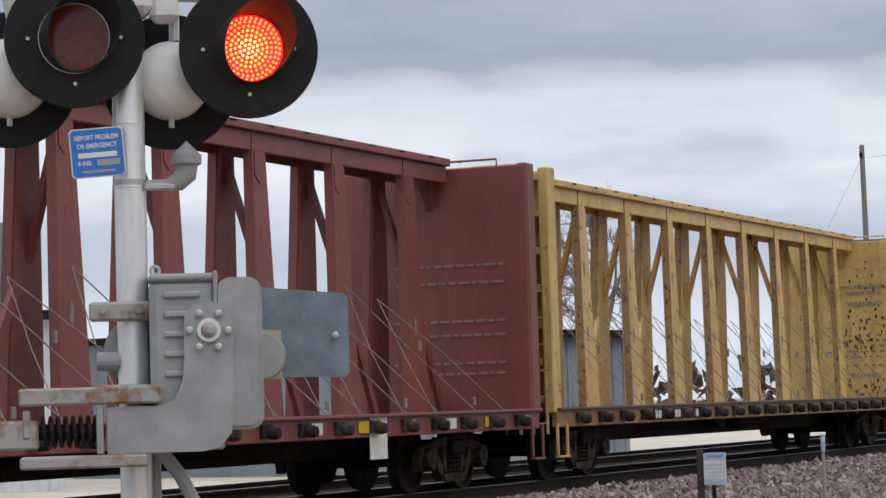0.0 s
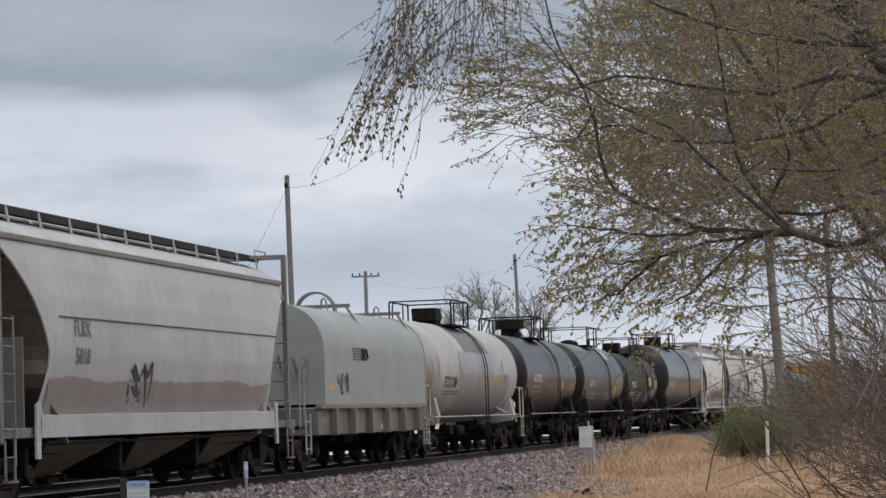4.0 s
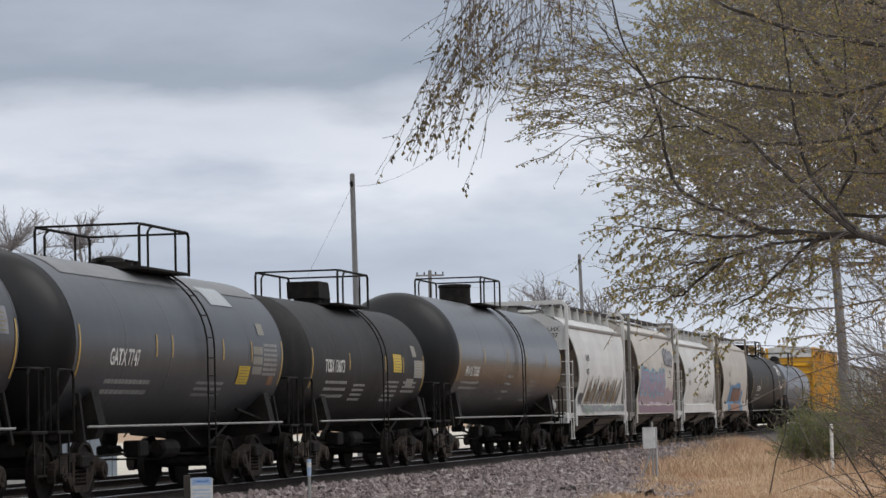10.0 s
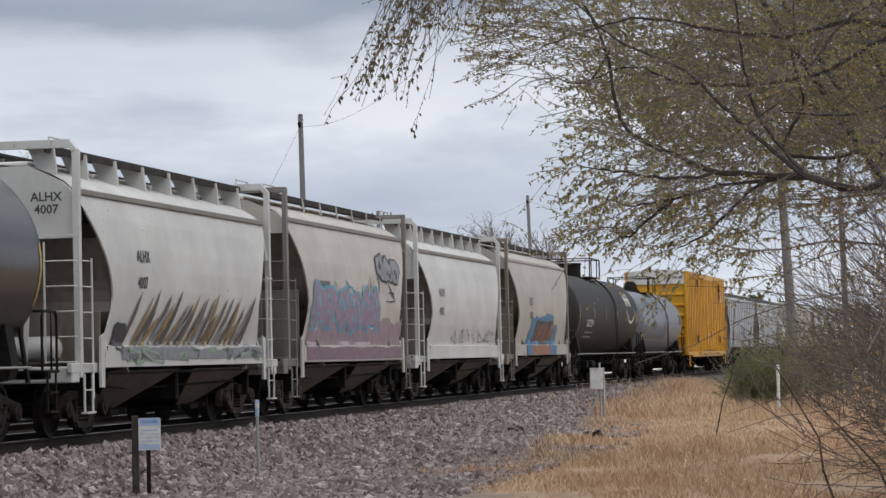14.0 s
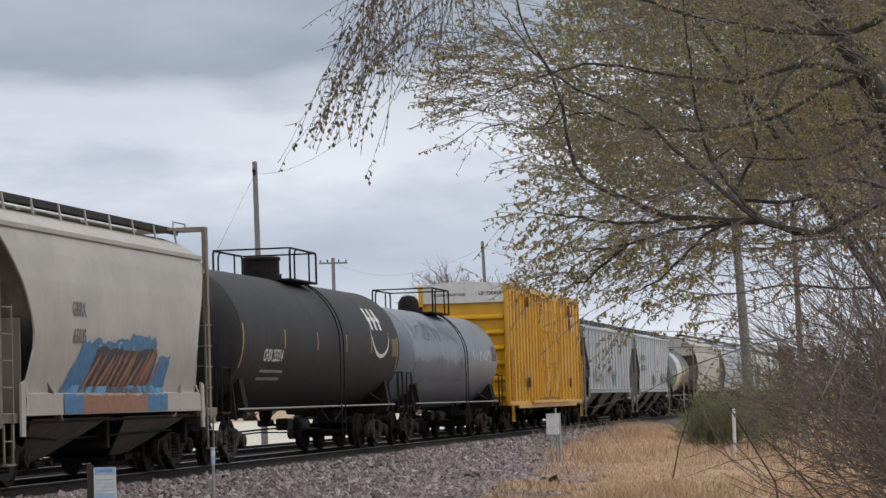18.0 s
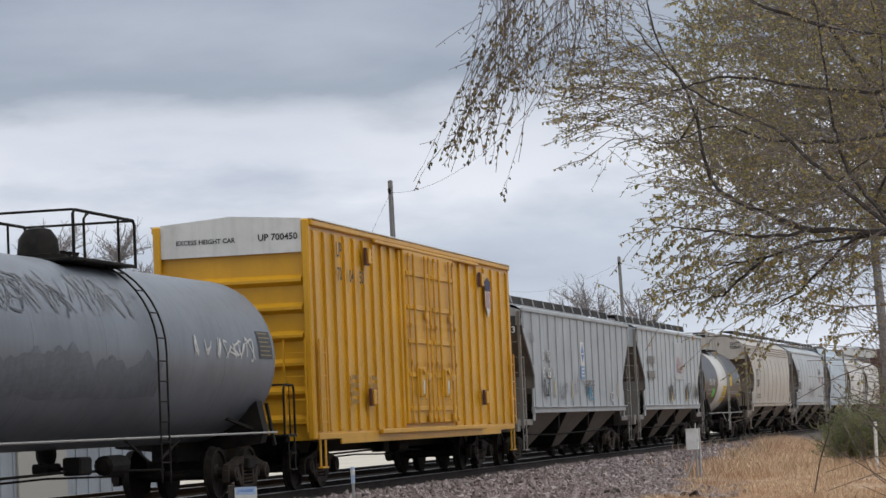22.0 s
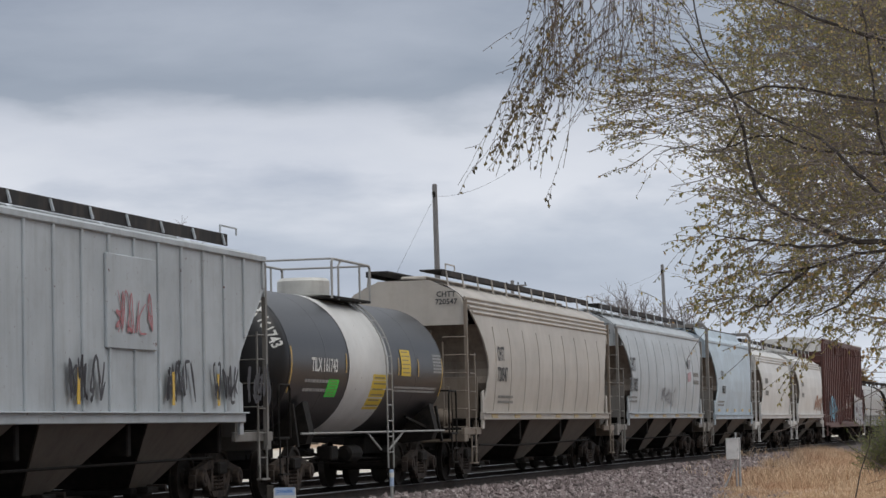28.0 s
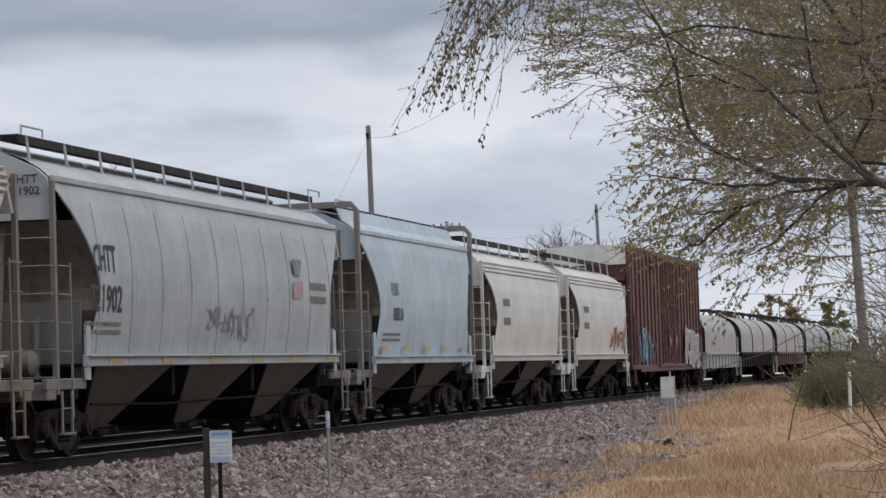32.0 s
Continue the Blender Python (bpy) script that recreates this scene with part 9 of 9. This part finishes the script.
def bare_tree(az, r, top_el, half, seed, label="bare grey tree far beyond the tracks"):
    """A leafless tree: limbs fan out from a short trunk into a rounded crown of fine twigs; half: half its width, in degrees."""
    rnd.seed(seed)
    g = Growth()
    b = polar(az, 0, r)
    b.z = -0.5
    tall = EYE.z + r * math.tan(radians(top_el)) + 0.5
    wide, high = r * math.tan(radians(half)), tall * 0.36
    heart = b + Vector((0, 0, tall * 0.62))
    fork = b + Vector((0, 0, tall * 0.30))
    g.tube([b, b.lerp(fork, 0.5) + Vector((0, 0.05, 0)), fork], tall * 0.018, tall * 0.014, True)

    def inside(k):
        d = Vector((rnd.gauss(0, 1), rnd.gauss(0, 1), rnd.gauss(0.1, 1))).normalized() * k
        return heart + Vector((d.x * wide, d.y * wide, d.z * high))

    def link(p, q, rad, thick):
        sag = Vector((rnd.uniform(-1, 1), rnd.uniform(-1, 1), rnd.uniform(0.2, 1))) * (q - p).length * 0.09
        pts = [p.lerp(q, f) + sag * math.sin(math.pi * f) for f in (0, 0.25, 0.5, 0.75, 1)]
        g.tube(pts, rad, rad * 0.6, thick)
        return pts
    nodes = []
    for i in range(15):
        q = inside(rnd.uniform(0.3, 0.62))
        nodes.append(link(fork.lerp(heart, rnd.uniform(0.0, 0.6)), q, tall * 0.007, True)[3])
        nodes.append(q)
    for i in range(170):
        tip = inside(rnd.uniform(0.62, 1.0) ** 0.7)
        near = min(nodes, key=lambda n: (n - tip).length + 0.5 * max(n.z - tip.z, 0))
        pts = link(near, tip, 0.021, False)
        for k in range(11):
            p = pts[rnd.randrange(1, 5)]
            d = ((p - fork).normalized() + Vector((rnd.uniform(-1, 1), rnd.uniform(-1, 1), rnd.uniform(-0.8, 0.8)))).normalized()
            q = p + d * rnd.uniform(0.10, 0.22) * wide
            g.tube([p, p.lerp(q, 0.5) + Vector((0, 0, 0.03)), q], 0.011, 0.006, False)
    t = tagged(thing("bare_tree", label, "tree"), group="bare trees beyond the tracks")
    g.put(t, M_FARTWIG, M_FARTWIG, None)



big_tree()
thicket_crown(45, 1800, 21, M_LEAFSHADE, "dense dull olive tree standing behind the elm")
back_tree("ash_tree", "olive and gold leaved tree behind the elm", 0.6, 36, 3.6, 1.0, 9.5, M_LEAFOLIVE, 11, n=17, leafy=4.0, size=0.062, foot=-3.6)
back_tree("ash_tree", "olive leaved tree filling the space above the shrubs", 2.2, 38, 3.0, 4.6, 10.8, M_LEAFOLIVE, 14, n=13, leafy=3.0, size=0.060, foot=-3.8)
back_tree("ash_tree", "brown leaved tree high behind the elm", -0.6, 34, 3.4, 3.5, 11.0, M_LEAFBROWN, 15, n=12, leafy=3.6, size=0.062, foot=-2.5)
back_tree("ash_tree", "golden autumn tree deep among shrubs", -1.4, 40, 4.0, 0.0, 8.5, M_LEAFGOLD, 12, n=26, leafy=4.5, size=0.066)
back_tree("ash_tree", "golden olive tree at the edge of the shrubs", 0.9, 42, 2.6, 0.8, 5.6, M_LEAFGOLD, 16, n=16, leafy=3.5, size=0.062, foot=-2.8)
back_tree("ash_tree", "olive tree crown reaching over the elm's boughs", 4.8, 33, 2.2, 4.4, 10.2, M_LEAFOLIVE, 13, n=10, leafy=3.0, size=0.052, foot=-3.4)
back_tree("ash_tree", "olive brown tree close behind the elm's boughs", 3.4, 31, 2.2, 3.6, 10.6, M_LEAFOLIVE, 17, n=18, leafy=4.0, size=0.048, foot=-3.6)
back_tree("ash_tree", "high olive crown over the elm", 3.0, 29, 2.4, 6.6, 11.8, M_LEAFOLIVE, 19, n=7, leafy=2.6, size=0.046, foot=-3.6)
back_tree("ash_tree", "thin olive tree at the outer side of the elm", 5.4, 30, 1.5, 4.2, 10.4, M_LEAFOLIVE, 18, n=12, leafy=3.5, size=0.046, foot=-3.4)
for i in range(30):
    f = rnd.random()
    r = 22 + 26 * ((i * 0.381) % 1)
    az = -4.5 + (6.4 - 95 / r) * ((i * 0.618) % 1) ** 0.8
    shrub(az, r, 2.0 + 1.4 * ((i * 0.27) % 1), (None, M_LEAFBROWN, M_LEAFGOLD)[i % 3], 100 + i, leafy=0.0 if i % 3 == 0 else 1.4, lean=0.15, wood=M_SHRUBWOOD)
shrub(3.95, 80, 1.5, M_LEAFGREEN, 301, 60, 5.0, label="low green leafy shrub at the foot of a pole")
shrub(3.35, 81, 1.9, M_LEAFGREEN, 305, 50, 5.0, label="low green shrub between a pole and the track")
shrub(2.6, 78, 2.4, M_LEAFGREEN, 302, 40, 5.0, label="green and straw-coloured shrub by the grass")
shrub(1.7, 70, 4.0, M_LEAFGOLD, 303, 30, 1.6, label="tall straw-gold shrub by the grass", wood=M_SHRUBWOOD)
shrub(0.7, 60, 4.3, M_LEAFOLIVE, 304, 30, 1.6, label="tall olive shrub by the grass", wood=M_SHRUBWOOD)
BARE = [(20.95, 95, 5.05, 1.2, 21), (19.55, 98, 4.9, 1.15, 22), (9.6, 150, 3.15, 1.1, 24), (8.5, 152, 2.9, 0.75, 25)]
for az, r, el_, sp, seed in BARE:
    bare_tree(az, r, el_, sp, seed)


def stick(az, r, top_az, top_el, label):
    b = polar(az, 0, r)
    b.z = ground_height(b.x, b.y) - 0.03
    t = polar(top_az, top_el, r)
    rnd.seed(5)
    g = Growth()
    m = b.lerp(t, 0.5) + Vector((0, -0.15, 0))
    g.tube([b, b.lerp(m, 0.6) + Vector((0, 0.05, 0)), m, m.lerp(t, 0.6), t], 0.017, 0.006, True)
    for f in (0.5, 0.7, 0.85):
        g.grow(b.lerp(t, f), Vector((0, rnd.uniform(-1, 1), 0.8)).normalized(), 0.6, 0.009, 0, 0.4, 0.06)
    g.put(thing("sapling", label, "sapling"), M_BARK, M_TWIG, M_LEAFBROWN, "stem")


stick(4.85, 56, 4.35, 0.9, "thin crooked leafless sapling in dry grass")
stick(2.2, 30, 3.6, -0.2, "bent dead sapling leaning from the shrubs")
stick(0.5, 26, 2.9, -0.9, "low dead branch arching over the grass")


# far line of woods that closes the view
def far_woods():
    rnd.seed(77)
    lv, lf = [], []
    for i in range(2600):
        az = rnd.uniform(-25, 62)
        r = rnd.uniform(330, 420)
        p = polar(az, 0, r)
        hgt = 3.0 + 3.5 * (0.5 + 0.5 * math.sin(az * 1.7) * math.sin(az * 0.53 + 1)) + rnd.uniform(-1, 1.5)
        p.z = rnd.uniform(-0.5, max(hgt, 1))
        s = rnd.uniform(0.8, 2.0)
        j = len(lv)
        d = [Vector((rnd.uniform(-1, 1), rnd.uniform(-1, 1), rnd.uniform(-1, 1))).normalized() * s for _ in range(4)]
        lv += [p + q for q in d]
        lf += [(j, j + 1, j + 2), (j, j + 2, j + 3), (j, j + 1, j + 3), (j + 1, j + 2, j + 3)]
    me = bpy.data.meshes.new("far_woods")
    me.from_pydata(lv, [], lf)
    tagged(part("far_woods", me, leaf_material("far_woods_brown", [(0, (0.07, 0.06, 0.05)), (0.6, (0.12, 0.10, 0.08)), (1, (0.15, 0.11, 0.07))])), "low line of leafless woods at the horizon", "woods", kind="stuff")


far_woods()
back_tree("maple_tree", "rust-orange round tree beyond the line", 4.9, 210, 2.0, 0.1, 1.35, M_LEAFBROWN, 41, n=26, leafy=3.0, size=0.16)
back_tree("conifer", "small dark evergreen beyond the line", 3.72, 200, 1.2, 0.2, 1.1, M_LEAFGREEN, 42, n=22, leafy=3.0, size=0.14)


# ---------------------------------------------------------------- dry grass, stones, litter
def grass_edge(x):
    """How far the dry grass reaches towards the ballast."""
    return 6.5 + 0.085 * (min(x, 95) - 38) + 1.2 * noise.noise((x * 0.17, 3.0, 0)) + 0.5 * noise.noise((x * 0.6, 8.0, 0))


def dry_grass():
    rnd.seed(50)
    v, f = [], []
    for i in range(11500):
        x = 30 + 95 * rnd.random() ** 1.25
        y = grass_edge(x) - 12 * rnd.random() ** 1.3 + (1.6 * rnd.random() if noise.noise((x * 0.45, 1.0, 0)) > 0.28 else 0)
        dens = noise.noise((x * 0.25, y * 0.4, 5.0))
        if dens < -0.27:
            continue
        tall = 0.10 + 0.20 * max(dens, 0) + 0.25 * max(noise.noise((x * 0.07, y * 0.15, 9.0)), 0) + (0.25 if x > 75 and y > 4 else 0)
        z = ground_height(x, y)
        for b in range(rnd.randrange(8, 15)):
            px, py = x + rnd.gauss(0, 0.16), y + rnd.gauss(0, 0.16)
            h = tall * rnd.uniform(0.4, 1.25)
            w = rnd.uniform(0.004, 0.010)
            dx, dy = rnd.gauss(0, 0.45) * h, rnd.gauss(0, 0.45) * h
            t = rnd.uniform(0, math.pi)
            ax, ay = w * math.cos(t), w * math.sin(t)
            j = len(v)
            v += [(px - ax, py - ay, z - 0.03), (px + ax, py + ay, z - 0.03), (px + dx * 0.4 + ax, py + dy * 0.4 + ay, z + h * 0.6), (px + dx * 0.4 - ax, py + dy * 0.4 - ay, z + h * 0.6), (px + dx, py + dy, z + h)]
            f += [(j, j + 1, j + 2, j + 3), (j + 3, j + 2, j + 4)]
    me = bpy.data.meshes.new("dry_grass")
    me.from_pydata(v, [], f)
    tagged(part("dry_grass", me, M_GRASS), "tufted straw-coloured dry grass", "grass", kind="stuff")


def stones():
    rnd.seed(60)
    v, f = [], []
    shape = [Vector(p).normalized() for p in ((1, 0, 0.1), (-1, 0.1, 0), (0, 1, -0.1), (0.1, -1, 0), (0, 0.1, 1), (0, 0, -1))]
    tri = [(0, 2, 4), (2, 1, 4), (1, 3, 4), (3, 0, 4), (2, 0, 5), (1, 2, 5), (3, 1, 5), (0, 3, 5)]
    for i in range(60000):
        x = 24 + 90 * rnd.random() ** 1.5
        o = -1.42 - 7.0 * rnd.random() ** 0.95
        if o > -0.6:
            continue
        y = line_y(x) + o
        if y < grass_edge(x) - rnd.random() * 1.5:
            continue
        bed_z = np.interp(o, [-6.5, -4.1, -1.9, -1.3, 0], [-0.78, -0.78, -0.215, -0.17, -0.17])
        z = max(bed_z, ground_height(x, y)) if o < -3.9 else bed_z
        s = rnd.uniform(0.030, 0.088) * (1.5 if rnd.random() < 0.06 else 1)
        m = Euler((rnd.uniform(0, 6), rnd.uniform(0, 6), rnd.uniform(0, 6))).to_matrix()
        j = len(v)
        q = Vector((x, y, z + s * 0.25))
        v += [q + m @ (p * (s * rnd.uniform(0.7, 1.25))) for p in shape]
        f += [(a + j, b + j, c + j) for a, b, c in tri]
    me = bpy.data.meshes.new("ballast_stones")
    me.from_pydata(v, [], f)
    tagged(part("ballast_stones", me, M_STONE), "loose reddish grey crushed ballast stones", "stones", kind="stuff")


dry_grass()
stones()


def debris(x, y, size, label, mat):
    rnd.seed(int(x * 10))
    z = ground_height(x, y)
    heap = tagged(thing("debris_heap", label, "debris", Matrix.Translation((x, y, z))), group="debris beside the track")
    for i in range(9):
        a = Vector((rnd.gauss(0, size * 0.5), rnd.gauss(0, size * 0.5), 0.02 + rnd.random() * size * 0.35))
        b = a + Vector((rnd.gauss(0, size * 0.4), rnd.gauss(0, size * 0.4), rnd.uniform(-0.1, 0.4) * size))
        part("broken_stick", Kit().bar(a, b, rnd.uniform(0.06, 0.14), rnd.uniform(0.05, 0.12)), mat, heap)


debris(63.6, 10.2, 0.22, "small dark rotten timber on gravel", M_TIE)
debris(56.3, 7.5, 0.30, "low brown heap of dead wood in grass", M_TRUCK)
debris(52.6, 3.6, 0.16, "dark stump end in dry grass", M_TIE)


# ---------------------------------------------------------------- what moves
def motions():
    for car, s in TRAIN:
        rows = []
        for i in range(65):
            t = 0.5 * i
            x = s - run(t)
            rows.append((t, pose(x, line_y(x), 0, 0, 0, math.degrees(math.atan(2 * BEND * x if x < 400 else 800 * BEND)))))
        walk(car, rows)
    # wheels roll: a turn short of a quarter from row to row
    turns = [(i / 15, run(i / 15) / 0.47) for i in range(481)]
    for wheelset, place in WHEELSETS:
        m = Matrix.Translation(place)
        walk(wheelset, [(t, m @ Matrix.Rotation(-a, 4, "Y")) for t, a in turns])


motions()
